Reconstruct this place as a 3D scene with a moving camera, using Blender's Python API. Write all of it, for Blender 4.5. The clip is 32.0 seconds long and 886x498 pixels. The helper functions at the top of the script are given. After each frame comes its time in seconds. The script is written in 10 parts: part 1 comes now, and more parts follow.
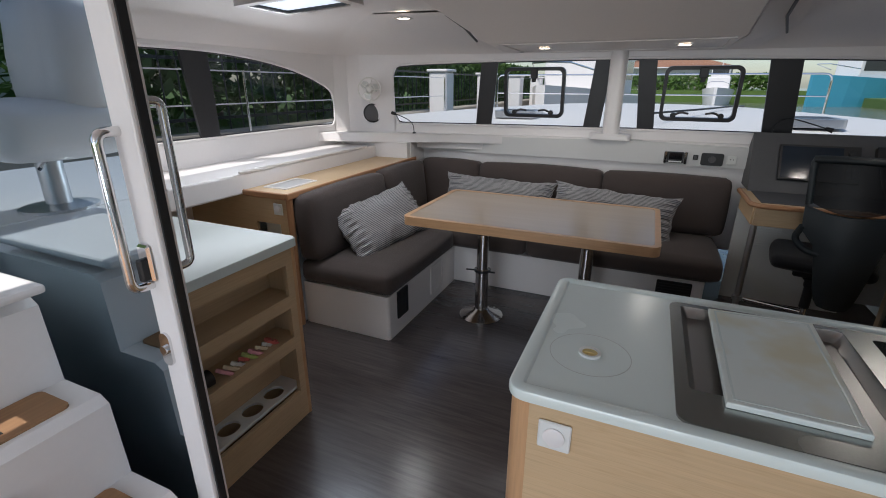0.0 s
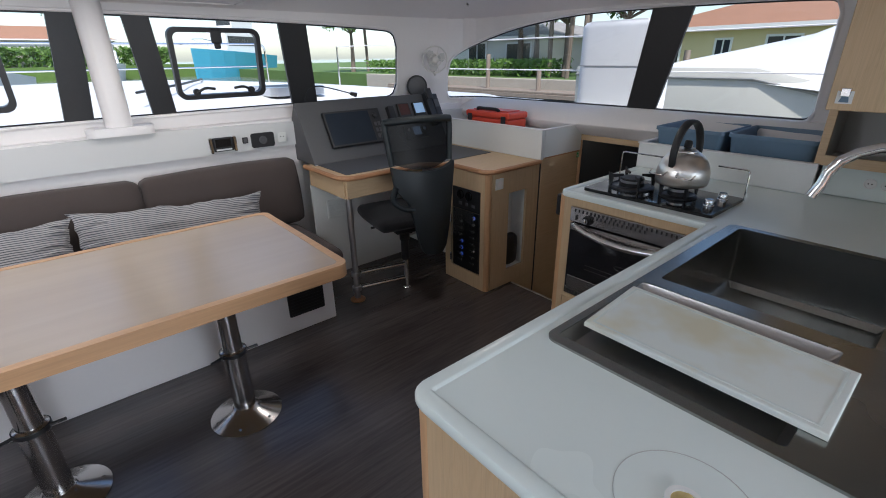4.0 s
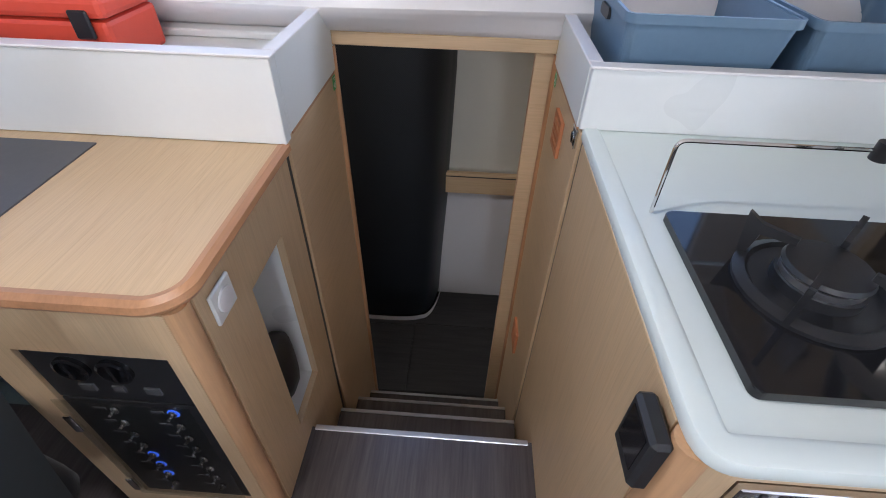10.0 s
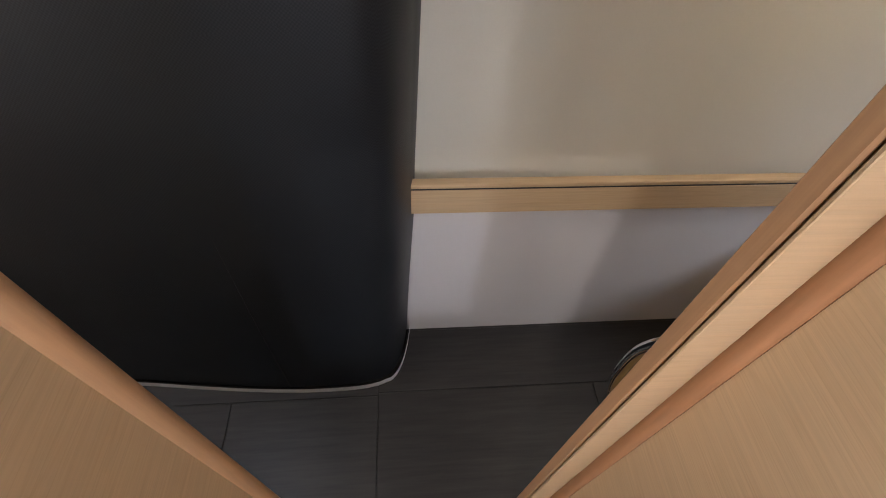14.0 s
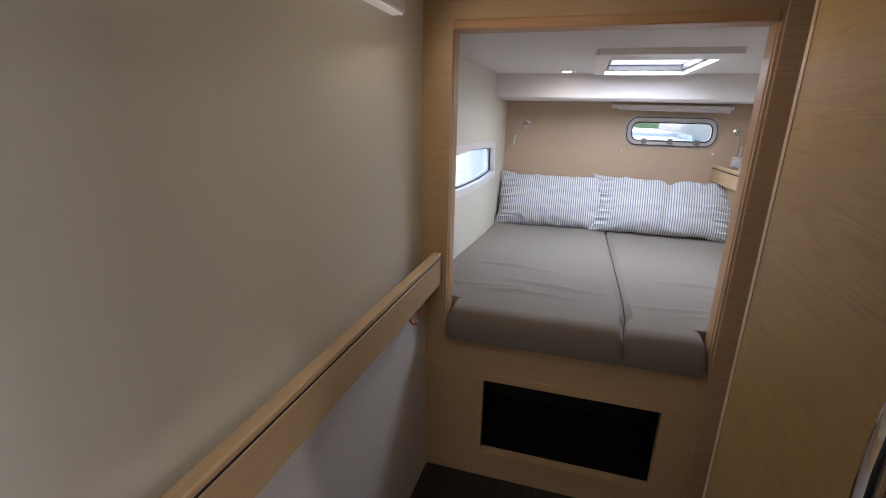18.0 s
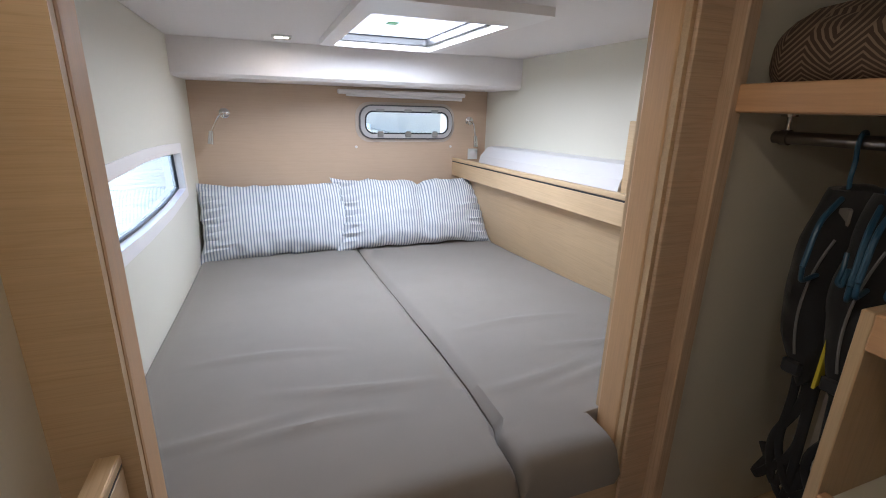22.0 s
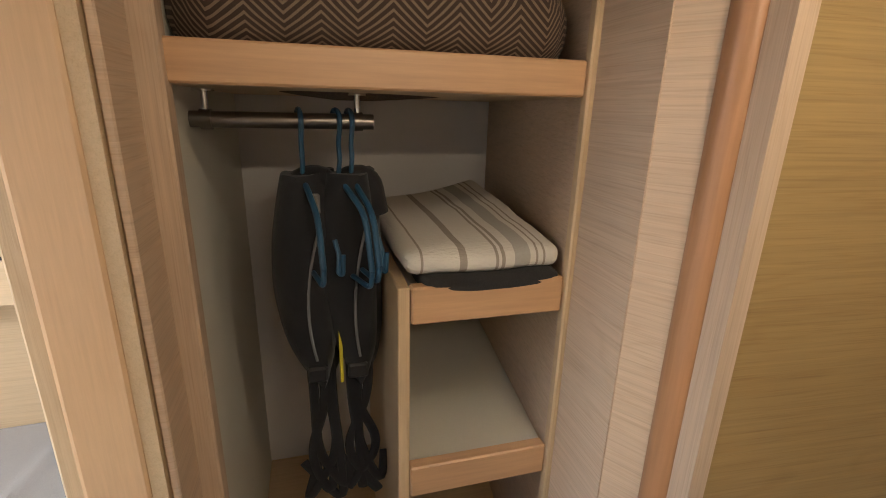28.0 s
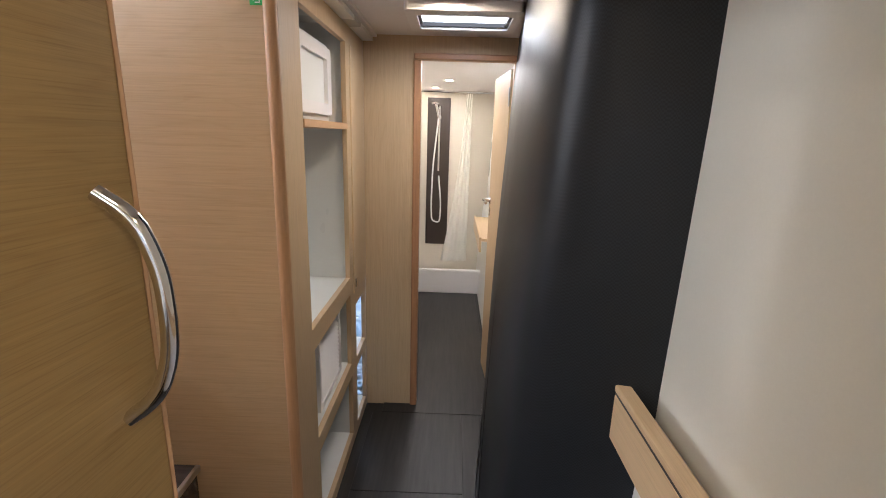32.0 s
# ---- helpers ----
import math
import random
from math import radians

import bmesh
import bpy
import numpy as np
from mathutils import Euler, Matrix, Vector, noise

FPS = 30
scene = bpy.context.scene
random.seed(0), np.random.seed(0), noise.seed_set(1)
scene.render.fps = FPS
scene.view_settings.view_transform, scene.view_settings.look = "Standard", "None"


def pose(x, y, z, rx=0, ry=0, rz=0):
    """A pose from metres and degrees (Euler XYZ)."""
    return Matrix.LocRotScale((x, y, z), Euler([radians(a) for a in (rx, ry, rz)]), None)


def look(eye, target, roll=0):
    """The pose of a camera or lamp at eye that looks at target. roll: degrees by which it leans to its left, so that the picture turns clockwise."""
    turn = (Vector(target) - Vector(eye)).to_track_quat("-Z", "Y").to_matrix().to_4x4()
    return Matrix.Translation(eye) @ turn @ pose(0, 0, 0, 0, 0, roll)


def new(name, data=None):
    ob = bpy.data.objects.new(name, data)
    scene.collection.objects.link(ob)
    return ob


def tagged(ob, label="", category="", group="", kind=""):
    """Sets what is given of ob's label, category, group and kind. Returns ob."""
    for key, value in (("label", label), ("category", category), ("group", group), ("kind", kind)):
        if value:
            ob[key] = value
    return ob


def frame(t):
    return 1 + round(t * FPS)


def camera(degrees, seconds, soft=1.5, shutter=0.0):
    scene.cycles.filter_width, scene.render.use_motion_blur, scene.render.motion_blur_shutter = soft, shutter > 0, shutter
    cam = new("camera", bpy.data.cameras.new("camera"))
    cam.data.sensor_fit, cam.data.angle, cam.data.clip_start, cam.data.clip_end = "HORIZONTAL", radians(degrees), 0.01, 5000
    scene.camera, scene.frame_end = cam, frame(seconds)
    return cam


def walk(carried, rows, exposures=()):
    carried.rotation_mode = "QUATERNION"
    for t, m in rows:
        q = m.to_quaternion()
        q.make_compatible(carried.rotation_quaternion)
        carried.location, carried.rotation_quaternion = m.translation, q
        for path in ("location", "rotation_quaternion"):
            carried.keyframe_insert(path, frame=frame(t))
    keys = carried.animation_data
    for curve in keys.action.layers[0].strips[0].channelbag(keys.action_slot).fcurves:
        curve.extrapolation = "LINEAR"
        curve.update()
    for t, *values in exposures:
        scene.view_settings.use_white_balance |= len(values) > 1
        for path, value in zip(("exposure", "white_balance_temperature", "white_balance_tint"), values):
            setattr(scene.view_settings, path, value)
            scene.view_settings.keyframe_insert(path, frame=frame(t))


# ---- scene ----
cam = camera(88.1, 32.0, 1.0)
PATH = [
    (0, (-0.008, -0.131, 1.533), (-0.763, 1.594, 0.859), 0.2),
    (0.5, (-0.158, -0.03, 1.502), (-0.725, 1.76, 0.814), -0.1),
    (1, (-0.306, 0.072, 1.499), (-0.619, 1.923, 0.809), -0.5),
    (1.5, (-0.448, 0.144, 1.503), (-0.457, 2.016, 0.8), -0.7),
    (2, (-0.586, 0.202, 1.498), (-0.288, 2.044, 0.778), -0.8),
    (2.5, (-0.619, 0.323, 1.475), (-0.068, 2.098, 0.735), -0.7),
    (3, (-0.643, 0.478, 1.49), (0.126, 2.16, 0.729), -0.7),
    (3.5, (-0.62, 0.614, 1.491), (0.364, 2.179, 0.727), -0.9),
    (5.5, (-0.739, 1.479, 1.528), (0.941, 2.217, 0.731), 0.3),
    (6, (-0.785, 1.668, 1.52), (0.993, 2.145, 0.738), 0.3),
    (6.5, (-0.779, 1.785, 1.481), (1.048, 1.975, 0.691), 0.7),
    (7, (-0.727, 1.902, 1.468), (1.107, 1.777, 0.68), 0.7),
    (7.5, (-0.385, 2.007, 1.45), (1.405, 1.799, 0.582), 1.7),
    (8, (-0.1, 2.02, 1.425), (1.66, 1.961, 0.477), 1.9),
    (8.5, (0.162, 2.075, 1.397), (1.863, 2.116, 0.345), 1.9),
    (9, (0.433, 2.154, 1.398), (2.066, 2.258, 0.249), 1.6),
    (9.5, (0.697, 2.216, 1.375), (2.264, 2.343, 0.139), 1.5),
    (10, (0.95, 2.307, 1.356), (2.462, 2.379, 0.049), 1.7),
    (10.5, (1.202, 2.409, 1.35), (2.665, 2.395, -0.012), 1.6),
    (11, (1.425, 2.424, 1.329), (2.824, 2.374, -0.1), 1.6),
    (11.5, (1.614, 2.428, 1.312), (2.938, 2.346, -0.185), 2.7),
    (12, (1.788, 2.466, 1.285), (3.053, 2.342, -0.259), 3.8),
    (12.5, (1.88, 2.471, 1.189), (3.137, 2.343, -0.361), 3.5),
    (13, (2.002, 2.481, 1.043), (3.246, 2.319, -0.514), 4.1),
    (13.5, (2.081, 2.438, 1.018), (3.305, 2.307, -0.559), 3.9),
    (15.5, (2.367, 2.403, 0.719), (3.71, 1.857, -0.66), 5.6),
    (16, (2.443, 2.37, 0.619), (3.809, 1.552, -0.591), 5.7),
    (16.5, (2.477, 2.33, 0.592), (3.738, 1.172, -0.443), 5.8),
    (17, (2.583, 2.378, 0.525), (3.566, 0.837, -0.287), 4.0),
    (17.5, (2.64, 2.422, 0.524), (3.399, 0.69, -0.13), 2.1),
    (18, (2.675, 2.427, 0.531), (3.216, 0.589, -0.043), 1.3),
    (18.5, (2.72, 2.367, 0.534), (3.07, 0.469, 0.012), 0.3),
    (19, (2.756, 2.301, 0.546), (2.907, 0.375, 0.028), -0.0),
    (19.5, (2.81, 2.188, 0.539), (2.729, 0.262, 0.007), 0.5),
    (20, (2.902, 2.049, 0.541), (2.597, 0.149, -0.004), 0.6),
    (20.5, (2.93, 1.955, 0.527), (2.419, 0.102, -0.024), 1.0),
    (21, (2.92, 1.802, 0.518), (2.27, -0.007, -0.033), 1.3),
    (21.5, (2.912, 1.647, 0.527), (2.222, -0.143, -0.039), 1.7),
    (22, (2.917, 1.496, 0.512), (2.234, -0.291, -0.072), 1.5),
    (22.5, (2.954, 1.348, 0.506), (2.295, -0.442, -0.096), 1.1),
    (23, (2.965, 1.239, 0.5), (2.379, -0.571, -0.117), 0.4),
    (23.5, (2.88, 1.113, 0.502), (2.374, -0.722, -0.112), 0.0),
    (24, (2.796, 0.972, 0.511), (2.226, -0.843, -0.104), 0.2),
    (24.5, (2.751, 0.872, 0.499), (1.98, -0.865, -0.122), 0.8),
    (25.5, (2.766, 0.85, 0.492), (1.36, -0.43, -0.095), 2.3),
    (26.5, (2.783, 0.82, 0.49), (0.975, 0.165, -0.058), 3.5),
    (27, (2.749, 0.886, 0.497), (0.841, 0.587, -0.023), 2.9),
    (27.5, (2.724, 0.966, 0.507), (0.804, 1.059, -0.045), 1.7),
    (28, (2.717, 0.993, 0.498), (0.877, 1.515, -0.087), 1.5),
    (28.5, (2.7, 0.987, 0.501), (1.053, 1.957, -0.087), 1.3),
    (29, (2.678, 0.989, 0.504), (1.366, 2.39, -0.058), 1.3),
    (29.5, (2.676, 1.011, 0.507), (1.764, 2.703, -0.047), 1.4),
    (30, (2.701, 1.049, 0.502), (2.176, 2.902, -0.036), 1.5),
    (30.5, (2.714, 1.082, 0.506), (2.452, 2.998, -0.005), 1.8),
    (31, (2.736, 1.185, 0.51), (2.614, 3.124, 0.034), 2.0),
    (31.5, (2.776, 1.35, 0.521), (2.703, 3.292, 0.049), 1.8),
    (32, (2.797, 1.526, 0.512), (2.768, 3.465, 0.026), 1.7),
]
EXPOSURES = [(0, 0.25, 6200, 11), (1, 0.65, 6300, 13), (3, 0.95, 6000, 11), (6, 1.4, 6000, 13), (7, 1.5, 6150, 13), (8, 2.0, 6400, 20), (9, 2.2, 6100, 18), (10, 2.4, 5800, 14), (11, 1.95, 6050, 14), (12, 2.12, 6000, 11), (12.5, 2.5, 6200, 15), (13, 3.02, 6250, 19), (15.5, 3.6, 6200, 14), (16.2, 3.35, 6250, 15), (17, 2.9, 6200, 16), (18, 2.75, 6200, 17), (19, 2.95, 6400, 17), (20, 2.8, 6200, 18), (22, 3.05, 6000, 15), (24, 2.05, 5850, 15), (27, 2.85, 6250, 14), (28, 3.9, 6450, 14), (29, 4.0, 5050, 14), (30, 3.45, 5500, 14), (32, 3.85, 6150, 15)]
walk(cam, [(t, look(eye, target, roll)) for t, eye, target, roll in PATH], EXPOSURES)
# ---------------------------------------------------------------- light
SUN_ELEV, SUN_FROM = 52.0, (-0.45, -0.89)      # sun stands aft and a little to port
world = bpy.data.worlds.new("sky")
scene.world = world
world.use_nodes = True
wn = world.node_tree
sky = wn.nodes.new("ShaderNodeTexSky")
sky.sky_type = 'NISHITA'
sky.sun_disc = False
sky.sun_elevation = radians(SUN_ELEV)
sky.sun_rotation = math.atan2(SUN_FROM[0], SUN_FROM[1])
wn.nodes["Background"].inputs["Strength"].default_value = 0.14
wn.links.new(sky.outputs[0], wn.nodes["Background"].inputs["Color"])
sun_data = bpy.data.lights.new("sun", 'SUN')
sun_data.energy, sun_data.angle, sun_data.color = 3.6, radians(0.6), (1.0, 0.95, 0.87)
sun = new("sun", sun_data)
sun.matrix_world = look((SUN_FROM[0] * 20, SUN_FROM[1] * 20, 20 * math.tan(radians(SUN_ELEV))), (0, 0, 0))


def lamp(name, x, y, z, watts, size=0.1, size_y=None, color=(1, 0.93, 0.83), target=None, shape='SQUARE'):
    d = bpy.data.lights.new(name, 'AREA')
    d.energy, d.size, d.color, d.shape = watts, size, color, shape
    if size_y:
        d.shape, d.size_y = 'RECTANGLE', size_y
    ob = new(name, d)
    ob.matrix_world = look((x, y, z), target or (x, y + 1e-4, z - 1))
    return ob


# lamps added for sky light: astern under the hardtop, port window, roof hatch
lamp("cockpit_sky_fill", -0.35, -3.3, 1.25, 40, 1.7, 1.3, color=(0.93, 0.97, 1.0), target=(-0.35, 2.0, 0.9))
lamp("port_window_fill", -2.6, 2.3, 1.47, 3.5, 1.3, 0.42, color=(0.93, 0.97, 1.0), target=(2.6, 2.4, 0.4))
lamp("roof_hatch_daylight", -1.75, 2.0, 1.91, 7, 0.38, 0.26, color=(0.92, 0.96, 1.0))


# ---------------------------------------------------------------- mesh helpers
def part(name, bm, mat, parent=None, label="", smooth=False, kind=""):
    me = bpy.data.meshes.new(name)
    bmesh.ops.recalc_face_normals(bm, faces=bm.faces[:])
    bm.to_mesh(me)
    bm.free()
    if mat is not None:
        me.materials.append(mat)
    if smooth:
        me.polygons.foreach_set("use_smooth", [True] * len(me.polygons))
        me.set_sharp_from_angle(angle=radians(38))
    ob = new(name, me)
    if parent is not None:
        ob.parent = parent
        if parent.type == 'EMPTY':
            ob.matrix_parent_inverse = Matrix.Translation(parent.location).inverted()
    tagged(ob, label, kind=kind)
    return ob


def thing(name, at, label, category, group="", kind=""):
    e = new(name)
    e.location = at
    e.empty_display_size = 0.05
    return tagged(e, label, category, group, kind)


def solid(name, bm, mat, label, category="", group="", kind="", smooth=False):
    return tagged(part(name, bm, mat, smooth=smooth), label, category, group, kind)


def join(*bms):
    out = bmesh.new()
    for b in bms:
        me = bpy.data.meshes.new("tmp")
        b.to_mesh(me)
        b.free()
        out.from_mesh(me)
        bpy.data.meshes.remove(me)
    return out


def moved(bm, m):
    bm.transform(m)
    return bm


def box(x0, x1, y0, y1, z0, z1, bev=0.003, seg=1):
    bm = bmesh.new()
    bmesh.ops.create_cube(bm, size=1.0)
    bm.transform(Matrix.LocRotScale(((x0 + x1) / 2, (y0 + y1) / 2, (z0 + z1) / 2), None, (abs(x1 - x0), abs(y1 - y0), abs(z1 - z0))))
    if bev:
        bmesh.ops.bevel(bm, geom=bm.edges[:], offset=min(bev, 0.45 * min(abs(x1 - x0), abs(y1 - y0), abs(z1 - z0))), segments=seg, profile=0.5, affect='EDGES')
    return bm


def prism(pts, lo, hi, axis='z', bev=0.0, seg=2):
    """A straight prism over a polygon; axis z: pts are x, y; axis x: pts are y, z; axis y: pts are x, z."""
    bm = bmesh.new()
    put = {'z': lambda a, b, c: (a, b, c), 'x': lambda a, b, c: (c, a, b), 'y': lambda a, b, c: (a, c, b)}[axis]
    lower = [bm.verts.new(put(a, b, lo)) for a, b in pts]
    upper = [bm.verts.new(put(a, b, hi)) for a, b in pts]
    bm.faces.new(lower[::-1])
    top = bm.faces.new(upper)
    n = len(pts)
    for i in range(n):
        bm.faces.new((lower[i], lower[(i + 1) % n], upper[(i + 1) % n], upper[i]))
    if bev:
        edges = [e for f in (top,) for e in f.edges]
        bmesh.ops.bevel(bm, geom=edges, offset=bev, segments=seg, profile=0.5, affect='EDGES')
    return bm


def rounded(x0, x1, y0, y1, r, n=6, corners=(1, 1, 1, 1)):
    """Outline of a rectangle with round corners, counter-clockwise from the low corner."""
    out = []
    for (cx, cy, a), on in zip(((x0 + r, y0 + r, 180), (x1 - r, y0 + r, 270), (x1 - r, y1 - r, 0), (x0 + r, y1 - r, 90)), corners):
        if not on:
            out.append((x0 if a in (180, 90) else x1, y0 if a in (180, 270) else y1))
            continue
        for i in range(n + 1):
            t = radians(a + 90 * i / n)
            out.append((cx + r * math.cos(t), cy + r * math.sin(t)))
    return out


def ring(outer, inner, lo, hi, axis='z'):
    """A frame between two outlines of the same count."""
    bm = bmesh.new()
    put = {'z': lambda a, b, c: (a, b, c), 'x': lambda a, b, c: (c, a, b), 'y': lambda a, b, c: (a, c, b)}[axis]
    vs = [[bm.verts.new(put(a, b, h)) for a, b in loop] for loop in (outer, inner) for h in (lo, hi)]
    n = len(outer)
    for p, q in ((0, 1), (1, 3), (3, 2), (2, 0)):
        for i in range(n):
            bm.faces.new((vs[p][i], vs[p][(i + 1) % n], vs[q][(i + 1) % n], vs[q][i]))
    return bm


def rod(a, b, r, n=12, r2=None, caps=True):
    bm = bmesh.new()
    a, b = Vector(a), Vector(b)
    d = b - a
    bmesh.ops.create_cone(bm, cap_ends=caps, segments=n, radius1=r, radius2=r if r2 is None else r2, depth=d.length)
    bm.transform(Matrix.Translation((a + b) / 2) @ d.to_track_quat('Z', 'Y').to_matrix().to_4x4())
    return bm


def tube(points, r, n=10, closed=False):
    """A round tube along a line of points."""
    bm = bmesh.new()
    pts = [Vector(p) for p in points]
    loops, side = [], None
    m = len(pts)
    for i, p in enumerate(pts):
        if closed:
            d = (pts[(i + 1) % m] - pts[i - 1]).normalized()
        else:
            d = (pts[min(i + 1, m - 1)] - pts[max(i - 1, 0)]).normalized()
        if side is None:
            side = d.orthogonal().normalized()
        side = (side - d * side.dot(d)).normalized()
        up = d.cross(side)
        loops.append([bm.verts.new(p + r * (math.cos(t) * side + math.sin(t) * up)) for t in (math.tau * k / n for k in range(n))])
    for i in range(m if closed else m - 1):
        for k in range(n):
            bm.faces.new((loops[i][k], loops[i][(k + 1) % n], loops[(i + 1) % m][(k + 1) % n], loops[(i + 1) % m][k]))
    if not closed:
        bm.faces.new(loops[0][::-1])
        bm.faces.new(loops[-1])
    return bm


def bend(points, r, k=5):
    """Rounds the inner corners of a line of points by radius r."""
    pts = [Vector(p) for p in points]
    out = [pts[0]]
    for a, b, c in zip(pts, pts[1:], pts[2:]):
        u, v = (a - b), (c - b)
        q = min(r, u.length * 0.49, v.length * 0.49)
        s, e = b + u.normalized() * q, b + v.normalized() * q
        for i in range(k + 1):
            t = i / k
            out.append(s * (1 - t) ** 2 + b * 2 * t * (1 - t) + e * t * t)
    return out + [pts[-1]]


def lathe(profile, at=(0, 0, 0), n=24, close=True):
    """A body of revolution about z from (radius, height) pairs."""
    bm = bmesh.new()
    rows = [[bm.verts.new((at[0] + r * math.cos(math.tau * k / n), at[1] + r * math.sin(math.tau * k / n), at[2] + z)) for k in range(n)] for r, z in profile]
    for a, b in zip(rows, rows[1:]):
        for k in range(n):
            bm.faces.new((a[k], a[(k + 1) % n], b[(k + 1) % n], b[k]))
    if close:
        bm.faces.new(rows[0][::-1])
        bm.faces.new(rows[-1])
    return bm


def cushion(x0, x1, y0, y1, z0, z1, r=0.05, puff=0.015, n=9, seed=0):
    """An upholstered block: rounded edges, slightly crowned and uneven faces."""
    bm = bmesh.new()
    bmesh.ops.create_cube(bm, size=2.0)
    bmesh.ops.subdivide_edges(bm, edges=bm.edges[:], cuts=n, use_grid_fill=True)
    hx, hy, hz = (x1 - x0) / 2, (y1 - y0) / 2, (z1 - z0) / 2
    r = min(r, hx * 0.95, hy * 0.95, hz * 0.95)
    for v in bm.verts:
        q = Vector((math.sin(v.co.x * 1.35) / math.sin(1.35), math.sin(v.co.y * 1.35) / math.sin(1.35), math.sin(v.co.z * 1.35) / math.sin(1.35)))
        p = Vector((q.x * hx, q.y * hy, q.z * hz))
        core = Vector((max(-hx + r, min(hx - r, p.x)), max(-hy + r, min(hy - r, p.y)), max(-hz + r, min(hz - r, p.z))))
        d = p - core
        if d.length > 1e-6:
            p = core + d.normalized() * r
        crown = (1 - q.x ** 4) * (1 - q.y ** 4) * (1 - q.z ** 4)
        edge = [(1 - q.x * q.x), (1 - q.y * q.y), (1 - q.z * q.z)]
        w = puff
        p.x += math.copysign(w, q.x) * edge[1] * edge[2] * abs(q.x) ** 3
        p.y += math.copysign(w, q.y) * edge[0] * edge[2] * abs(q.y) ** 3
        p.z += math.copysign(w, q.z) * edge[0] * edge[1] * abs(q.z) ** 3
        k = noise.noise(Vector((p.x * 5 + seed * 3.1, p.y * 5, p.z * 5))) * puff * 0.35
        p += p.normalized() * k
        v.co = p + Vector(((x0 + x1) / 2, (y0 + y1) / 2, (z0 + z1) / 2))
    return bm


def pillow(w, h, t, m, seed=0, nx=46, ny=30, crease=0.012, groove=None):
    """A soft pillow w by h, t thick, lying flat about the origin before m: drawn-in sides, ears at the corners, folds along the seams."""
    bm = bmesh.new()
    grid = {}
    for s in (1, -1):
        for i in range(nx + 1):
            for j in range(ny + 1):
                u, v = 2 * i / nx - 1, 2 * j / ny - 1
                if s < 0 and (i in (0, nx) or j in (0, ny)):
                    grid[s, i, j] = grid[1, i, j]
                    continue
                prof = max(0.0, (1 - abs(u) ** 3.2)) ** 0.5 * max(0.0, (1 - abs(v) ** 2.6)) ** 0.5
                pin = 1 - 0.05 * (1 - abs(v) ** 2) * abs(u) ** 3 + 0.035 * (abs(u * v) ** 6)
                pin2 = 1 - 0.08 * (1 - abs(u) ** 4) * abs(v) ** 3 + 0.05 * (abs(u * v) ** 6)
                nz = noise.noise(Vector((u * 2.2 + seed * 7, v * 1.8, s * 3))) * 0.6 + noise.noise(Vector((u * 5 + seed, v * 4, s))) * 0.45
                ridge = 1 - abs(noise.noise(Vector((u * 4.2 + seed * 3, v * 1.6 + 0.4 * u, s * 5 + seed)))) * 2
                edge = max(abs(u) ** 6, abs(v) ** 5)
                pucker = 0.010 * edge * (1 - edge) * 4 * math.sin((u if abs(v) > abs(u) else v) * 31 + 2.5 * noise.noise(Vector((u * 3, v * 3, seed))))
                z = s * t / 2 * prof + crease * nz * (0.3 + prof) * 1.5 + s * 0.009 * max(0, ridge - 0.55) * prof + pucker
                wob = 0.016 * noise.noise(Vector((u * 3, v * 3, seed + 5))) + 0.006 * noise.noise(Vector((u * 9, v * 9, seed + 8)))
                y = v * h / 2 * pin2 + wob
                if groove is not None:
                    g = math.exp(-((u - groove) / 0.07) ** 2) * (0.35 + 0.65 * (v + 1) / 2)
                    z -= s * 0.035 * g * prof
                    y -= 0.025 * g * max(0, v)
                grid[s, i, j] = bm.verts.new((u * w / 2 * pin + wob, y, z))
        for i in range(nx):
            for j in range(ny):
                q = (grid[s, i, j], grid[s, i + 1, j], grid[s, i + 1, j + 1], grid[s, i, j + 1])
                bm.faces.new(q if s > 0 else q[::-1])
    bm.transform(m)
    return bm


# ---------------------------------------------------------------- materials
def material(name, rough=0.5, metal=0.0, color=(0.8, 0.8, 0.8)):
    m = bpy.data.materials.new(name)
    m.use_nodes = True
    b = m.node_tree.nodes["Principled BSDF"]
    b.inputs["Roughness"].default_value, b.inputs["Metallic"].default_value = rough, metal
    b.inputs["Base Color"].default_value = (*color, 1)
    return m, m.node_tree.nodes, m.node_tree.links, b


def coords(nodes, links, scale=(1, 1, 1), rot=(0, 0, 0), kind="Object"):
    tc, mp = nodes.new("ShaderNodeTexCoord"), nodes.new("ShaderNodeMapping")
    mp.inputs["Scale"].default_value = scale
    mp.inputs["Rotation"].default_value = [radians(a) for a in rot]
    links.new(tc.outputs[kind], mp.inputs["Vector"])
    return mp.outputs["Vector"]


def noise_node(nodes, links, vec, scale, detail=4.0, rough=0.55, distort=0.0):
    n = nodes.new("ShaderNodeTexNoise")
    n.inputs["Scale"].default_value, n.inputs["Detail"].default_value = scale, detail
    n.inputs["Roughness"].default_value, n.inputs["Distortion"].default_value = rough, distort
    links.new(vec, n.inputs["Vector"])
    return n.outputs["Fac"]


def ramp(nodes, links, fac, stops):
    r = nodes.new("ShaderNodeValToRGB")
    while len(r.color_ramp.elements) < len(stops):
        r.color_ramp.elements.new(0.5)
    for e, (p, c) in zip(r.color_ramp.elements, stops):
        e.position, e.color = p, (*c, 1)
    links.new(fac, r.inputs["Fac"])
    return r.outputs["Color"]


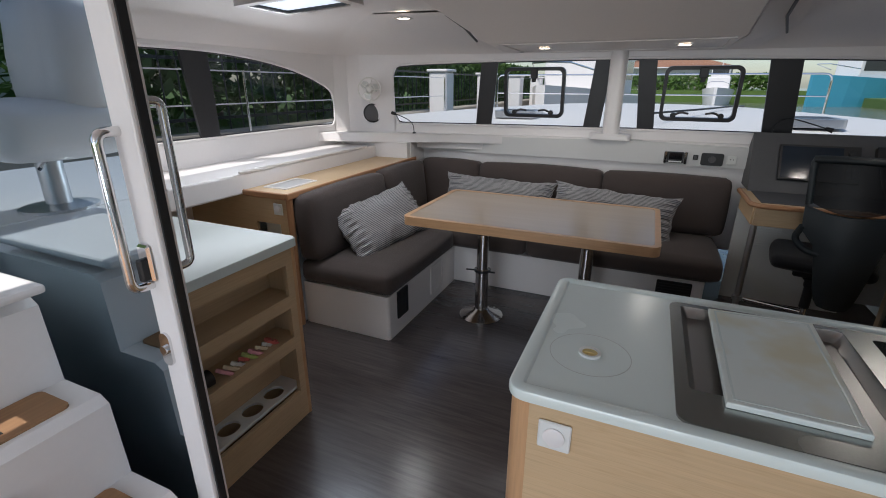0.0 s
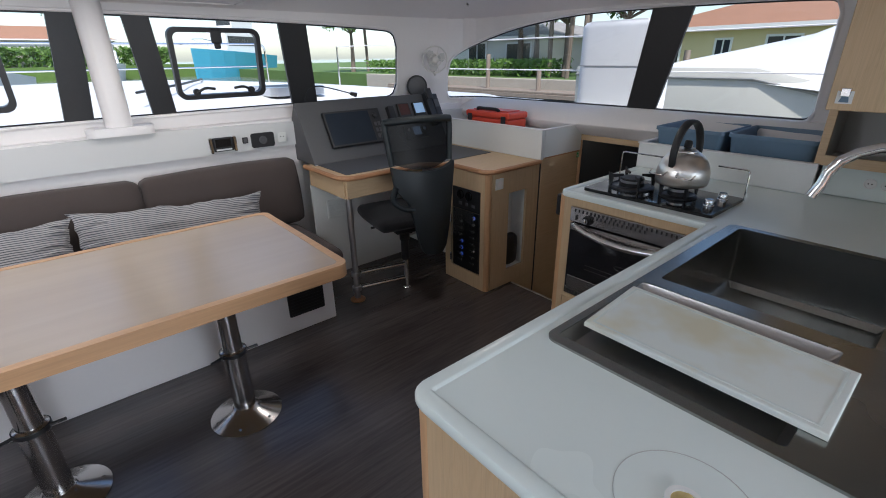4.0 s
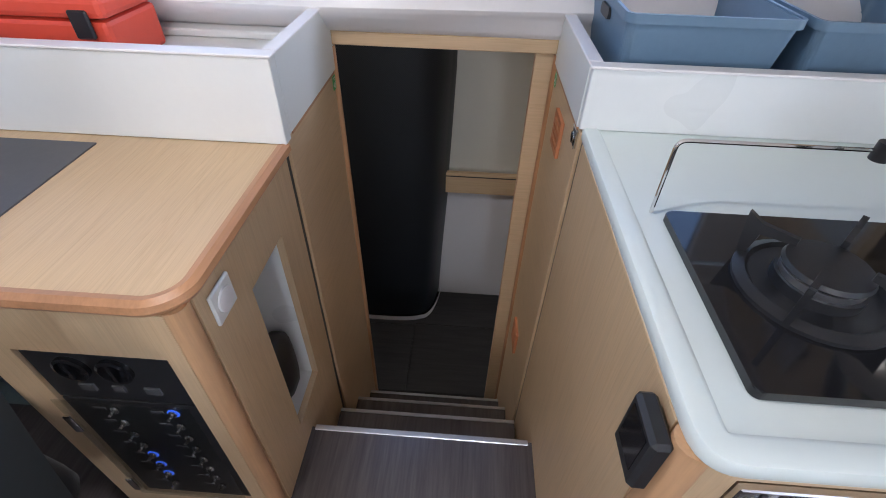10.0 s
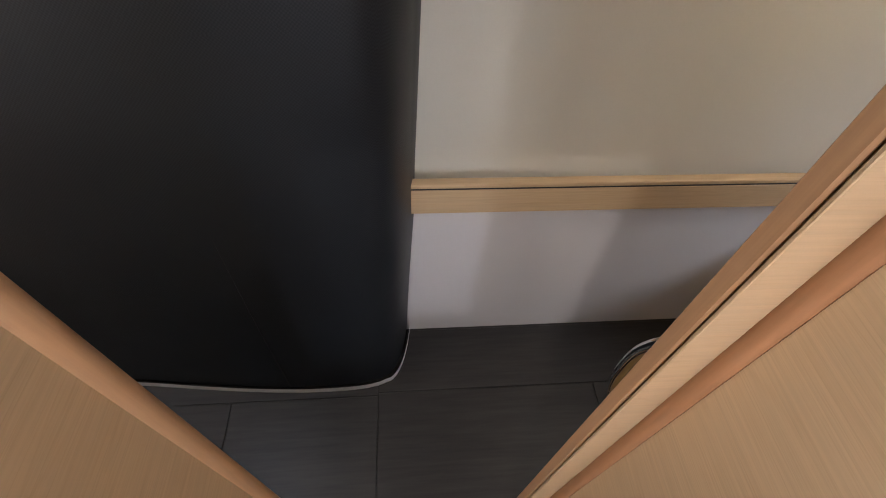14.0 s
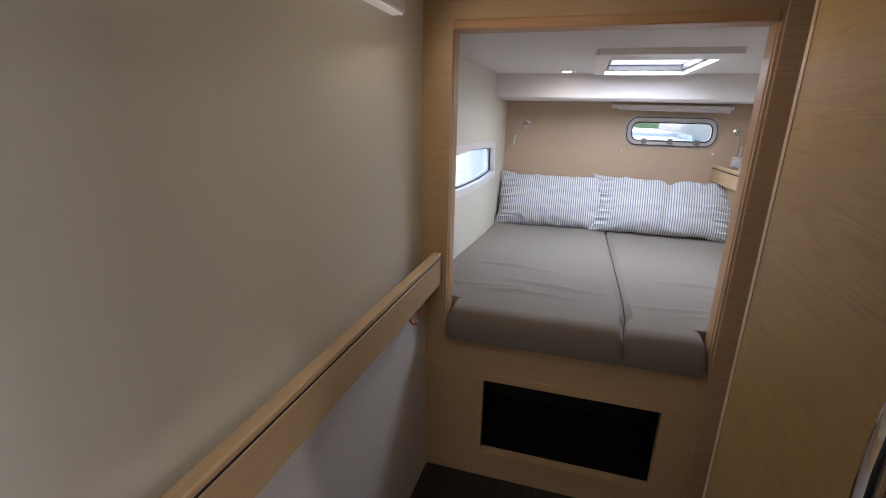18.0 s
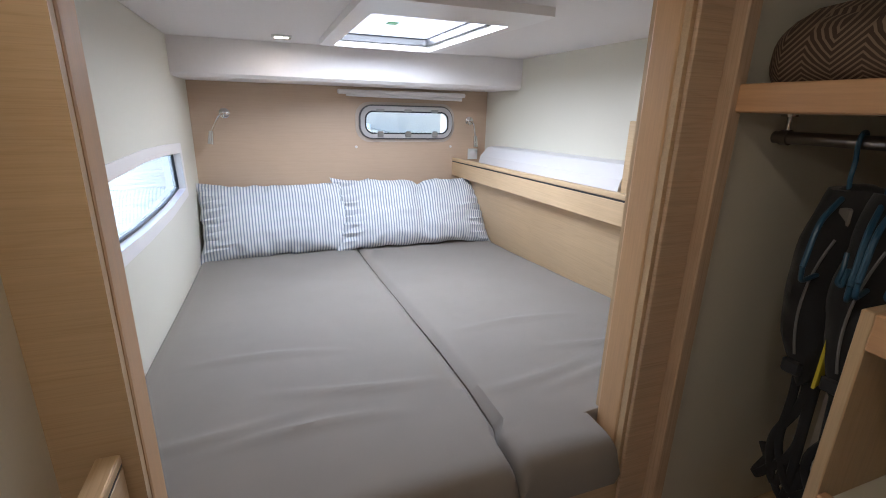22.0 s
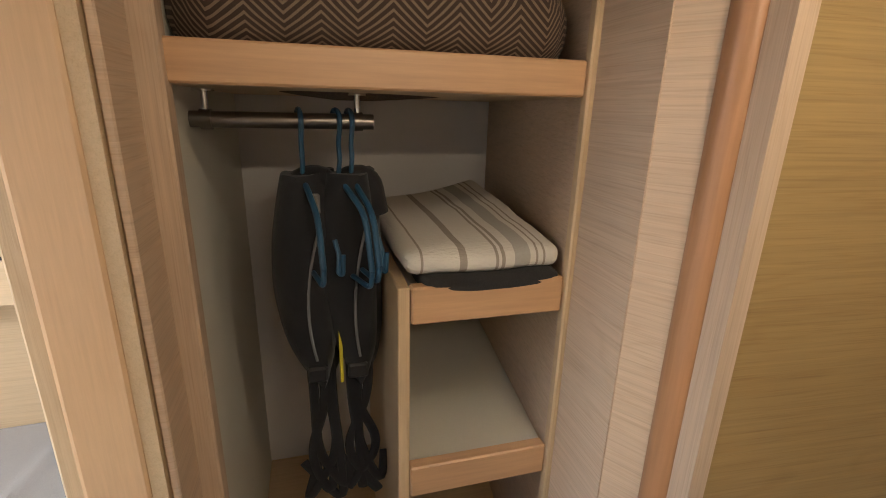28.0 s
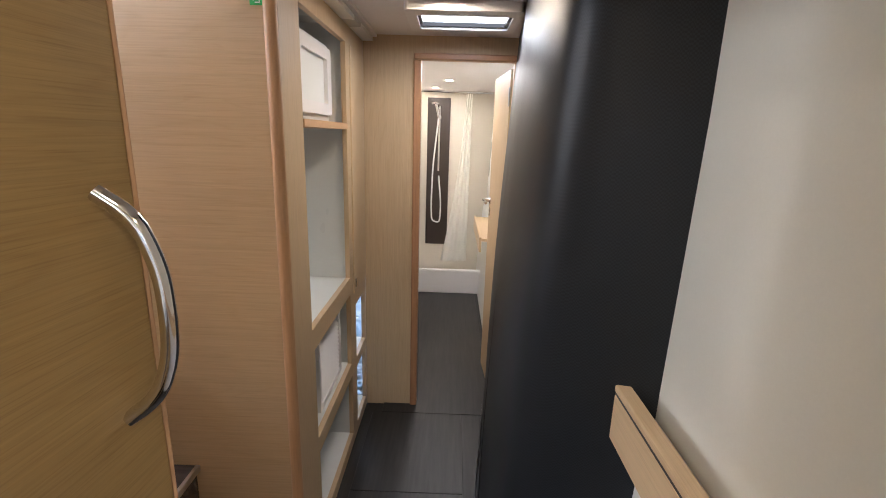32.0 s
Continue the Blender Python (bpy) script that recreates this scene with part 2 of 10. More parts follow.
def mix(nodes, links, a, b, fac, mode='MIX'):
    x = nodes.new("ShaderNodeMix")
    x.data_type, x.blend_type = 'RGBA', mode
    for v, k in ((fac, 0), (a, 6), (b, 7)):
        if hasattr(v, "is_output"):
            links.new(v, x.inputs[k])
        else:
            x.inputs[k].default_value = v if k == 0 else (*v, 1)
    return x.outputs[2]


def bump(nodes, links, b, height, strength=0.1, dist=0.01):
    n = nodes.new("ShaderNodeBump")
    n.inputs["Strength"].default_value, n.inputs["Distance"].default_value = strength, dist
    links.new(height, n.inputs["Height"])
    links.new(n.outputs["Normal"], b.inputs["Normal"])


def vary_rough(nodes, links, b, fac, lo, hi):
    r = nodes.new("ShaderNodeMapRange")
    r.inputs["To Min"].default_value, r.inputs["To Max"].default_value = lo, hi
    links.new(fac, r.inputs["Value"])
    links.new(r.outputs["Result"], b.inputs["Roughness"])


def scaled(c, k):
    return tuple(min(1.0, v * k) for v in c)


def wood(name, base, axis='x', rough=0.4, contrast=0.16, fine=140.0):
    """Oiled or varnished veneer with its grain along one axis."""
    m, n, l, b = material(name, rough)
    st = {'x': (0.05, 1, 1), 'y': (1, 0.05, 1), 'z': (1, 1, 0.05)}[axis]
    vec = coords(n, l, st)
    g1 = noise_node(n, l, vec, fine, 3, 0.6)
    g2 = noise_node(n, l, vec, 14, 3, 0.5, 1.2)
    g3 = noise_node(n, l, coords(n, l, tuple(0.25 if s < 1 else 1 for s in st)), 3.0, 2)
    c1 = ramp(n, l, g1, ((0.3, scaled(base, 1 - contrast)), (0.7, scaled(base, 1 + contrast * 0.6))))
    c2 = mix(n, l, c1, ramp(n, l, g2, ((0.35, scaled(base, 1 - contrast * 1.1)), (0.65, scaled(base, 1.05)))), 0.45)
    c3 = mix(n, l, c2, ramp(n, l, g3, ((0.3, (0.93, 0.91, 0.9)), (0.7, (1.0, 1.0, 1.0)))), 1.0, 'MULTIPLY')
    l.new(c3, b.inputs["Base Color"])
    vary_rough(n, l, b, g1, rough - 0.06, rough + 0.12)
    bump(n, l, b, g1, 0.06, 0.002)
    return m


def oak(name, base, axis='x', rough=0.5, depth=1.0):
    """Open-grained oak veneer: flame bands, fine streaks and dark pores along one axis."""
    m, n, l, b = material(name, rough)
    st = {'x': (0.011, 1, 1), 'y': (1, 0.011, 1), 'z': (1, 1, 0.011), 'level': (0.011, 0.011, 1)}[axis]
    vec = coords(n, l, st)
    tuple_vec = coords(n, l, tuple(0.02 if k < 1 else 1 for k in st))
    flame = noise_node(n, l, coords(n, l, tuple(0.1 if k < 1 else 1 for k in st)), 9, 3, 0.5, 0.8)
    wv = n.new("ShaderNodeMath")
    wv.operation = 'PINGPONG'
    wv.inputs[1].default_value = 0.045
    l.new(flame, wv.inputs[0])
    wr = n.new("ShaderNodeMapRange")
    wr.inputs["From Max"].default_value = 0.045
    l.new(wv.outputs[0], wr.inputs["Value"])
    streak = noise_node(n, l, vec, 190, 4, 0.65)
    pores = noise_node(n, l, tuple_vec, 480, 2, 0.5)
    tone = noise_node(n, l, coords(n, l), 2.2, 3)
    c = ramp(n, l, streak, ((0.32, scaled(base, 1 - 0.22 * depth)), (0.68, scaled(base, 1 + 0.12 * depth))))
    c = mix(n, l, c, ramp(n, l, wr.outputs["Result"], ((0.0, scaled((0.86, 0.80, 0.74), 1.0)), (0.35, (1.0, 1.0, 1.0)))), 0.75 * depth, 'MULTIPLY')
    c = mix(n, l, c, ramp(n, l, pores, ((0.34, (0.72, 0.66, 0.60)), (0.48, (1.0, 1.0, 1.0)))), 0.7 * depth, 'MULTIPLY')
    c = mix(n, l, c, ramp(n, l, tone, ((0.3, (0.92, 0.91, 0.90)), (0.7, (1.03, 1.02, 1.0)))), 1.0, 'MULTIPLY')
    l.new(c, b.inputs["Base Color"])
    vary_rough(n, l, b, streak, rough - 0.08, rough + 0.12)
    bump(n, l, b, pores, 0.12, 0.002)
    return m


def plain(name, color, rough=0.4, metal=0.0, var=0.04, grain=60.0, relief=0.03, big=1.5, spec=0.5):
    """Paint, gelcoat, plastic or metal with faint unevenness at two scales."""
    m, n, l, b = material(name, rough, metal, color)
    vec = coords(n, l)
    f1, f2 = noise_node(n, l, vec, grain, 2), noise_node(n, l, vec, big, 3)
    c = mix(n, l, ramp(n, l, f2, ((0.25, scaled(color, 1 - var)), (0.75, scaled(color, 1 + var * 0.4)))),
            ramp(n, l, f1, ((0.3, scaled(color, 1 - var)), (0.7, scaled(color, 1 + var)))), 0.4)
    l.new(c, b.inputs["Base Color"])
    vary_rough(n, l, b, f2, max(0.03, rough - 0.05), min(1.0, rough + 0.07))
    b.inputs["Specular IOR Level"].default_value = spec
    if relief:
        bump(n, l, b, f1, relief, 0.002)
    return m


def fabric(name, color, rough=0.9, scale=700.0, stripes=None, depth=0.25):
    """Woven cloth; stripes: (dark colour, bands per metre, axis index)."""
    m, n, l, b = material(name, rough)
    vec = coords(n, l, kind="UV" if stripes else "Object")
    ovec = coords(n, l)
    w = noise_node(n, l, ovec, scale, 1)
    f = noise_node(n, l, ovec, 6, 3)
    c = mix(n, l, ramp(n, l, f, ((0.3, scaled(color, 0.92)), (0.7, scaled(color, 1.05)))), ramp(n, l, w, ((0.35, scaled(color, 1 - depth)), (0.65, scaled(color, 1 + depth * 0.5)))), 0.5)
    if stripes:
        dark, per, ax = stripes
        sep = n.new("ShaderNodeSeparateXYZ")
        l.new(vec, sep.inputs[0])
        k = n.new("ShaderNodeMath")
        k.operation = 'MULTIPLY'
        k.inputs[1].default_value = per * math.tau
        l.new(sep.outputs[ax], k.inputs[0])
        s = n.new("ShaderNodeMath")
        s.operation = 'SINE'
        l.new(k.outputs[0], s.inputs[0])
        r = n.new("ShaderNodeMapRange")
        r.inputs["From Min"].default_value, r.inputs["From Max"].default_value = 0.05, 0.45
        l.new(s.outputs[0], r.inputs["Value"])
        c = mix(n, l, c, dark, r.outputs["Result"])
    l.new(c, b.inputs["Base Color"])
    b.inputs["Specular IOR Level"].default_value = 0.2
    b.inputs["Sheen Weight"].default_value = 0.15
    bump(n, l, b, w, 0.25, 0.002)
    return m


def glass(name, tint, gloss=0.04, rough=0.0):
    """A thin pane: tinted clear with a mirror-like skin that grows towards grazing views."""
    m = bpy.data.materials.new(name)
    m.use_nodes = True
    n, l = m.node_tree.nodes, m.node_tree.links
    n.clear()
    out, tr, gl, mx, lw = (n.new("ShaderNode" + k) for k in ("OutputMaterial", "BsdfTransparent", "BsdfGlossy", "MixShader", "LayerWeight"))
    tr.inputs[0].default_value = (*tint, 1)
    gl.inputs["Roughness"].default_value = rough
    pw, mr = n.new("ShaderNodeMath"), n.new("ShaderNodeMapRange")
    pw.operation = 'POWER'
    pw.inputs[1].default_value = 5.0
    mr.inputs["To Min"].default_value, mr.inputs["To Max"].default_value = gloss, 0.9
    l.new(lw.outputs["Facing"], pw.inputs[0])
    l.new(pw.outputs[0], mr.inputs["Value"])
    l.new(mr.outputs[0], mx.inputs[0])
    l.new(tr.outputs[0], mx.inputs[1])
    l.new(gl.outputs[0], mx.inputs[2])
    l.new(mx.outputs[0], out.inputs[0])
    return m


def glowing(name, color, strength):
    m, n, l, b = material(name, 0.4, 0, color)
    b.inputs["Emission Color"].default_value = (*color, 1)
    b.inputs["Emission Strength"].default_value = strength
    return m


MAPLE = (0.60, 0.437, 0.265)
CHERRY = (0.46, 0.235, 0.115)
M_WOOD_X, M_WOOD_Y, M_WOOD_Z = (oak("veneer_" + a, MAPLE, a, 0.42, 0.34) for a in "xyz")
M_OAK_X, M_OAK_Z = (oak("oak_" + a, (0.60, 0.445, 0.315), a, 0.5, 0.5) for a in "xz")
M_OAK_L = oak("oak_level", (0.62, 0.455, 0.315), "level", 0.5, 0.5)
M_PLAIN_X = oak("plain_veneer_x", (0.57, 0.425, 0.31), "x", 0.42, 0.14)
M_TRIM_X, M_TRIM_Y, M_TRIM_Z = (wood("cherry_" + a, CHERRY, a, 0.35, 0.2) for a in "xyz")
M_EDGE_X, M_EDGE_Y, M_EDGE_Z = (wood("edge_" + a, (0.60, 0.36, 0.19), a, 0.38, 0.18) for a in "xyz")
M_TABLE = wood("table_top", (0.46, 0.352, 0.245), 'x', 0.42, 0.06, 260.0)
M_TABLE.node_tree.nodes["Principled BSDF"].inputs["Coat Weight"].default_value = 0.9
M_TABLE.node_tree.nodes["Principled BSDF"].inputs["Coat Roughness"].default_value = 0.24
M_TABLE.node_tree.nodes["Principled BSDF"].inputs["Coat IOR"].default_value = 1.85
M_GEL = plain("white_gelcoat", (0.80, 0.77, 0.76), 0.32, var=0.02, relief=0.01)
M_LINER = plain("headliner", (0.78, 0.745, 0.735), 0.55, var=0.025, relief=0.02)
M_LAM = plain("white_laminate", (0.76, 0.77, 0.75), 0.28, var=0.015, relief=0.008)
M_SOLID = plain("solid_surface", (0.72, 0.79, 0.765), 0.24, var=0.008, relief=0.01)
M_CREAM = plain("cream_vinyl", (0.68, 0.655, 0.565), 0.46, var=0.03, grain=220, relief=0.06)
M_LOWER = plain("white_vinyl", (0.70, 0.68, 0.68), 0.5, var=0.03, grain=220, relief=0.04)
M_STEEL = plain("brushed_steel", (0.38, 0.37, 0.36), 0.31, 1.0, var=0.06, grain=300, relief=0.03)
M_POLISH = plain("polished_steel", (0.62, 0.60, 0.585), 0.17, 1.0, var=0.05, grain=300, relief=0.01)
M_SINK = plain("sink_steel", (0.34, 0.345, 0.33), 0.25, 1.0, var=0.08, grain=200, relief=0.02)
M_CHROME = plain("chrome", (0.75, 0.75, 0.75), 0.08, 1.0, var=0.02, relief=0)
M_ALU = plain("aluminium", (0.62, 0.62, 0.63), 0.35, 1.0, var=0.04)
M_BLACK = plain("black_plastic", (0.018, 0.018, 0.02), 0.4, var=0.2)
M_BLACKG = plain("black_gloss", (0.012, 0.012, 0.014), 0.06, var=0.1, relief=0)
M_GREY = plain("grey_board", (0.085, 0.085, 0.09), 0.5, var=0.08)
# near-black that puts the shade inside recesses into the colour
M_SHADE_BLACK = plain("shade_black", (0.02, 0.018, 0.016), 0.8)
M_BROWN = fabric("brown_upholstery", (0.078, 0.062, 0.057), 0.92)
M_TAUPE = fabric("taupe_cover", (0.235, 0.208, 0.185), 0.9, 900)
M_STRIPE = fabric("grey_striped_cloth", (0.42, 0.41, 0.41), 0.9, 800, ((0.10, 0.105, 0.115), 90.0, 1), 0.15)
M_STRIPE2 = fabric("ticking_cloth", (0.72, 0.72, 0.73), 0.9, 800, ((0.25, 0.29, 0.36), 62.0, 0), 0.12)
M_PANE = glass("window_acrylic", (0.44, 0.45, 0.45), 0.035)
M_PANE_S = glass("clear_acrylic", (0.62, 0.63, 0.63), 0.03)
M_PANE_F = glass("front_acrylic", (0.72, 0.73, 0.73), 0.03)
M_CLEAR = glass("clear_pane", (0.9, 0.92, 0.92))


def floor_material(name, tone, along='x'):
    m, n, l, b = material(name, 0.35)
    st = (0.06, 1, 1) if along == 'x' else (1, 0.06, 1)
    vec = coords(n, l, st)
    g, g2 = noise_node(n, l, vec, 60, 4, 0.65), noise_node(n, l, vec, 7, 3, 0.5, 0.8)
    wear = noise_node(n, l, coords(n, l), 2.2, 4)
    c = mix(n, l, ramp(n, l, g, ((0.3, scaled(tone, 0.5)), (0.72, scaled(tone, 1.75)))), ramp(n, l, g2, ((0.3, scaled(tone, 0.75)), (0.7, scaled(tone, 1.3)))), 0.5)
    l.new(c, b.inputs["Base Color"])
    vary_rough(n, l, b, wear, *((0.19, 0.27) if along == "x" else (0.36, 0.46)))
    b.inputs["Specular IOR Level"].default_value = 0.95 if along == "x" else 0.35
    b.inputs["Specular Tint"].default_value = (0.86, 0.91, 1.0, 1)
    bump(n, l, b, g, 0.08, 0.002)
    return m


M_FLOOR = floor_material("dark_wood_floor", (0.066, 0.055, 0.053))
M_FLOOR_HULL = floor_material("dark_hull_floor", (0.027, 0.0245, 0.0225), 'y')



def plate(outer, holes, lo, hi, axis='z', bev=0.0):
    """A slab over an outline with holes cut through."""
    bm = bmesh.new()
    put = {'z': lambda a, b, c: (a, b, c), 'x': lambda a, b, c: (c, a, b), 'y': lambda a, b, c: (a, c, b)}[axis]
    edges = []
    for loop in (outer, *holes):
        vs = [bm.verts.new(put(a, b, lo)) for a, b in loop]
        edges += [bm.edges.new((vs[i], vs[(i + 1) % len(vs)])) for i in range(len(vs))]
    bmesh.ops.triangle_fill(bm, use_beauty=True, use_dissolve=False, edges=edges)
    made = bmesh.ops.extrude_face_region(bm, geom=bm.faces[:])
    d = Vector(put(0, 0, hi - lo))
    for v in made["geom"]:
        if isinstance(v, bmesh.types.BMVert):
            v.co += d
    return bm


def rect(a0, a1, b0, b1):
    return [(a0, b0), (a1, b0), (a1, b1), (a0, b1)]


def tiles_uv(ob, u_axis, v_axis):
    """UVs in metres along two given directions."""
    u, v = Vector(u_axis).normalized(), Vector(v_axis).normalized()
    lay = ob.data.uv_layers.new(name="UVMap")
    for loop in ob.data.loops:
        p = ob.data.vertices[loop.vertex_index].co
        lay.data[loop.index].uv = (p.dot(u), p.dot(v))
    return ob
# ---------------------------------------------------------------- shell of the saloon
def front_y(x):
    return 4.05 - 0.038 * max(0.0, 0.6 - x) ** 2


# wall line seen from above: port side, rounded front, starboard side
WALL = [(-2.85, 0.62), (-2.82, 3.2), (-2.80, 3.40), (-2.74, 3.56), (-2.64, 3.65), (-2.5, 3.70)]
WALL += [(x, front_y(x)) for x in [-2.35 + 0.15 * i for i in range(28)]]
WALL += [(1.95, 4.04), (2.15, 4.0), (2.3, 3.93), (2.38, 3.82), (2.41, 3.65), (2.41, 0.62)]


def arc_lengths(line):
    out = [0.0]
    for (a, b), (c, d) in zip(line, line[1:]):
        out.append(out[-1] + math.hypot(c - a, d - b))
    return out


WALL_S = arc_lengths(WALL)


def wall_normals(line):
    """Outward normals at the corners of the wall line, averaged from both sides."""
    seg = []
    for (a, b), (c, d) in zip(line, line[1:]):
        k = math.hypot(c - a, d - b)
        seg.append(Vector((-(d - b) / k, (c - a) / k)))
    out = [seg[0]]
    for p, q in zip(seg, seg[1:]):
        out.append((p + q).normalized())
    return out + [seg[-1]]


WALL_N = wall_normals(WALL)


def on_wall(s, z, out=0.0):
    """A place on the coachroof side at arc length s, leaning inward with height."""
    s = min(max(s, 0.0), WALL_S[-1] - 1e-6)
    i = max(k for k in range(len(WALL_S) - 1) if WALL_S[k] <= s)
    t = (s - WALL_S[i]) / (WALL_S[i + 1] - WALL_S[i])
    (a, b), (c, d) = WALL[i], WALL[i + 1]
    nrm = WALL_N[i].lerp(WALL_N[i + 1], t).normalized()
    lean = 0.10 * max(0.0, z - 1.15) - out
    return Vector((a + (c - a) * t - nrm.x * lean, b + (d - b) * t - nrm.y * lean, z))


def s_at(x=None, y=None, side=1):
    """Arc length where the wall passes x (front) or y (a side)."""
    best, found = 1e9, 0
    n = 2000
    for i in range(n + 1):
        s = WALL_S[-1] * i / n
        p = on_wall(s, 1.15)
        if y is not None:
            if (p.x > 0) != (side > 0):
                continue
            d = abs(p.y - y)
        else:
            if p.y < 3.3:
                continue
            d = abs(p.x - x)
        if d < best:
            best, found = d, s
    return found


def pane_shape(s0, s1, z0, z1, r0, r1, rise0=0.0, rise1=0.0):
    """An opening: low and high edge as functions of s, with rounded ends; rise: how far the top drops at an end."""
    def edge(s):
        w = s1 - s0
        hi, lo = z1, z0
        a, b = s - s0, s1 - s
        for d, rise in ((a, rise0), (b, rise1)):
            q = max(0.0, 1 - d / (w * 0.55))
            hi = min(hi, z1 - rise * (1 - math.sqrt(1 - q * q)) ** 0.9)
        for d, r in ((a, r0), (b, r1)):
            if d < r:
                c = r - math.sqrt(max(0.0, r * r - (r - d) ** 2))
                hi, lo = hi - c, lo + c
        mid = (hi + lo) / 2
        return (min(lo, mid), max(hi, mid))
    return s0, s1, edge


SP0, SP1 = s_at(y=0.95, side=-1), s_at(y=3.56, side=-1)
SS0, SS1 = s_at(y=4.0, side=1), s_at(y=1.40, side=1)
SF0, SF1 = s_at(x=-2.2), s_at(x=1.66)
OPENINGS = [pane_shape(SP0, SP1, 1.18, 1.74, 0.06, 0.05, 0.0, 0.34),
            pane_shape(SF0, SF1, 1.20, 1.73, 0.08, 0.10, 0.05, 0.06),
            pane_shape(SS0, SS1, 1.16, 1.755, 0.05, 0.06, 0.36, 0.04)]
Z_LOW, Z_TOP = 0.98, 1.80


def wall_mesh():
    cuts = sorted(set([WALL_S[-1] * i / 170 for i in range(171)] + [s0 + (s1 - s0) * q for s0, s1, _ in OPENINGS for q in
                  (0, .004, .008, .014, .022, .03, .04, .96, .97, .978, .986, .992, .996, 1)]))
    bm = bmesh.new()

    def quad(a, b, c, d):
        vs = [bm.verts.new(p) for p in (a, b, c, d)]
        bm.faces.new(vs)

    for u, v in zip(cuts, cuts[1:]):
        hole = None
        for s0, s1, edge in OPENINGS:
            if u >= s0 - 1e-6 and v <= s1 + 1e-6:
                hole = edge
        for out in (0.0, 0.045):
            if hole is None:
                quad(on_wall(u, Z_LOW, out), on_wall(v, Z_LOW, out), on_wall(v, Z_TOP, out), on_wall(u, Z_TOP, out))
            else:
                (l0, h0), (l1, h1) = hole(u), hole(v)
                quad(on_wall(u, Z_LOW, out), on_wall(v, Z_LOW, out), on_wall(v, l1, out), on_wall(u, l0, out))
                quad(on_wall(u, h0, out), on_wall(v, h1, out), on_wall(v, Z_TOP, out), on_wall(u, Z_TOP, out))
        if hole is not None:
            (l0, h0), (l1, h1) = hole(u), hole(v)
            for a, b in ((l0, l1), (h0, h1)):
                quad(on_wall(u, a, 0), on_wall(v, b, 0), on_wall(v, b, 0.045), on_wall(u, a, 0.045))
    bmesh.ops.remove_doubles(bm, verts=bm.verts[:], dist=1e-5)
    return bm


coach = solid("wall_coachroof", wall_mesh(), M_GEL, "white moulded coachroof side with long tinted windows", "wall", kind="structure")

for k, (s0, s1, edge) in enumerate(OPENINGS):
    win = thing("window_%d" % (k + 1), on_wall((s0 + s1) / 2, 1.2), ("long curved saloon side window in tinted acrylic with black rubber seal", "wide wraparound forward window with black mullions", "long curved saloon side window in tinted acrylic with black rubber seal")[k], "window", kind="structure")
    cuts = [s0 + (s1 - s0) * i / 60 for i in range(61)]
    bm = bmesh.new()
    for u, v in zip(cuts, cuts[1:]):
        (l0, h0), (l1, h1) = edge(u), edge(v)
        vs = [bm.verts.new(on_wall(a, b, 0.03)) for a, b in ((u, l0), (v, l1), (v, h1), (u, h0))]
        if h0 - l0 > 1e-5 or h1 - l1 > 1e-5:
            bm.faces.new(vs)
    bmesh.ops.remove_doubles(bm, verts=bm.verts[:], dist=1e-5)
    pane = part("pane", bm, (M_PANE, M_PANE_F, M_PANE_S)[k], win)
    pane.visible_shadow = False
    fine = [s0 + (s1 - s0) * i / 120 for i in range(121)]
    loop = [on_wall(s, edge(s)[0] + 0.004, 0.022) for s in fine] + [on_wall(s, edge(s)[1] - 0.004, 0.022) for s in fine[::-1]]
    part("seal", tube(loop, 0.006, 6, True), M_BLACK, win, "black rubber seal")
    brim = [on_wall(s, edge(s)[0] - 0.008, 0.002) for s in fine] + [on_wall(s, edge(s)[1] + 0.008, 0.002) for s in fine[::-1]]
    part("rim", tube(brim, 0.011, 8, True), M_GEL, win, "white moulded rim", smooth=True)


def mullion(win, sa, sb, ta, tb, z0=1.165, z1=1.75):
    """A flat black band across the inside of a pane; s at the foot and at the head."""
    bm = bmesh.new()
    rows = []
    for i in range(7):
        z = z0 + (z1 - z0) * i / 6
        a, b = sa + (ta - sa) * i / 6, sb + (tb - sb) * i / 6
        rows.append([bm.verts.new(on_wall(q, z, o)) for q, o in ((a, 0.004), (b, 0.004), (b, 0.026), (a, 0.026))])
    for p, q in zip(rows, rows[1:]):
        for k in range(4):
            bm.faces.new((p[k], p[(k + 1) % 4], q[(k + 1) % 4], q[k]))
    bm.faces.new(rows[0])
    bm.faces.new(rows[-1][::-1])
    part("mullion", bm, M_BLACK, win, "matt black window mullion")


w_port, w_front, w_star = (bpy.data.objects["window_%d" % i] for i in (1, 2, 3))
mullion(w_star, s_at(y=2.44), s_at(y=2.25), s_at(y=2.33), s_at(y=2.08), 1.16, 1.755)
mullion(w_port, s_at(y=2.17, side=-1), s_at(y=2.32, side=-1), s_at(y=2.06, side=-1), s_at(y=2.27, side=-1), 1.18, 1.74)
for a, b in ((-1.45, -1.31), (-0.53, -0.40), (-0.11, 0.02), (0.76, 0.95)):
    lean_in = 0.05 if b < -0.22 else -0.05
    mullion(w_front, s_at(x=a), s_at(x=b), s_at(x=a + lean_in), s_at(x=b + lean_in), 1.20, 1.73)

# floors
solid("floor", prism([(-2.0, 0.45), (1.43, 0.45), (1.43, 1.5), (1.64, 1.5), (1.64, 4.0), (-2.0, 4.0)], -0.05, 0.0, 'z'), M_FLOOR, "dark brown wood-grain saloon floor", "floor", kind="structure")
solid("floor_2", box(2.3, 3.3, 0.7, 6.6, -1.05, -1.0, 0), M_FLOOR_HULL, "dark grey-brown wood-grain hull floor", "floor", kind="structure")

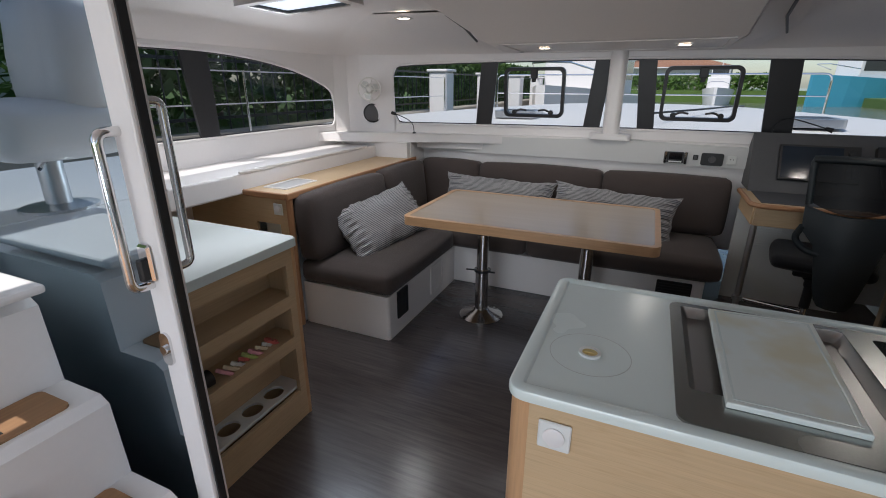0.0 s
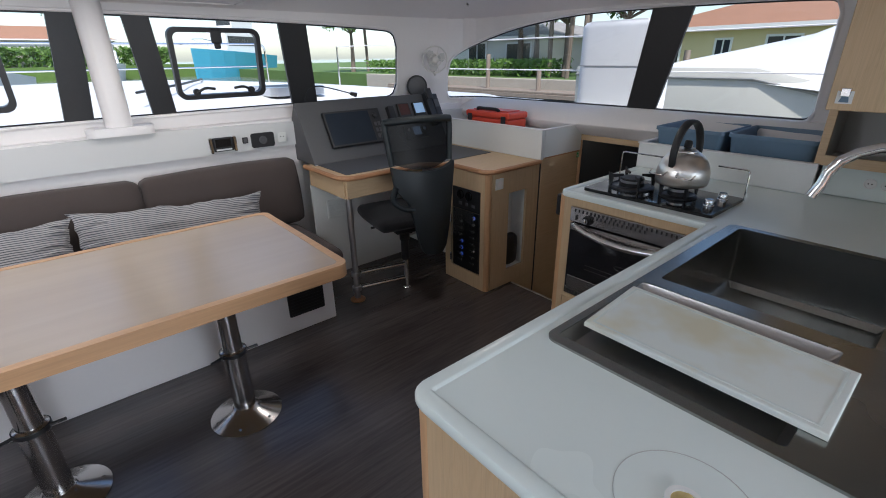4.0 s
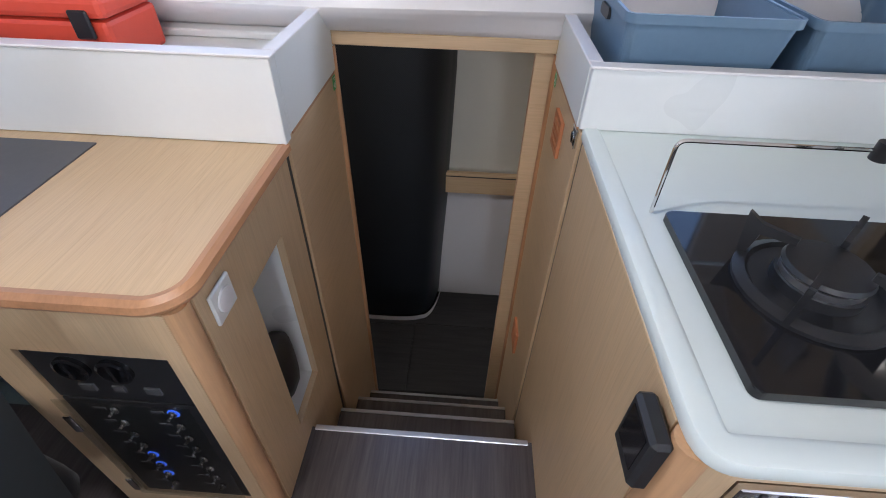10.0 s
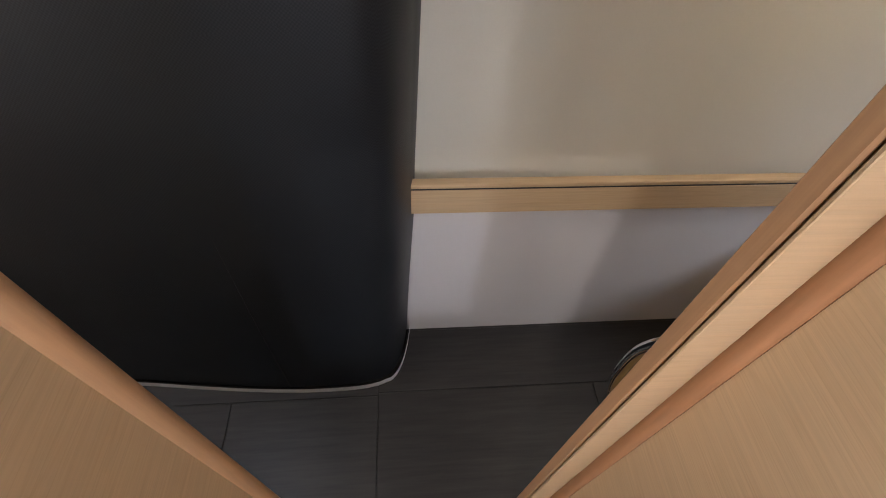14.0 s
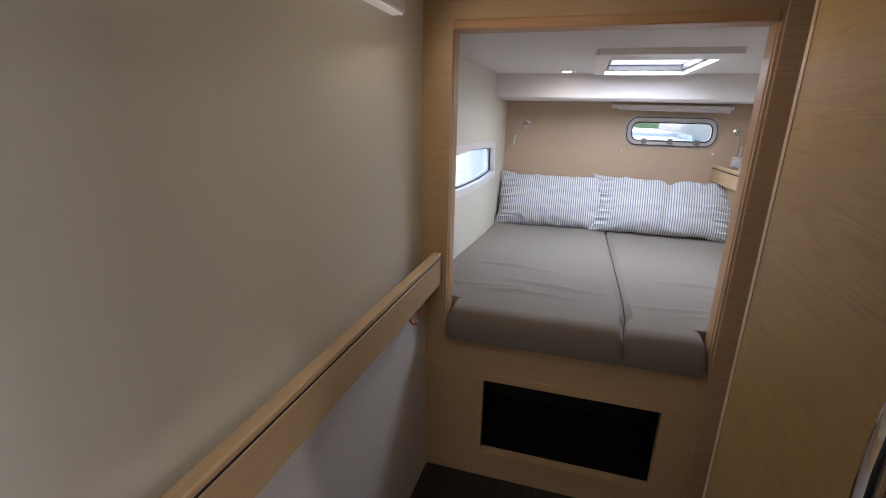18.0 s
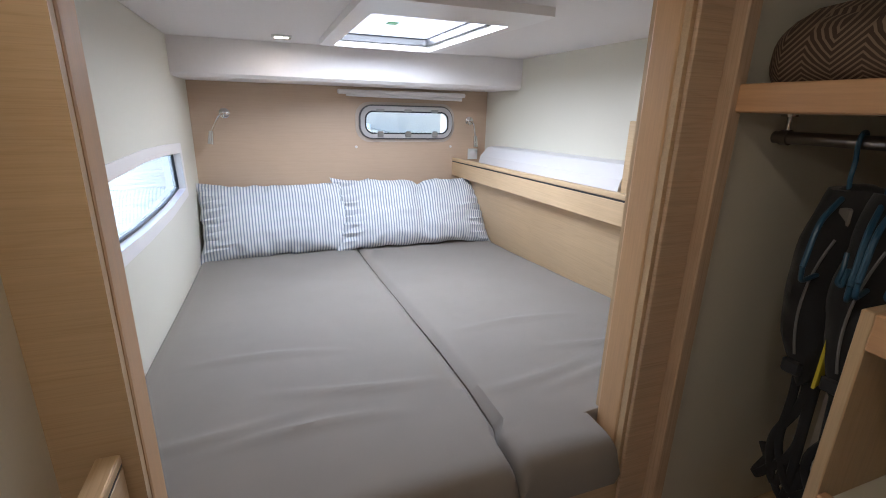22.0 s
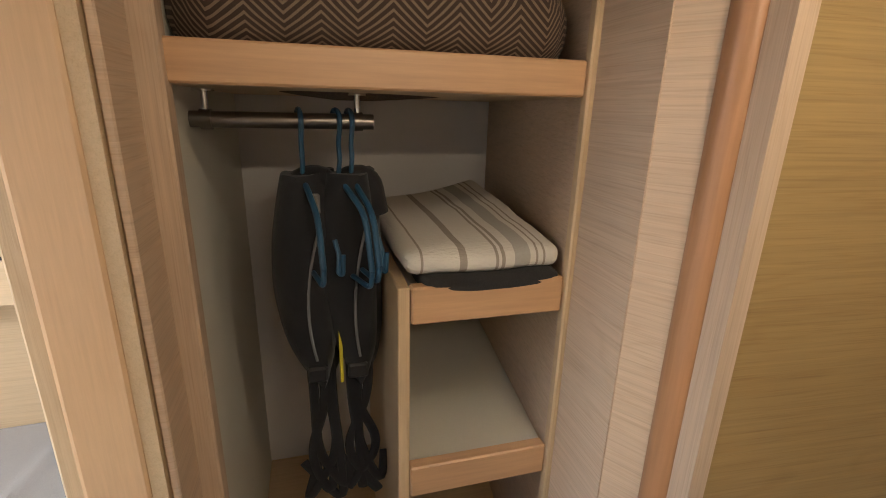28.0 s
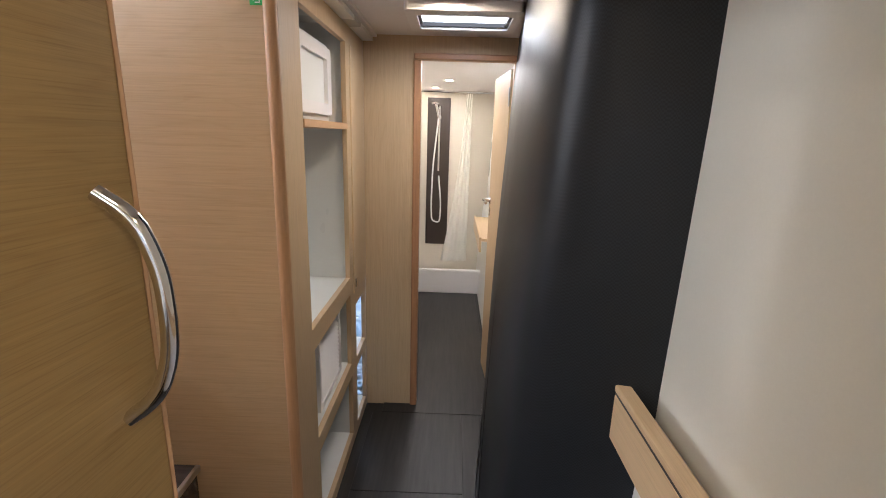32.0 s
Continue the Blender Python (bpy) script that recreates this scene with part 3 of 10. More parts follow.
# ceiling of the saloon: flat middle, coved sides
def ceiling_mesh():
    bm = bmesh.new()
    inset = [(0.0, 1.78), (0.06, 1.82), (0.16, 1.865), (0.3, 1.905), (0.5, 1.94), (0.75, 1.96), (1.0, 1.97)]
    n = 120
    loops = []
    for d, z in inset:
        loop = []
        for i in range(n + 1):
            s = WALL_S[-1] * i / n
            p, q = on_wall(s, 1.75), on_wall(s, 1.75, -0.1)
            dirn = (q - p).normalized()
            loop.append(bm.verts.new((p.x + dirn.x * d, p.y + dirn.y * d, z)))
        loops.append(loop)
    for a, b in zip(loops, loops[1:]):
        for i in range(n):
            bm.faces.new((a[i], a[i + 1], b[i + 1], b[i]))
    last = loops[-1]
    for i in range(n // 2):
        j = n - i
        if j - 1 > i + 1:
            bm.faces.new((last[i], last[i + 1], last[j - 1], last[j]))
    return bm


solid("ceiling", ceiling_mesh(), M_LINER, "off-white coved saloon headliner", "ceiling", kind="structure", smooth=True)
solid("ceiling_roof", box(-2.95, 2.55, 0.3, 4.2, 1.99, 2.05, 0.01), M_GEL, "white coachroof deck over the saloon", "roof", kind="structure")

# aft bulkhead with the sliding door's opening and the galley window
AFT = 0.60
for nm, x0, x1, z0, z1 in (("wall_aft_galley", 0.78, 1.02, 0.0, 2.0), ("wall_aft_below", 1.02, 1.59, 0.86, 1.0), ("wall_aft_above", 1.02, 1.59, 1.72, 2.0),
                           ("wall_aft_starboard", 1.59, 2.45, 0.86, 2.0), ("wall_aft_head", -2.85, 0.78, 1.9, 2.02), ("wall_aft_port", -2.85, -2.2, 0.0, 1.9)):
    solid(nm, box(x0, x1, AFT - 0.06, AFT, z0, z1, 0), M_GEL, "white aft saloon bulkhead", "wall", kind="structure")

# ---------------------------------------------------------------- shell of the starboard hull
solid("wall_hull_upper", box(3.247, 3.33, 0.79, 3.9, -0.064, 1.0, 0), M_CREAM, "cream vinyl hull side above the rail", "wall", kind="structure")
solid("wall_hull_lower", prism([(3.212, -1.0), (3.30, -1.0), (3.32, -0.065), (3.232, -0.065)], 0.79, 3.9, 'y'), M_LOWER, "white hull side below the rail", "wall", kind="structure")
solid("ceiling_hull", box(2.372, 3.33, 0.75, 3.86, 0.96, 1.0, 0), M_LINER, "off-white corridor ceiling", "ceiling", kind="structure")

# companionway: side walls, steps
solid("wall_companion_fwd", box(1.903, 2.345, 2.722, 2.746, -1.0, 0.851, 0.002), M_WOOD_X, "veneered companionway side", "wall", kind="structure")
solid("wall_companion_aft", box(1.903, 2.33, 2.036, 2.056, -0.25, 0.896, 0.002), M_WOOD_X, "veneered companionway side", "wall", kind="structure")
for k, (xa, xb, z) in enumerate(((1.60, 1.85, -0.25), (1.80, 2.05, -0.5), (2.0, 2.24, -0.75))):
    st = thing("companion_step", (xa, 2.4, z - 0.25), "dark wood companionway step with aluminium nosing", "step", "steps down to the hull", kind="structure")
    part("tread", box(xa, xb - 0.012, 2.063, 2.719, z - 0.03, z, 0.002), M_FLOOR, st)
    part("riser", box(xb - 0.03, xb - 0.015, 2.063, 2.719, z - 0.25, z - 0.03, 0), M_FLOOR, st)
    part("nosing", box(xb - 0.014, xb, 2.063, 2.719, z - 0.02, z + 0.002, 0.002), M_ALU, st, "aluminium nosing")
solid("floor_riser", box(1.62, 1.632, 2.063, 2.719, -0.25, -0.05, 0), M_FLOOR, "dark riser below the saloon floor", "riser", kind="structure")
solid("floor_nosing", box(1.63, 1.648, 2.063, 2.719, -0.02, 0.002, 0.002), M_ALU, "aluminium floor nosing", "trim", kind="structure")
# ---------------------------------------------------------------- galley
TOP = 0.905
SINK = (0.121, 1.235, 0.738, 1.325)
cnt_out = [(0.66, 0.70), (0.66, 0.602), (2.355, 0.602), (2.355, 2.05)] + [(p.x, p.y) for p in bend([(1.9, 2.05, 0), (1.172, 2.05, 0), (1.172, 1.44, 0)], 0.05, 6)] + [(p.x, p.y) for p in bend([(1.172, 1.43, 0), (1.172, 1.385, 0), (1.12, 1.385, 0)], 0.02, 4)] + [(p.x, p.y) for p in bend([(1.1, 1.385, 0), (-0.222, 1.385, 0), (-0.222, 0.706, 0), (0.5, 0.706, 0)], 0.05, 6)]
counter = thing("worktop", (0.6, 1.0, 0.87), "white solid-surface L-shaped galley worktop with raised flat lip", "worktop")
part("slab", plate(cnt_out, [rounded(SINK[0] + 0.02, SINK[1] - 0.02, SINK[2] + 0.02, SINK[3] - 0.02, 0.03)], 0.879, TOP - 0.004), M_SOLID, counter)
edge_line = bend([(0.66, 0.704, 0), (-0.224, 0.704, 0), (-0.224, 1.387, 0), (1.165, 1.387, 0), (1.17, 1.392, 0), (1.17, 2.052, 0), (1.904, 2.052, 0)], 0.05, 8)


def lip_strip(line, profile):
    """Sweeps a profile of (inward, z) pairs along an open line; inward is to the right of the way."""
    bm = bmesh.new()
    rows = []
    for i, p in enumerate(line):
        a, b = line[max(0, i - 1)], line[min(len(line) - 1, i + 1)]
        d = Vector((b.x - a.x, b.y - a.y)).normalized()
        rows.append([bm.verts.new((p.x + d.y * w, p.y - d.x * w, z)) for w, z in profile])
    for a, b in zip(rows, rows[1:]):
        for k in range(len(profile) - 1):
            bm.faces.new((a[k], b[k], b[k + 1], a[k + 1]))
    return bm


part("lip", lip_strip(edge_line, [(0.006, 0.8785), (0.0015, 0.881), (0.0, 0.886), (0.0, 0.899), (0.0025, 0.9045), (0.007, 0.9065), (0.030, 0.9065), (0.034, 0.905), (0.039, 0.9005)]), M_SOLID, counter, "raised flat lip", smooth=True)

island = thing("galley_island_cabinet", (0.2, 1.0, 0.0), "pale maple galley island cabinet with built-in fridge", "cabinet")
part("end_panel", box(-0.214, -0.195, 0.752, 1.345, 0.0, 0.878), M_WOOD_Z, island)
el = part("latch", box(-0.218, -0.2145, 0.773, 0.813, 0.806, 0.852, 0.002), M_BLACKG, island, "black push latch")
part("button", rod((-0.218, 0.793, 0.832), (-0.224, 0.793, 0.832), 0.009, 14), M_CHROME, el, smooth=True)
part("aft_panel", box(-0.176, 0.66, 0.716, 0.736, 0.0, 0.878), M_WOOD_X, island)
for x, y, rr in ((-0.180, 0.750, 0.036), (-0.187, 1.347, 0.029)):
    part("corner_post", rod((x, y, 0), (x, y, 0.878), rr, 20), M_EDGE_Z, island, "rounded cherry corner post", smooth=True)
part("front_rail", box(-0.17, 1.19, 1.35, 1.372, 0.852, 0.878, 0), M_WOOD_X, island)
part("side_panel", plate(rect(-0.168, 0.07, 0.0, 0.85), [rect(-0.13, 0.0, 0.60, 0.82)], 1.35, 1.372, 'y'), M_WOOD_Z, island)
part("recess", box(-0.14, 0.01, 1.31, 1.345, 0.59, 0.83, 0), M_LAM, island)
drw = part("drawer", box(0.075, 0.72, 1.352, 1.374, 0.712, 0.848, 0.002), M_WOOD_X, island)
part("latch", join(rod((0.35, 1.37, 0.80), (0.35, 1.402, 0.80), 0.012, 14), rod((0.35, 1.398, 0.80), (0.35, 1.409, 0.80), 0.019, 18), box(0.333, 0.367, 1.373, 1.378, 0.775, 0.825, 0.003)), M_CHROME, drw, "chrome push latch", smooth=True)
dr2 = part("cupboard_door", box(0.725, 1.187, 1.352, 1.374, 0.03, 0.848, 0.002), M_WOOD_Z, island)
lt0 = part("latch", box(0.733, 0.766, 1.374, 1.379, 0.785, 0.835, 0.003), M_BLACKG, dr2, "black and chrome push latch")
part("button", moved(lathe([(0.013, 0), (0.013, 0.007), (0.009, 0.009)], (0, 0, 0), 18), Matrix.Translation((0.7495, 1.379, 0.818)) @ pose(0, 0, 0, -90)), M_CHROME, lt0, smooth=True)
part("plinth", box(-0.17, 1.19, 1.34, 1.36, 0.0, 0.03, 0), M_WOOD_X, island)
fr = thing("fridge", (0.38, 1.36, 0.03), "black glass-fronted built-in fridge under the worktop", "fridge")
part("door", box(0.085, 0.705, 1.352, 1.378, 0.035, 0.700, 0.004), M_BLACKG, fr)
part("top_trim", box(0.08, 0.71, 1.352, 1.384, 0.700, 0.708, 0.001), M_CHROME, fr, "chrome edge trim")
for x in (0.081, 0.709):
    part("side_trim", box(x - 0.003, x + 0.003, 1.352, 1.382, 0.035, 0.70, 0.001), M_CHROME, fr, "chrome edge trim")
part("handle", box(0.36, 0.44, 1.378, 1.386, 0.52, 0.545, 0.003), M_CHROME, fr, "chrome catch")
part("badge", box(0.6, 0.66, 1.378, 1.380, 0.62, 0.64, 0), M_ALU, fr)


def switch_plate(x, y, z, facing, name="light_switch", label="white round-rocker light switch", two=False):
    """A white plate with a round rocker; facing: the way it looks."""
    sw = thing(name, (x, y, z), label, "switch")
    d = Vector(facing).normalized()
    m = Matrix.Translation((x, y, z)) @ d.to_track_quat('Z', 'Y').to_matrix().to_4x4()
    h = 0.072 if two else 0.036
    part("plate", moved(join(box(-0.036, 0.036, -h, h, 0, 0.008, 0.003)), m), M_LAM, sw)
    for oy in ((-0.036, 0.036) if two else (0.0,)):
        part("rocker", moved(lathe([(0.024, 0.007), (0.024, 0.012), (0.02, 0.014)], (0, oy, 0), 20), m), M_GEL, sw, smooth=True)
    return sw


switch_plate(-0.108, 0.715, 0.805, (0, -1, 0))
switch_plate(-0.065, 1.346, 0.71, (0, 1, 0), two=True, label="white double dimmer switch in a recess")

# sink of one steel pressing: drainer channel and deep bowl
sink = thing("sink", (0.7, 1.05, 0.7), "brushed steel sink with deep bowl and drainer", "sink")
B0, B1, B2, B3 = 0.60, 1.205, 0.82, 1.285
C0, C1 = 0.15, 0.545
part("flange", plate(rounded(SINK[0], SINK[1], SINK[2], SINK[3], 0.03), [rounded(B0, B1, B2, B3, 0.012), rounded(C0, C1, 0.86, 1.305, 0.012)], TOP - 0.004, TOP + 0.002), M_SINK, sink)


def tray(x0, x1, y0, y1, z0, z1, r):
    bm = bmesh.new()
    top = [bm.verts.new((a, b, z1)) for a, b in rounded(x0, x1, y0, y1, r)]
    mid = [bm.verts.new((a, b, z0 + 0.02)) for a, b in rounded(x0 + 0.003, x1 - 0.003, y0 + 0.003, y1 - 0.003, r)]
    low = [bm.verts.new((a, b, z0)) for a, b in rounded(x0 + 0.02, x1 - 0.02, y0 + 0.02, y1 - 0.02, r * 0.7)]
    for p, q in ((top, mid), (mid, low)):
        for i in range(len(p)):
            bm.faces.new((p[i], p[(i + 1) % len(p)], q[(i + 1) % len(p)], q[i]))
    bm.faces.new(low)
    return bm


part("bowl", tray(B0, B1, B2, B3, 0.68, TOP, 0.012), M_SINK, sink, "deep steel bowl", smooth=True)
part("drainer", tray(C0, C1, 0.86, 1.305, 0.878, TOP, 0.012), M_STEEL, sink, "shallow drainer tray", smooth=True)
part("waste", lathe([(0.045, 0.0), (0.045, 0.004), (0.03, 0.003), (0.03, 0.001)], (0.88, 1.06, 0.682), 20), M_CHROME, sink, smooth=True)
part("overflow", moved(lathe([(0.022, 0), (0.022, 0.004), (0.012, 0.004)], (0, 0, 0), 16), Matrix.Translation((1.0, B2 + 0.006, 0.85)) @ pose(0, 0, 0, -90)), M_CHROME, sink, smooth=True)

M_BOARD = plain("cutting_board_poly", (0.70, 0.76, 0.73), 0.45, var=0.03, grain=400, relief=0.05)
bn, bl = M_BOARD.node_tree.nodes, M_BOARD.node_tree.links
stain = noise_node(bn, bl, coords(bn, bl), 5.0, 3)
stained = mix(bn, bl, (0.72, 0.77, 0.74), (0.62, 0.56, 0.36), ramp(bn, bl, stain, ((0.5, (0, 0, 0)), (0.72, (0.75, 0.75, 0.75)))))
bl.new(stained, bn["Principled BSDF"].inputs["Base Color"])
board = thing("cutting_board", (0.34, 1.06, TOP), "stained white plastic cutting board resting on the sink rim", "cutting board")
bb = [(0.215, 0.82), (0.455, 0.82), (0.475, 1.30), (0.222, 1.285)]
part("slab", prism(bb, TOP + 0.003, TOP + 0.016, 'z', 0.003), M_BOARD, board)
cx, cy = sum(p[0] for p in bb) / 4, sum(p[1] for p in bb) / 4
part("groove", ring([(cx + (x - cx) * 0.9, cy + (y - cy) * 0.94) for x, y in bb], [(cx + (x - cx) * 0.86, cy + (y - cy) * 0.92) for x, y in bb], TOP + 0.0165, TOP + 0.0172), M_SOLID, board)

lid = thing("waste_lid", (-0.068, 0.925, TOP), "round flush waste lid with brass finger ring", "lid")
part("disc", ring([(-0.068 + 0.098 * math.cos(a), 0.925 + 0.098 * math.sin(a)) for a in (math.tau * i / 48 for i in range(48))], [(-0.068 + 0.0965 * math.cos(a), 0.925 + 0.0965 * math.sin(a)) for a in (math.tau * i / 48 for i in range(48))], TOP - 0.004, TOP - 0.0034), plain("pale_joint", (0.45, 0.47, 0.45), 0.5), lid, "thin grey joint")
M_BRASS = plain("pale_brass", (0.72, 0.58, 0.28), 0.35, 0.6)
part("finger_ring", ring([(-0.068 + 0.027 * math.cos(a), 0.925 + 0.027 * math.sin(a)) for a in (math.tau * i / 24 for i in range(24))], [(-0.068 + 0.019 * math.cos(a), 0.925 + 0.019 * math.sin(a)) for a in (math.tau * i / 24 for i in range(24))], TOP - 0.004, TOP + 0.002), M_LAM, lid)
part("grip", join(lathe([(0.019, 0), (0.019, 0.002)], (-0.068, 0.925, TOP - 0.003), 24), box(-0.086, -0.050, 0.921, 0.929, TOP - 0.002, TOP + 0.002, 0.001)), M_BRASS, lid, "brass finger grip")


def tap_body(x, y, kind):
    t = thing(kind, (x, y, TOP), "chrome galley mixer tap with tall swan neck" if kind == "mixer_tap" else "chrome single-lever tap beside the sink", "tap")
    part("base", lathe([(0.031, 0), (0.031, 0.01), (0.028, 0.014), (0.028, 0.088), (0.029, 0.09), (0.029, 0.094), (0.028, 0.096), (0.028, 0.13), (0.024, 0.136)], (x, y, TOP), 24), M_CHROME, t, smooth=True)
    part("lever", moved(prism([(-0.022, -0.025), (0.022, -0.025), (0.018, 0.02), (0.013, 0.13), (-0.013, 0.13), (-0.018, 0.02)], 0.0, 0.011, 'z', 0.003), Matrix.Translation((x, y, TOP + 0.134)) @ pose(0, 0, 0, 8, 0, 75 if kind == "mixer_tap" else 60)), M_CHROME, t, smooth=True)
    if kind == "mixer_tap":
        pts = [(x, y, TOP + 0.1), (x + 0.008, y + 0.01, TOP + 0.26)]
        for i in range(11):
            a = math.pi * i / 10
            pts.append((x + 0.01 - 0.02 * (1 - math.cos(a)), y + 0.012 + 0.12 * (1 - math.cos(a)), TOP + 0.29 + 0.1 * math.sin(a)))
        pts.append((x - 0.035, y + 0.265, TOP + 0.255))
        part("spout", tube(pts, 0.0125, 14), M_CHROME, t, "tall curved chrome spout", smooth=True)
    return t


tap_body(0.838, 0.776, "mixer_tap")
tap_body(1.04, 0.772, "pump_tap")
soap = thing("soap_cap", (1.13, 0.83, TOP), "small chrome cap on the sink rim", "cap")
part("cap", lathe([(0.025, 0), (0.025, 0.008), (0.018, 0.016), (0.006, 0.02)], (1.15, 0.778, TOP + 0.002), 20), M_CHROME, soap, smooth=True)

# oven unit
oc = thing("oven_cabinet", (1.5, 1.7, 0.0), "pale maple oven housing with drawer and rounded corner post", "cabinet")
part("face_frame", plate(rect(1.385, 2.03, 0.02, 0.878), [rect(1.405, 1.985, 0.375, 0.838), rect(1.405, 1.995, 0.03, 0.355)], 1.188, 1.206, 'x'), M_WOOD_Z, oc)
part("corner_post", rod((1.21, 2.036, 0), (1.21, 2.036, 0.878), 0.024, 16), M_EDGE_Z, oc, "rounded cherry corner post", smooth=True)
dw = part("drawer", box(1.186, 1.204, 1.409, 1.991, 0.035, 0.352, 0.003), M_WOOD_Y, oc)
part("latch", join(box(1.179, 1.187, 1.68, 1.72, 0.308, 0.328, 0.002), rod((1.187, 1.70, 0.315), (1.168, 1.70, 0.315), 0.008, 12)), M_CHROME, dw, "chrome push latch", smooth=True)
part("side_panel", box(1.232, 1.884, 2.034, 2.0515, -0.8, 0.878, 0.001), M_WOOD_Z, oc)
part("carcass_back", box(1.425, 1.438, 1.39, 2.03, 0.0, 0.867, 0), M_WOOD_Z, oc)
part("inner_side", box(1.206, 1.424, 1.384, 1.398, 0.0, 0.867, 0), M_WOOD_Z, oc)

oven = thing("oven", (1.4, 1.7, 0.38), "built-in stainless steel gas oven with black glass door", "oven")
part("body", box(1.215, 1.42, 1.41, 1.98, 0.38, 0.835, 0), M_BLACK, oven)
part("control_panel", box(1.178, 1.21, 1.407, 1.983, 0.765, 0.836, 0.002), M_POLISH, oven, "slotted steel control panel")
for row, z in enumerate((0.822, 0.806)):
    for i in range(26 if row == 0 else 13):
        y = 1.955 - i * 0.0205 if row == 0 else 1.86 - i * 0.0205
        part("slot", box(1.1768, 1.179, y - 0.0035, y + 0.0035, z - 0.007, z + 0.007, 0), M_BLACK, oven)
for i in range(30):
    y = 1.965 - i * 0.0185
    part("slot", box(1.1808, 1.184, y - 0.003, y + 0.003, 0.388, 0.408, 0), M_BLACK, oven)
kb_ = part("knob", rod((1.178, 1.885, 0.788), (1.166, 1.885, 0.788), 0.023, 24), M_BLACKG, oven, "black control knob", smooth=True)
part("grip", join(rod((1.166, 1.885, 0.788), (1.150, 1.885, 0.788), 0.0135, 18), box(1.142, 1.152, 1.881, 1.889, 0.776, 0.802, 0.003)), M_CHROME, kb_, "chrome grip", smooth=True)
part("switch", box(1.172, 1.178, 1.942, 1.95, 0.778, 0.80, 0.001), M_BLACK, oven)
part("igniter", rod((1.178, 1.452, 0.786), (1.170, 1.452, 0.786), 0.011, 16), M_BLACK, oven, smooth=True)
dr = part("door", box(1.176, 1.21, 1.412, 1.978, 0.42, 0.757, 0.003), M_BLACKG, oven, "black glass oven door")
part("lower_band", box(1.173, 1.177, 1.43, 1.965, 0.425, 0.487, 0.001), M_POLISH, dr, "polished steel band")
part("upper_band", box(1.173, 1.177, 1.42, 1.972, 0.725, 0.757, 0.001), M_POLISH, dr)
part("inner_window", box(1.1745, 1.1758, 1.48, 1.91, 0.53, 0.70, 0), M_BLACKG, dr)
M_RACK = plain("dim_rack_wire", (0.10, 0.095, 0.09), 0.35, 0.8)
# wires lie on the opaque door, dimmed to look like a rack in the dark inside
for z in (0.545, 0.566):
    part("rack_wire", rod((1.1742, 1.51, z), (1.1742, 1.875, z), 0.0016, 6), M_RACK, dr, "dim wires on the door front standing in for the rack")
part("badge", ring([(1.695 + 0.032 * math.cos(a), 0.605 + 0.011 * math.sin(a)) for a in (math.tau * k / 24 for k in range(24))], [(1.695 + 0.029 * math.cos(a), 0.605 + 0.009 * math.sin(a)) for a in (math.tau * k / 24 for k in range(24))], 1.1738, 1.1744, 'x'), M_RACK, dr, "faint oval badge")
hp = [(1.172, 1.955, 0.75)] + [(1.172 - 0.035 * math.sin(math.pi * i / 12) ** 0.6, 1.955 - 0.50 * i / 12, 0.75 - 0.028 * math.sin(math.pi * i / 12)) for i in range(1, 12)] + [(1.172, 1.455, 0.75)]
part("handle", tube(hp, 0.0145, 12), M_CHROME, dr, "bowed chrome handle", smooth=True)
part("lower_grille", box(1.184, 1.21, 1.407, 1.983, 0.380, 0.416, 0.001), M_POLISH, oven, "slotted steel foot")

# hob
hob = thing("gas_hob", (1.46, 1.67, TOP), "black glass two-burner gas hob with pan rails", "hob")
part("glass", prism(rounded(1.25, 1.59, 1.40, 1.973, 0.012), TOP - 0.002, TOP + 0.012, 'z', 0.002), M_BLACKG, hob)


def burner(x, y, r):
    b = part("burner", lathe([(r * 1.3, 0.0), (r * 1.3, 0.006), (r * 1.12, 0.012), (r * 1.05, 0.007), (r * 0.72, 0.008), (r * 0.72, 0.024)], (x, y, TOP + 0.012), 28), M_BLACK, hob, smooth=True)
    part("crown", lathe([(r * 0.64, 0.022), (r * 0.66, 0.026), (r * 0.66, 0.034), (r * 0.6, 0.036)], (x, y, TOP + 0.012), 28), M_ALU, b, "aluminium burner crown", smooth=True)
    part("cap", lathe([(r * 0.66, 0.036), (r * 0.7, 0.04), (r * 0.66, 0.046), (r * 0.2, 0.048)], (x, y, TOP + 0.012), 28), M_BLACK, b, smooth=True)
    for k in range(4):
        a = radians(45 + 90 * k)
        m = Matrix.Translation((x, y, TOP + 0.012)) @ pose(0, 0, 0, 0, 0, math.degrees(a))
        part("pan_support", moved(prism([(r * 0.55, 0.062), (r * 1.15, 0.062), (r * 1.42, 0.072), (r * 1.36, 0.03), (r * 1.3, 0.0), (r * 1.18, 0.0), (r * 1.1, 0.045), (r * 0.55, 0.052)], -0.004, 0.004, 'y'), m), M_BLACK, b, "cast iron pan support")


burner(1.42, 1.825, 0.078)
burner(1.425, 1.61, 0.06)
for kx, y in ((1.365, 1.458), (1.50, 1.455)):
    part("knob", lathe([(0.021, 0), (0.021, 0.004), (0.018, 0.006), (0.018, 0.026), (0.015, 0.03)], (kx, y, TOP + 0.012), 20), M_CHROME, hob, "steel gas knob", smooth=True)
part("pan_rail", tube(bend([(1.60, 1.988, TOP), (1.602, 1.988, TOP + 0.132), (1.602, 1.69, TOP + 0.132)], 0.015), 0.0035, 8), M_CHROME, hob, "thin chrome pan rail", smooth=True)
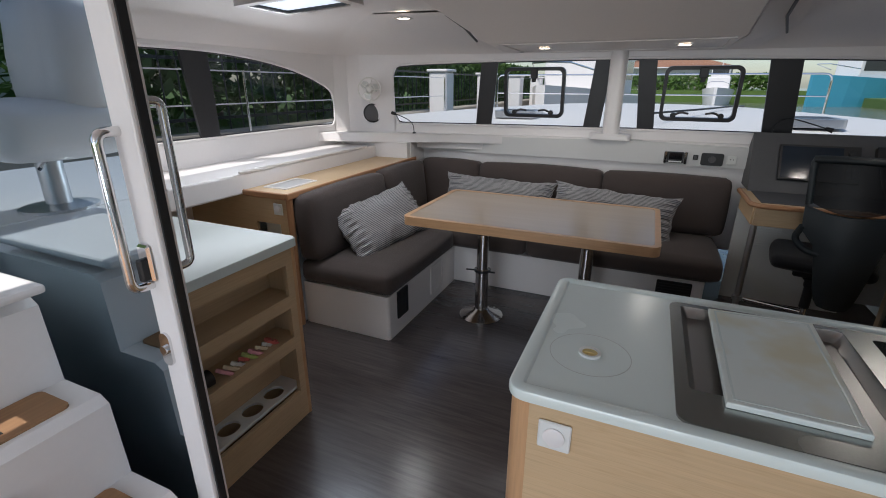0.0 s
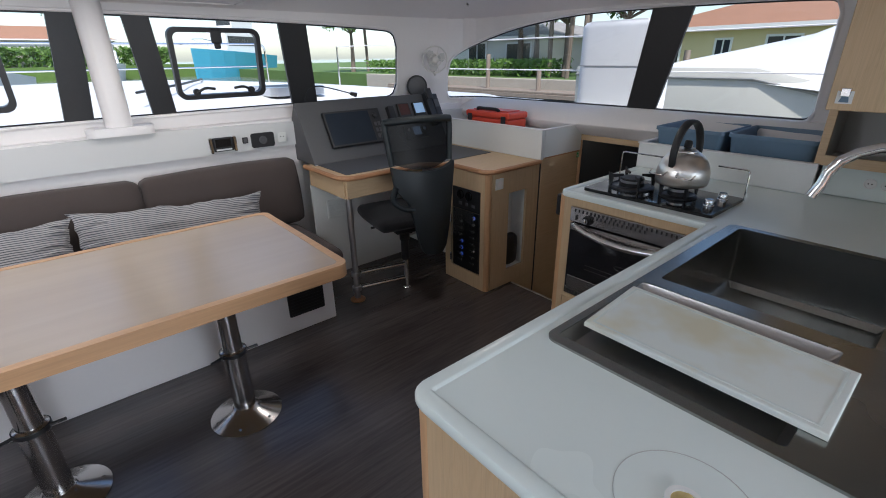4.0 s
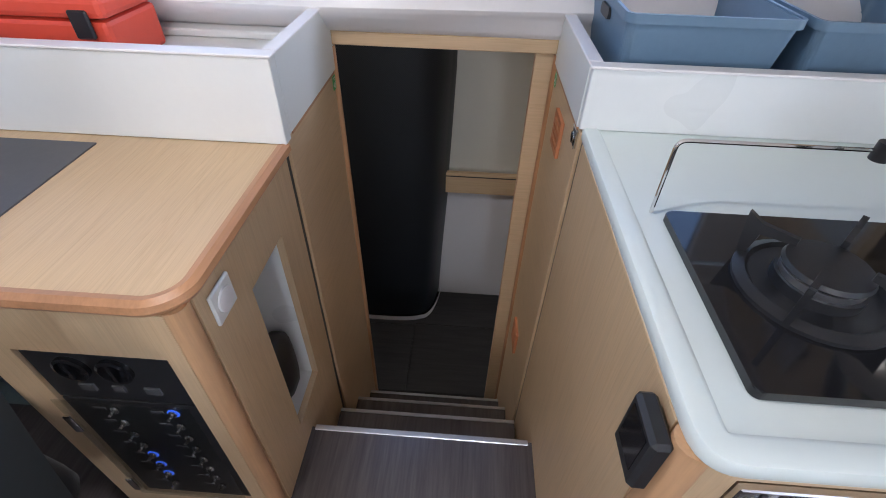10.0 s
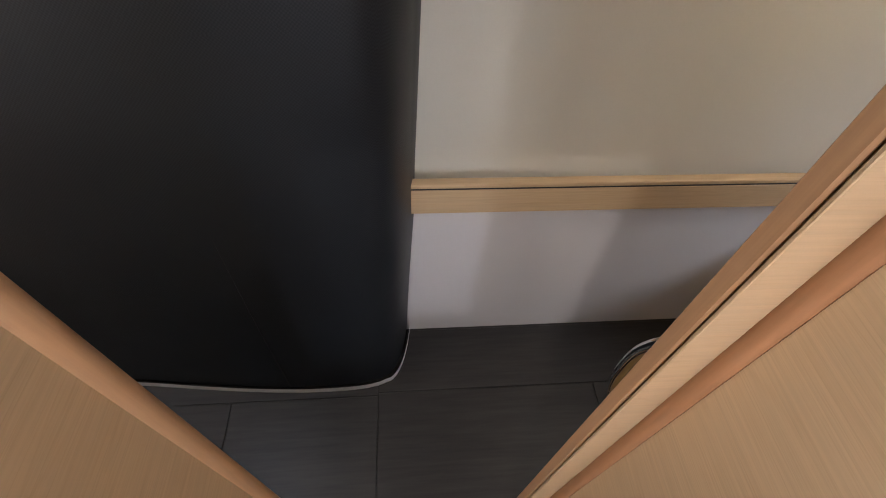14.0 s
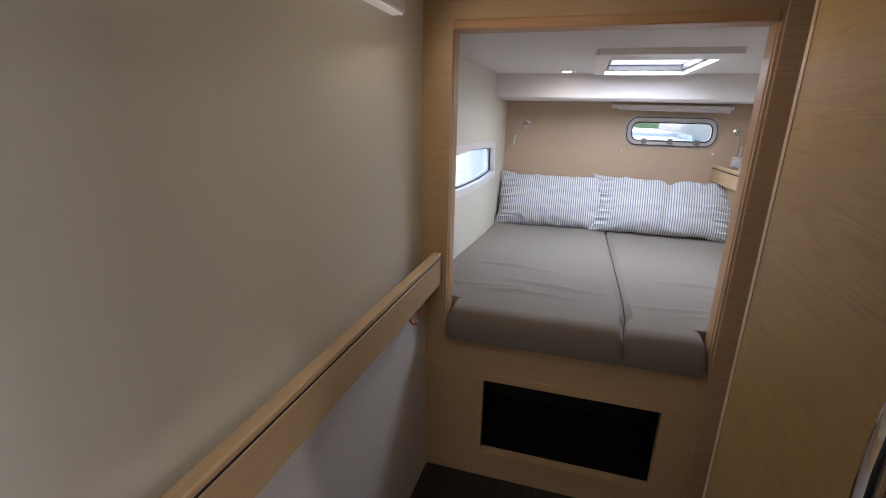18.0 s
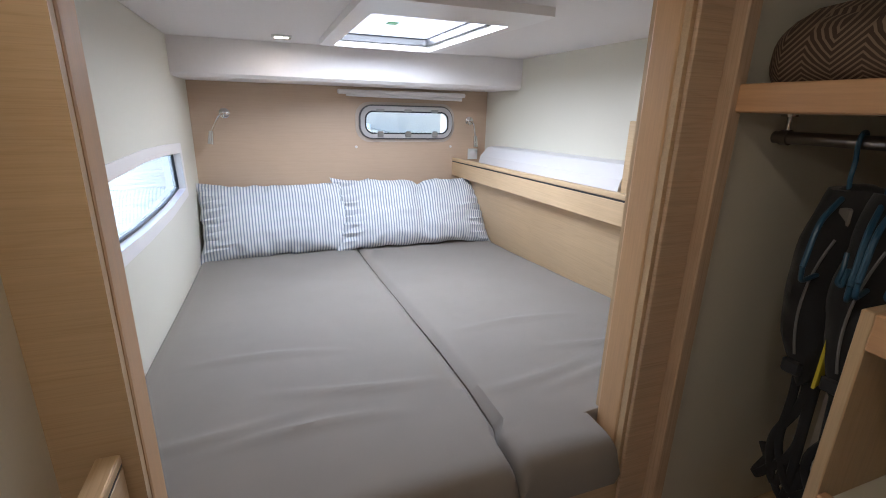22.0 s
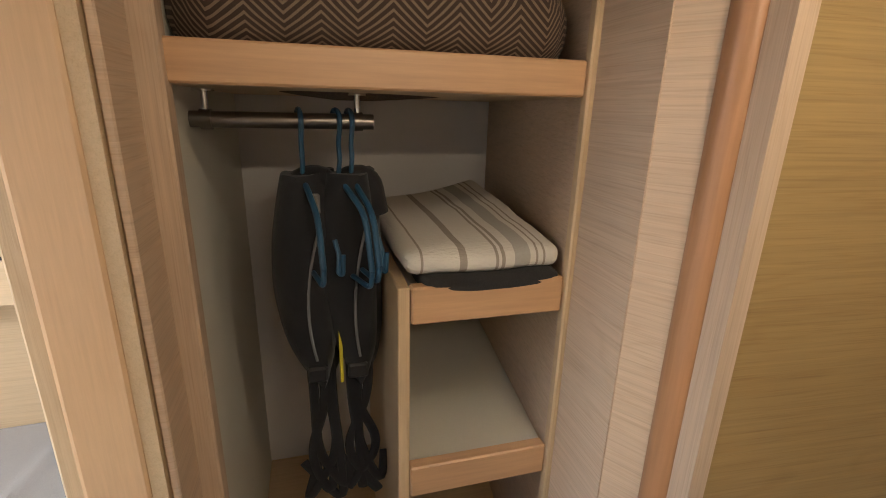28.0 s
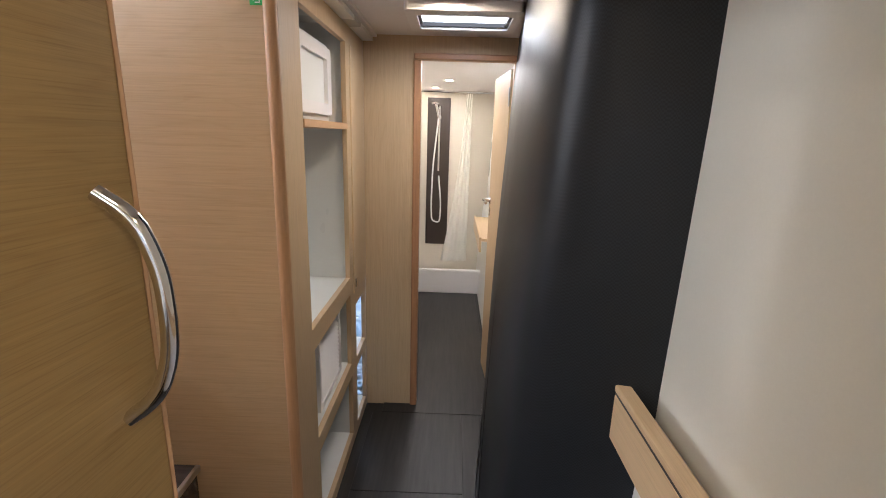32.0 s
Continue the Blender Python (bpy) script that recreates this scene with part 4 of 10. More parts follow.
part("pan_rail", tube(bend([(1.60, 1.53, TOP + 0.13), (1.60, 1.405, TOP + 0.13), (1.59, 1.40, TOP)], 0.015), 0.0035, 8), M_CHROME, hob, "thin chrome pan rail", smooth=True)
part("rail_clamp", lathe([(0.013, 0), (0.013, 0.028)], (1.60, 1.69, TOP + 0.118), 14), M_BLACK, hob, smooth=True)

# kettle
kt = thing("kettle", (1.435, 1.612, TOP + 0.07), "stainless steel stove kettle with black arched handle", "kettle")
KX, KY, KZ = 1.42, 1.605, TOP + 0.07
M_KETTLE = plain("spun_steel", (0.72, 0.69, 0.65), 0.30, 1.0, var=0.05, grain=300, relief=0.015)
M_KETTLE.node_tree.nodes["Principled BSDF"].inputs["Anisotropic"].default_value = 0.75
part("body", lathe([(0.084, 0), (0.0915, 0.003), (0.0945, 0.012), (0.0955, 0.026), (0.094, 0.046), (0.0885, 0.068), (0.078, 0.089), (0.063, 0.106), (0.048, 0.116), (0.040, 0.1185)], (KX, KY, KZ), 40), M_KETTLE, kt, smooth=True)
part("lid", lathe([(0.041, 0.1175), (0.0405, 0.1215), (0.03, 0.127), (0.014, 0.13), (0.005, 0.1305)], (KX, KY, KZ), 28), M_KETTLE, kt, smooth=True)
part("lid_knob", moved(box(-0.018, 0.018, -0.0085, 0.0085, 0.0, 0.03, 0.006, 2), pose(KX, KY, KZ + 0.128, 0, 12, -6)), M_BLACK, kt, smooth=True)
part("spout", tube([(KX + 0.05, KY + 0.018, KZ + 0.085), (KX + 0.072, KY + 0.026, KZ + 0.112), (KX + 0.084, KY + 0.03, KZ + 0.128)], 0.0155, 16), M_KETTLE, kt, smooth=True)
hs3 = bmesh.new()
hrows = []
for i in range(25):
    a = radians(-24 + 222 * i / 24)
    ctr = Vector((KX, KY, KZ + 0.105)) + Vector((-math.cos(a) * 0.083, math.cos(a) * 0.012, 0.118 * math.sin(a)))
    rad = Vector((-math.cos(a), 0.14 * math.cos(a), math.sin(a))).normalized()
    wide = (0.013 + 0.004 * max(0, math.sin(a))) * (0.85 if i in (0, 24) else 1)
    hrows.append([hs3.verts.new(ctr + rad * (0.0075 * math.sin(b)) + Vector((0.14, 0.99, 0)) * (wide * math.copysign(abs(math.cos(b)) ** 0.6, math.cos(b)))) for b in (math.tau * k / 12 for k in range(12))])
for p, q in zip(hrows, hrows[1:]):
    for k in range(12):
        hs3.faces.new((p[k], p[(k + 1) % 12], q[(k + 1) % 12], q[k]))
hs3.faces.new(hrows[0])
hs3.faces.new(hrows[-1][::-1])
hnd = part("handle", hs3, M_BLACK, kt, "black arched handle", smooth=True)
part("rivet", lathe([(0.004, 0), (0.004, 0.002), (0.002, 0.003)], (KX - 0.078, KY + 0.0, KZ + 0.068), 10), M_CHROME, hnd)
for s in (-1, 1):
    loop = bend([(KX - 0.088, KY + s * 0.05 - 0.03, KZ + 0.055), (KX - 0.118, KY + s * 0.05 - 0.03, KZ + 0.045), (KX - 0.112, KY + s * 0.05 + 0.03, KZ + 0.045), (KX - 0.085, KY + s * 0.05 + 0.03, KZ + 0.055)], 0.01)
    part("wire_clip", tube(loop, 0.0025, 6), M_CHROME, kt, smooth=True)

for ob in bpy.data.objects:
    if ob.parent is kt:
        ob.data.transform(Matrix.Translation((KX, KY, KZ)) @ Matrix.Diagonal((1.12, 1.12, 1.17, 1)) @ Matrix.Translation((-KX, -KY, -KZ)))

# small black gauge on the companionway side of the worktop
gauge = thing("gauge_box", (1.3, 2.07, 0.78), "small black instrument box on the cabinet side", "gauge")
part("case", box(1.20, 1.275, 2.057, 2.084, 0.765, 0.872, 0.006), M_BLACK, gauge)
part("screen", box(1.213, 1.262, 2.084, 2.0855, 0.79, 0.86, 0), M_BLACKG, gauge)

# fiddled bin shelf at the hull side with two boxes
M_BLUEBOX = plain("blue_plastic", (0.13, 0.205, 0.29), 0.4, var=0.06)
bs = thing("storage_shelf", (2.1, 1.6, TOP), "white laminate storage shelf with raised fiddle", "shelf")
part("front", box(1.905, 1.925, 1.24, 2.06, TOP - 0.003, 1.035, 0.002), M_LAM, bs)
part("end", box(1.925, 2.365, 2.04, 2.062, 0.8975, 1.035, 0.002), M_LAM, bs)
part("bottom", box(1.925, 2.365, 1.24, 2.04, 0.93, 0.95, 0), M_LAM, bs)
part("capping", join(box(1.898, 1.932, 1.24, 2.066, 1.035, 1.041, 0.002), box(1.932, 2.365, 2.034, 2.066, 1.035, 1.041, 0.002)), M_GEL, bs)


def storage_box(y0, y1):
    b = thing("storage_box", (2.15, (y0 + y1) / 2, 0.95), "open blue-grey plastic storage box", "box", "boxes on the galley shelf")
    bm = bmesh.new()
    o0, o1 = rounded(1.98, 2.32, y0 + 0.02, y1 - 0.02, 0.02), rounded(1.955, 2.345, y0, y1, 0.02)
    rows = [[bm.verts.new((a, c, z)) for a, c in lp] for lp, z in ((o0, 0.952), (o1, 1.125), (rounded(1.961, 2.339, y0 + 0.006, y1 - 0.006, 0.016), 1.125), (rounded(1.986, 2.314, y0 + 0.026, y1 - 0.026, 0.016), 0.962))]
    for p, q in zip(rows, rows[1:]):
        for i in range(len(p)):
            bm.faces.new((p[i], p[(i + 1) % len(p)], q[(i + 1) % len(p)], q[i]))
    bm.faces.new(rows[0])
    bm.faces.new(rows[-1])
    part("shell", bm, M_BLUEBOX, b)
    part("rim", ring(rounded(1.949, 2.351, y0 - 0.006, y1 + 0.006, 0.024), rounded(1.957, 2.343, y0 + 0.002, y1 - 0.002, 0.018), 1.110, 1.128), M_BLUEBOX, b, smooth=True)
    part("hand_hole", prism(rounded(2.11, 2.19, 1.075, 1.10, 0.011), y1 - 0.006, y1 + 0.0025, 'y'), M_BLACK, b, "dark grip hole")


storage_box(1.66, 2.0)
storage_box(1.27, 1.63)

# wall cupboard with knife rack, radio beacon and open niche
wc = thing("wall_cupboard", (2.1, 0.95, 1.29), "pale maple wall cupboard above the worktop", "cupboard")
part("carcass", box(1.682, 2.36, 0.66, 1.225, 1.295, 1.86, 0.002), M_WOOD_Z, wc)
cdoor = part("door", box(1.66, 1.68, 0.86, 1.228, 1.29, 1.86, 0.003), M_WOOD_Z, wc)
part("latch", box(1.654, 1.661, 1.165, 1.195, 1.34, 1.37, 0.002), M_CHROME, cdoor, "chrome push latch")
part("side_door", box(1.66, 1.68, 0.655, 0.855, 1.29, 1.86, 0.003), M_WOOD_Z, wc)
M_NICHE = plain("grey_lining", (0.50, 0.49, 0.47), 0.35, var=0.03)
niche = thing("open_niche", (2.1, 1.0, 1.04), "maple-framed open niche under the cupboard", "shelf")
part("frame", plate(rect(0.742, 1.262, 1.035, 1.288), [rect(0.83, 1.232, 1.078, 1.276)], 1.93, 1.95, 'x'), M_WOOD_Y, niche)
part("back", box(2.2, 2.21, 0.742, 1.262, 1.036, 1.288, 0), M_NICHE, niche, "grey lining")
part("side", box(1.951, 2.2, 1.242, 1.262, 1.036, 1.288, 0), M_NICHE, niche)
part("side", box(1.951, 2.2, 0.742, 0.762, 1.036, 1.288, 0), M_NICHE, niche)
part("shelf_board", box(1.951, 2.2, 0.763, 1.241, 1.036, 1.056, 0), M_NICHE, niche)
for z in (1.10, 1.245):
    part("screw", moved(lathe([(0.006, 0), (0.005, 0.003)], (0, 0, 0), 10), Matrix.Translation((2.199, 0.86, z)) @ pose(0, 0, 0, 0, -90)), M_CHROME, niche)
backsplash = solid("backsplash", box(1.975, 1.99, 0.605, 1.236, TOP - 0.002, 1.034, 0.002), M_SOLID, "white solid-surface upstand behind the worktop", "upstand", kind="structure")


def round_socket(x, y, z, facing):
    s = thing("power_socket", (x, y, z), "white round power socket", "socket", "galley sockets")
    m = Matrix.Translation((x, y, z)) @ Vector(facing).to_track_quat('Z', 'Y').to_matrix().to_4x4()
    part("ring", moved(lathe([(0.022, 0), (0.022, 0.006), (0.018, 0.007), (0.017, 0.003)], (0, 0, 0), 20), m), M_LAM, s, smooth=True)
    for dx in (-0.006, 0.006):
        part("pin_hole", moved(lathe([(0.0028, 0.0035), (0.0028, 0.0045)], (dx, 0, 0), 8), m), M_BLACK, s)
    return s


round_socket(1.974, 1.06, 0.975, (-1, 0, 0))
round_socket(1.974, 1.005, 0.975, (-1, 0, 0))

rack = thing("knife_rack", (1.95, 1.23, 1.5), "magnetic rack with black-handled knives", "knife rack")
part("bar", box(1.87, 2.07, 1.2285, 1.24, 1.60, 1.635, 0.003), M_BLACK, rack)
for i, (x, lo, w) in enumerate(((1.885, 1.435, 0.008), (1.915, 1.462, 0.007), (1.945, 1.41, 0.010), (1.978, 1.44, 0.008), (2.008, 1.468, 0.009), (2.04, 1.43, 0.008))):
    k = part("handle", join(box(x - w, x + w, 1.241, 1.257, lo, 1.565, 0.004), box(x - w * 1.25, x + w * 1.25, 1.2405, 1.2585, lo, lo + 0.018, 0.004)), M_BLACK, rack, "black knife handle")
    part("collar", box(x - w, x + w, 1.242, 1.256, 1.5652, 1.575, 0.001), M_CHROME, k, "steel collar")
    part("blade", prism([(x - 0.012, 1.575), (x + 0.012, 1.575), (x + 0.012, 1.70), (x - 0.004, 1.74)], 1.2415, 1.244, 'y'), M_CHROME, k, "steel blade")

M_ORANGE = plain("orange_plastic", (0.78, 0.27, 0.02), 0.4, var=0.05)
ep = thing("emergency_beacon", (1.63, 0.755, 1.35), "orange emergency radio beacon in its bracket", "beacon")
part("body", prism([(0.715, 1.33), (0.785, 1.33), (0.795, 1.40), (0.80, 1.47), (0.79, 1.50), (0.715, 1.50), (0.705, 1.47), (0.71, 1.40)], 1.595, 1.658, 'x'), M_ORANGE, ep)
part("head", prism(rounded(0.70, 0.805, 1.50, 1.53, 0.01), 1.6, 1.657, 'x'), M_ORANGE, ep)
part("belt", box(1.592, 1.597, 0.715, 0.79, 1.475, 1.495, 0), M_BLACK, ep, "black strap")
part("strobe", lathe([(0.018, 0), (0.018, 0.012), (0.01, 0.022)], (1.628, 0.75, 1.53), 16), M_CLEAR, ep, smooth=True)
part("antenna", tube([(1.625, 0.735, 1.53), (1.622, 0.722, 1.62), (1.625, 0.72, 1.6)], 0.0055, 8), M_BLACK, ep, "black whip antenna", smooth=True)
part("instruction_card", box(1.658, 1.659, 0.715, 0.82, 1.55, 1.68, 0), M_ALU, ep, "grey instruction card")
for i in range(4):
    part("print_bar", box(1.656, 1.658, 0.73, 0.80 - 0.012 * (i % 2), 1.572 + 0.025 * i, 1.582 + 0.025 * i, 0), M_GREY, ep)
part("lever", tube([(1.595, 0.79, 1.46), (1.588, 0.815, 1.44), (1.59, 0.81, 1.40), (1.595, 0.79, 1.385)], 0.008, 8), M_ORANGE, ep, smooth=True)
pict = thing("sticker", (1.655, 1.2, 1.33), "small white and blue sticker on the cupboard door", "sticker")
part("film", box(1.658, 1.659, 1.155, 1.205, 1.315, 1.36, 0), M_LAM, pict)
part("mark", prism([(1.165, 1.32), (1.195, 1.32), (1.185, 1.353), (1.17, 1.35)], 1.656, 1.658, 'x'), M_BLUEBOX, pict)
# ---------------------------------------------------------------- dinette
tb = thing("dinette_table", (-0.6, 2.65, 0.0), "maple dinette table with cherry edging on two steel pedestals", "table")
TX0, TX1, TY0, TY1, TZ = -1.315, 0.125, 2.225, 3.075, 0.782
part("tabletop", prism(rounded(TX0 + 0.03, TX1 - 0.03, TY0 + 0.03, TY1 - 0.03, 0.03), TZ - 0.03, TZ, 'z'), M_TABLE, tb)
part("edging", ring(rounded(TX0, TX1, TY0, TY1, 0.05, 8), rounded(TX0 + 0.03, TX1 - 0.03, TY0 + 0.03, TY1 - 0.03, 0.03, 8), TZ - 0.05, TZ + 0.002), M_EDGE_X, tb, "rounded solid cherry edging", smooth=True)
part("underside", prism(rect(TX0 + 0.032, TX1 - 0.032, TY0 + 0.032, TY1 - 0.032), TZ - 0.045, TZ - 0.031, 'z'), M_WOOD_X, tb)
for px in (-0.925, -0.255):
    py = 2.64
    leg = part("pedestal", lathe([(0.046, 0.02), (0.046, 0.33), (0.052, 0.332), (0.052, 0.352), (0.04, 0.356), (0.04, 0.60), (0.046, 0.602), (0.046, 0.62), (0.034, 0.624), (0.034, 0.72)], (px, py, 0.0), 28), M_POLISH, tb, "telescopic polished aluminium pedestal", smooth=True)
    part("base", lathe([(0.152, 0.0), (0.152, 0.006), (0.138, 0.013), (0.07, 0.042), (0.058, 0.052), (0.05, 0.058)], (px, py, 0.001), 36), M_POLISH, leg, "round flanged foot", smooth=True)
    part("bracket", box(px - 0.11, px + 0.11, py - 0.11, py + 0.11, 0.722, 0.737, 0.004), M_ALU, leg)
    for z in (0.342, 0.612):
        part("clamp", join(lathe([(0.056, 0), (0.056, 0.016)], (px, py, z - 0.008), 24), rod((px - 0.05, py - 0.02, z), (px - 0.1, py - 0.05, z + 0.008), 0.006, 8), rod((px + 0.05, py - 0.02, z), (px + 0.095, py - 0.03, z + 0.006), 0.006, 8)), M_BLACK, leg, "black clamp lever", smooth=True)
    for k in range(6):
        a = math.tau * k / 6
        part("bolt", lathe([(0.007, 0), (0.006, 0.003)], (px + 0.125 * math.cos(a), py + 0.125 * math.sin(a), 0.0185), 8), M_CHROME, leg)

sofa = thing("settee", (-1.0, 3.2, 0.0), "L-shaped settee with brown fabric cushions on a white moulded base", "sofa")
part("base", join(prism(rounded(-1.98, -1.335, 2.065, 3.135, 0.02, 4, (0, 1, 0, 0)), 0.0, 0.30, 'z'), box(-1.98, 0.47, 3.136, 3.9, 0.0, 0.30, 0.004)), M_GEL, sofa, "white moulded base")
part("seat_cushion", cushion(-1.99, -1.31, 2.045, 3.09, 0.302, 0.455, 0.05, 0.012, seed=1), M_BROWN, sofa, smooth=True)
part("seat_cushion", cushion(-1.99, -0.75, 3.09, 3.78, 0.302, 0.455, 0.05, 0.012, seed=2), M_BROWN, sofa, smooth=True)
part("seat_cushion", cushion(-0.748, 0.555, 3.09, 3.78, 0.302, 0.455, 0.05, 0.012, seed=3), M_BROWN, sofa, smooth=True)
for i, (x0, x1) in enumerate(((-1.93, -1.36), (-1.355, -0.305), (-0.30, 0.60))):
    part("back_cushion", moved(cushion(x0, x1, -0.085, 0.085, -0.215, 0.215, 0.045, 0.014, seed=4 + i), Matrix.Translation((0, 3.80, 0.67)) @ pose(0, 0, 0, -8)), M_BROWN, sofa, smooth=True)
for i, (y0, y1) in enumerate(((2.045, 2.96), (2.965, 3.66))):
    part("back_cushion", moved(cushion(-0.085, 0.085, y0, y1, -0.215, 0.215, 0.045, 0.014, seed=8 + i), Matrix.Translation((-1.915, 0, 0.67)) @ pose(0, 0, 0, 0, -6)), M_BROWN, sofa, smooth=True)


def vent(x, y, z, w, h, facing, mat, name="vent_grille", label="dark louvred vent in the settee base"):
    v = thing(name, (x, y, z), label, "vent")
    m = Matrix.Translation((x, y, z)) @ Matrix(((Vector((0, 0, 1)).cross(Vector(facing)))[:], (0, 0, 1), facing)).transposed().to_4x4()
    part("frame", moved(ring(rounded(-w / 2, w / 2, -h / 2, h / 2, 0.008, 3), rounded(-w / 2 + 0.012, w / 2 - 0.012, -h / 2 + 0.012, h / 2 - 0.012, 0.004, 3), 0, 0.007), m), mat, v)
    part("backing", moved(box(-w / 2 + 0.01, w / 2 - 0.01, -h / 2 + 0.01, h / 2 - 0.01, 0.0005, 0.002, 0), m), mat, v)
    n = max(3, int(h / 0.022))
    for i in range(n):
        q = -h / 2 + 0.016 + (h - 0.032) * (i + 0.5) / n
        part("slat", moved(box(-w / 2 + 0.012, w / 2 - 0.012, q - 0.004, q + 0.004, 0.002, 0.006, 0), m), mat, v)
    return v


vent(0.29, 3.1355, 0.19, 0.22, 0.17, (0, -1, 0), M_BLACK)
vent(-1.3345, 2.24, 0.2, 0.14, 0.19, (1, 0, 0), M_BLACK)
vent(-1.3345, 2.77, 0.17, 0.2, 0.22, (1, 0, 0), M_GEL, label="white louvred vent in the settee base")


def throw_pillow(w, h, t, m, seed, label, mat, group, name="pillow", groove=None):
    pb = pillow(w, h, t, Matrix.Identity(4), seed, groove=groove)
    ob = part(name, pb, mat, smooth=True)
    tiles_uv(ob, (1, 0, 0), (0, 1, 0))
    ob.data.transform(m)
    return tagged(ob, label, "pillow", group)


throw_pillow(0.94, 0.38, 0.16, pose(-1.12, 3.55, 0.62, 62, 2, 3), 1, "long grey pinstriped pillow leaning on the settee back", M_STRIPE, "settee pillows")
throw_pillow(0.92, 0.38, 0.16, pose(-0.20, 3.54, 0.60, 62, 3, -4), 2, "long grey pinstriped pillow leaning on the settee back", M_STRIPE, "settee pillows")
throw_pillow(0.84, 0.43, 0.18, pose(-1.70, 2.66, 0.60, 50, -4, 82), 3, "crumpled grey pinstriped pillow in the settee corner", M_STRIPE, "settee pillows")

# panel and ledge behind the settee
solid("wall_front_panel", box(-2.0, 0.72, 3.93, 3.95, 0.3, 1.085, 0.002), M_GEL, "white moulded panel behind the settee", "wall", kind="structure")
dash_pts = [(-2.85, 3.36), (-2.5, 3.50), (-2.0, 3.66)] + [(-1.7, 3.80), (-1.2, 3.90), (0.4, 3.94), (2.4, 3.94), (2.4, 4.12)] + [(x, front_y(x) + 0.05) for x in (1.8, 1.0, 0.2, -0.6, -1.2, -1.8, -2.3, -2.6)] + [(-2.85, 3.5)]
solid("window_ledge", prism(dash_pts, 1.04, 1.118, 'z', 0.012, 3), M_GEL, "white moulded ledge under the front windows", "ledge", kind="structure", smooth=True)
solid("wall_front_lower", join(box(0.72, 2.4, 3.95, 4.02, 0.0, 1.04, 0), box(-2.85, -2.0, 3.6, 3.66, 0, 1.04, 0), box(-2.015, -1.995, 3.66, 3.96, 0, 1.04, 0)), M_GEL, "white forward bulkhead below the ledge", "wall", kind="structure")

post = thing("mast_post", (-0.3, 3.98, 1.118), "white compression post between the front windows", "post")
part("shaft", prism(rounded(-0.365, -0.235, 3.895, 4.0, 0.045, 6), 1.118, 1.84, 'z'), M_GEL, post, smooth=True)
part("foot", prism(rounded(-0.46, -0.14, 3.87, 4.02, 0.04, 6), 1.119, 1.165, 'z', 0.02, 4), M_GEL, post, smooth=True)

# opening hatches set in the front windows
def window_hatch(x0, x1, z0, z1):
    y0 = front_y((x0 + x1) / 2) - 0.055
    h = thing("window_hatch", ((x0 + x1) / 2, y0, z0), "black-framed opening window hatch with two handles", "hatch", "front window hatches")
    lean = Matrix.Translation((0, y0, 1.45)) @ pose(0, 0, 0, 6) @ Matrix.Translation((0, -y0, -1.45))
    part("frame", moved(ring(rounded(x0, x1, z0, z1, 0.05, 8), rounded(x0 + 0.026, x1 - 0.026, z0 + 0.026, z1 - 0.026, 0.035, 8), y0 - 0.012, y0 + 0.03, 'y'), lean), M_BLACK, h, smooth=True)
    for x in (x0 + 0.13, x1 - 0.13):
        s = 1 if x < (x0 + x1) / 2 else -1
        hd = part("handle", moved(join(rod((x - s * 0.03, y0 - 0.012, z0 + 0.045), (x - s * 0.03, y0 - 0.035, z0 + 0.045), 0.02, 16), tube(bend([(x - s * 0.03, y0 - 0.032, z0 + 0.045), (x + s * 0.02, y0 - 0.034, z0 + 0.07), (x + s * 0.075, y0 - 0.03, z0 + 0.06)], 0.02), 0.008, 8)), lean), M_BLACK, h, "black lever handle", smooth=True)
    part("hinge", moved(box((x0 + x1) / 2 - 0.03, (x0 + x1) / 2 + 0.03, y0 - 0.02, y0 + 0.0, z1 - 0.085, z1 - 0.008, 0.006), lean), M_BLACK, h)
    part("hinge_tongue", moved(box((x0 + x1) / 2 - 0.018, (x0 + x1) / 2 + 0.018, y0 - 0.024, y0 - 0.006, z1 - 0.115, z1 - 0.08, 0.006), lean), M_BLACK, h)


window_hatch(-1.20, -0.69, 1.275, 1.675)
window_hatch(0.04, 0.565, 1.275, 1.675)

# ceiling: lower beam with spots along the front, raised roof panel, skylight
solid("ceiling_beam", prism([(2.92, 1.785), (3.86, 1.785), (3.86, 1.95), (2.3, 1.95)], -1.04, 0.40, 'x', 0.012, 2), M_LINER, "white dropped ceiling console with recessed spots", "beam", kind="structure")
solid("ceiling_beam_recess", ring([(-1.0, 3.0), (0.36, 3.0), (0.40, 3.78), (-1.04, 3.78)], [(-0.97, 3.02), (0.33, 3.02), (0.37, 3.76), (-1.01, 3.76)], 1.778, 1.7845), M_LINER, "shallow frame under the ceiling console", "trim", kind="structure")
for sx, x0, x1, x2, x3 in ((-1, -1.04, -1.10, -1.33, -1.22), (1, 0.40, 0.46, 0.72, 0.60)):
    cheek = bmesh.new()
    vs = [cheek.verts.new(v) for v in ((x0, 2.92, 1.786), (x3, 3.86, 1.80), (x2, 3.5, 1.88), (x1 + sx * 0.1, 2.3, 1.955), (x0, 2.3, 1.955), (x0, 3.86, 1.786))]
    cheek.faces.new((vs[0], vs[5], vs[1], vs[2], vs[3], vs[4]) if sx > 0 else (vs[4], vs[3], vs[2], vs[1], vs[5], vs[0]))
    solid("ceiling_cheek", cheek, M_LINER, "sloping cheek of the ceiling console", "ceiling", kind="structure")
M_LINE = plain("dark_joint", (0.05, 0.05, 0.055), 0.6)
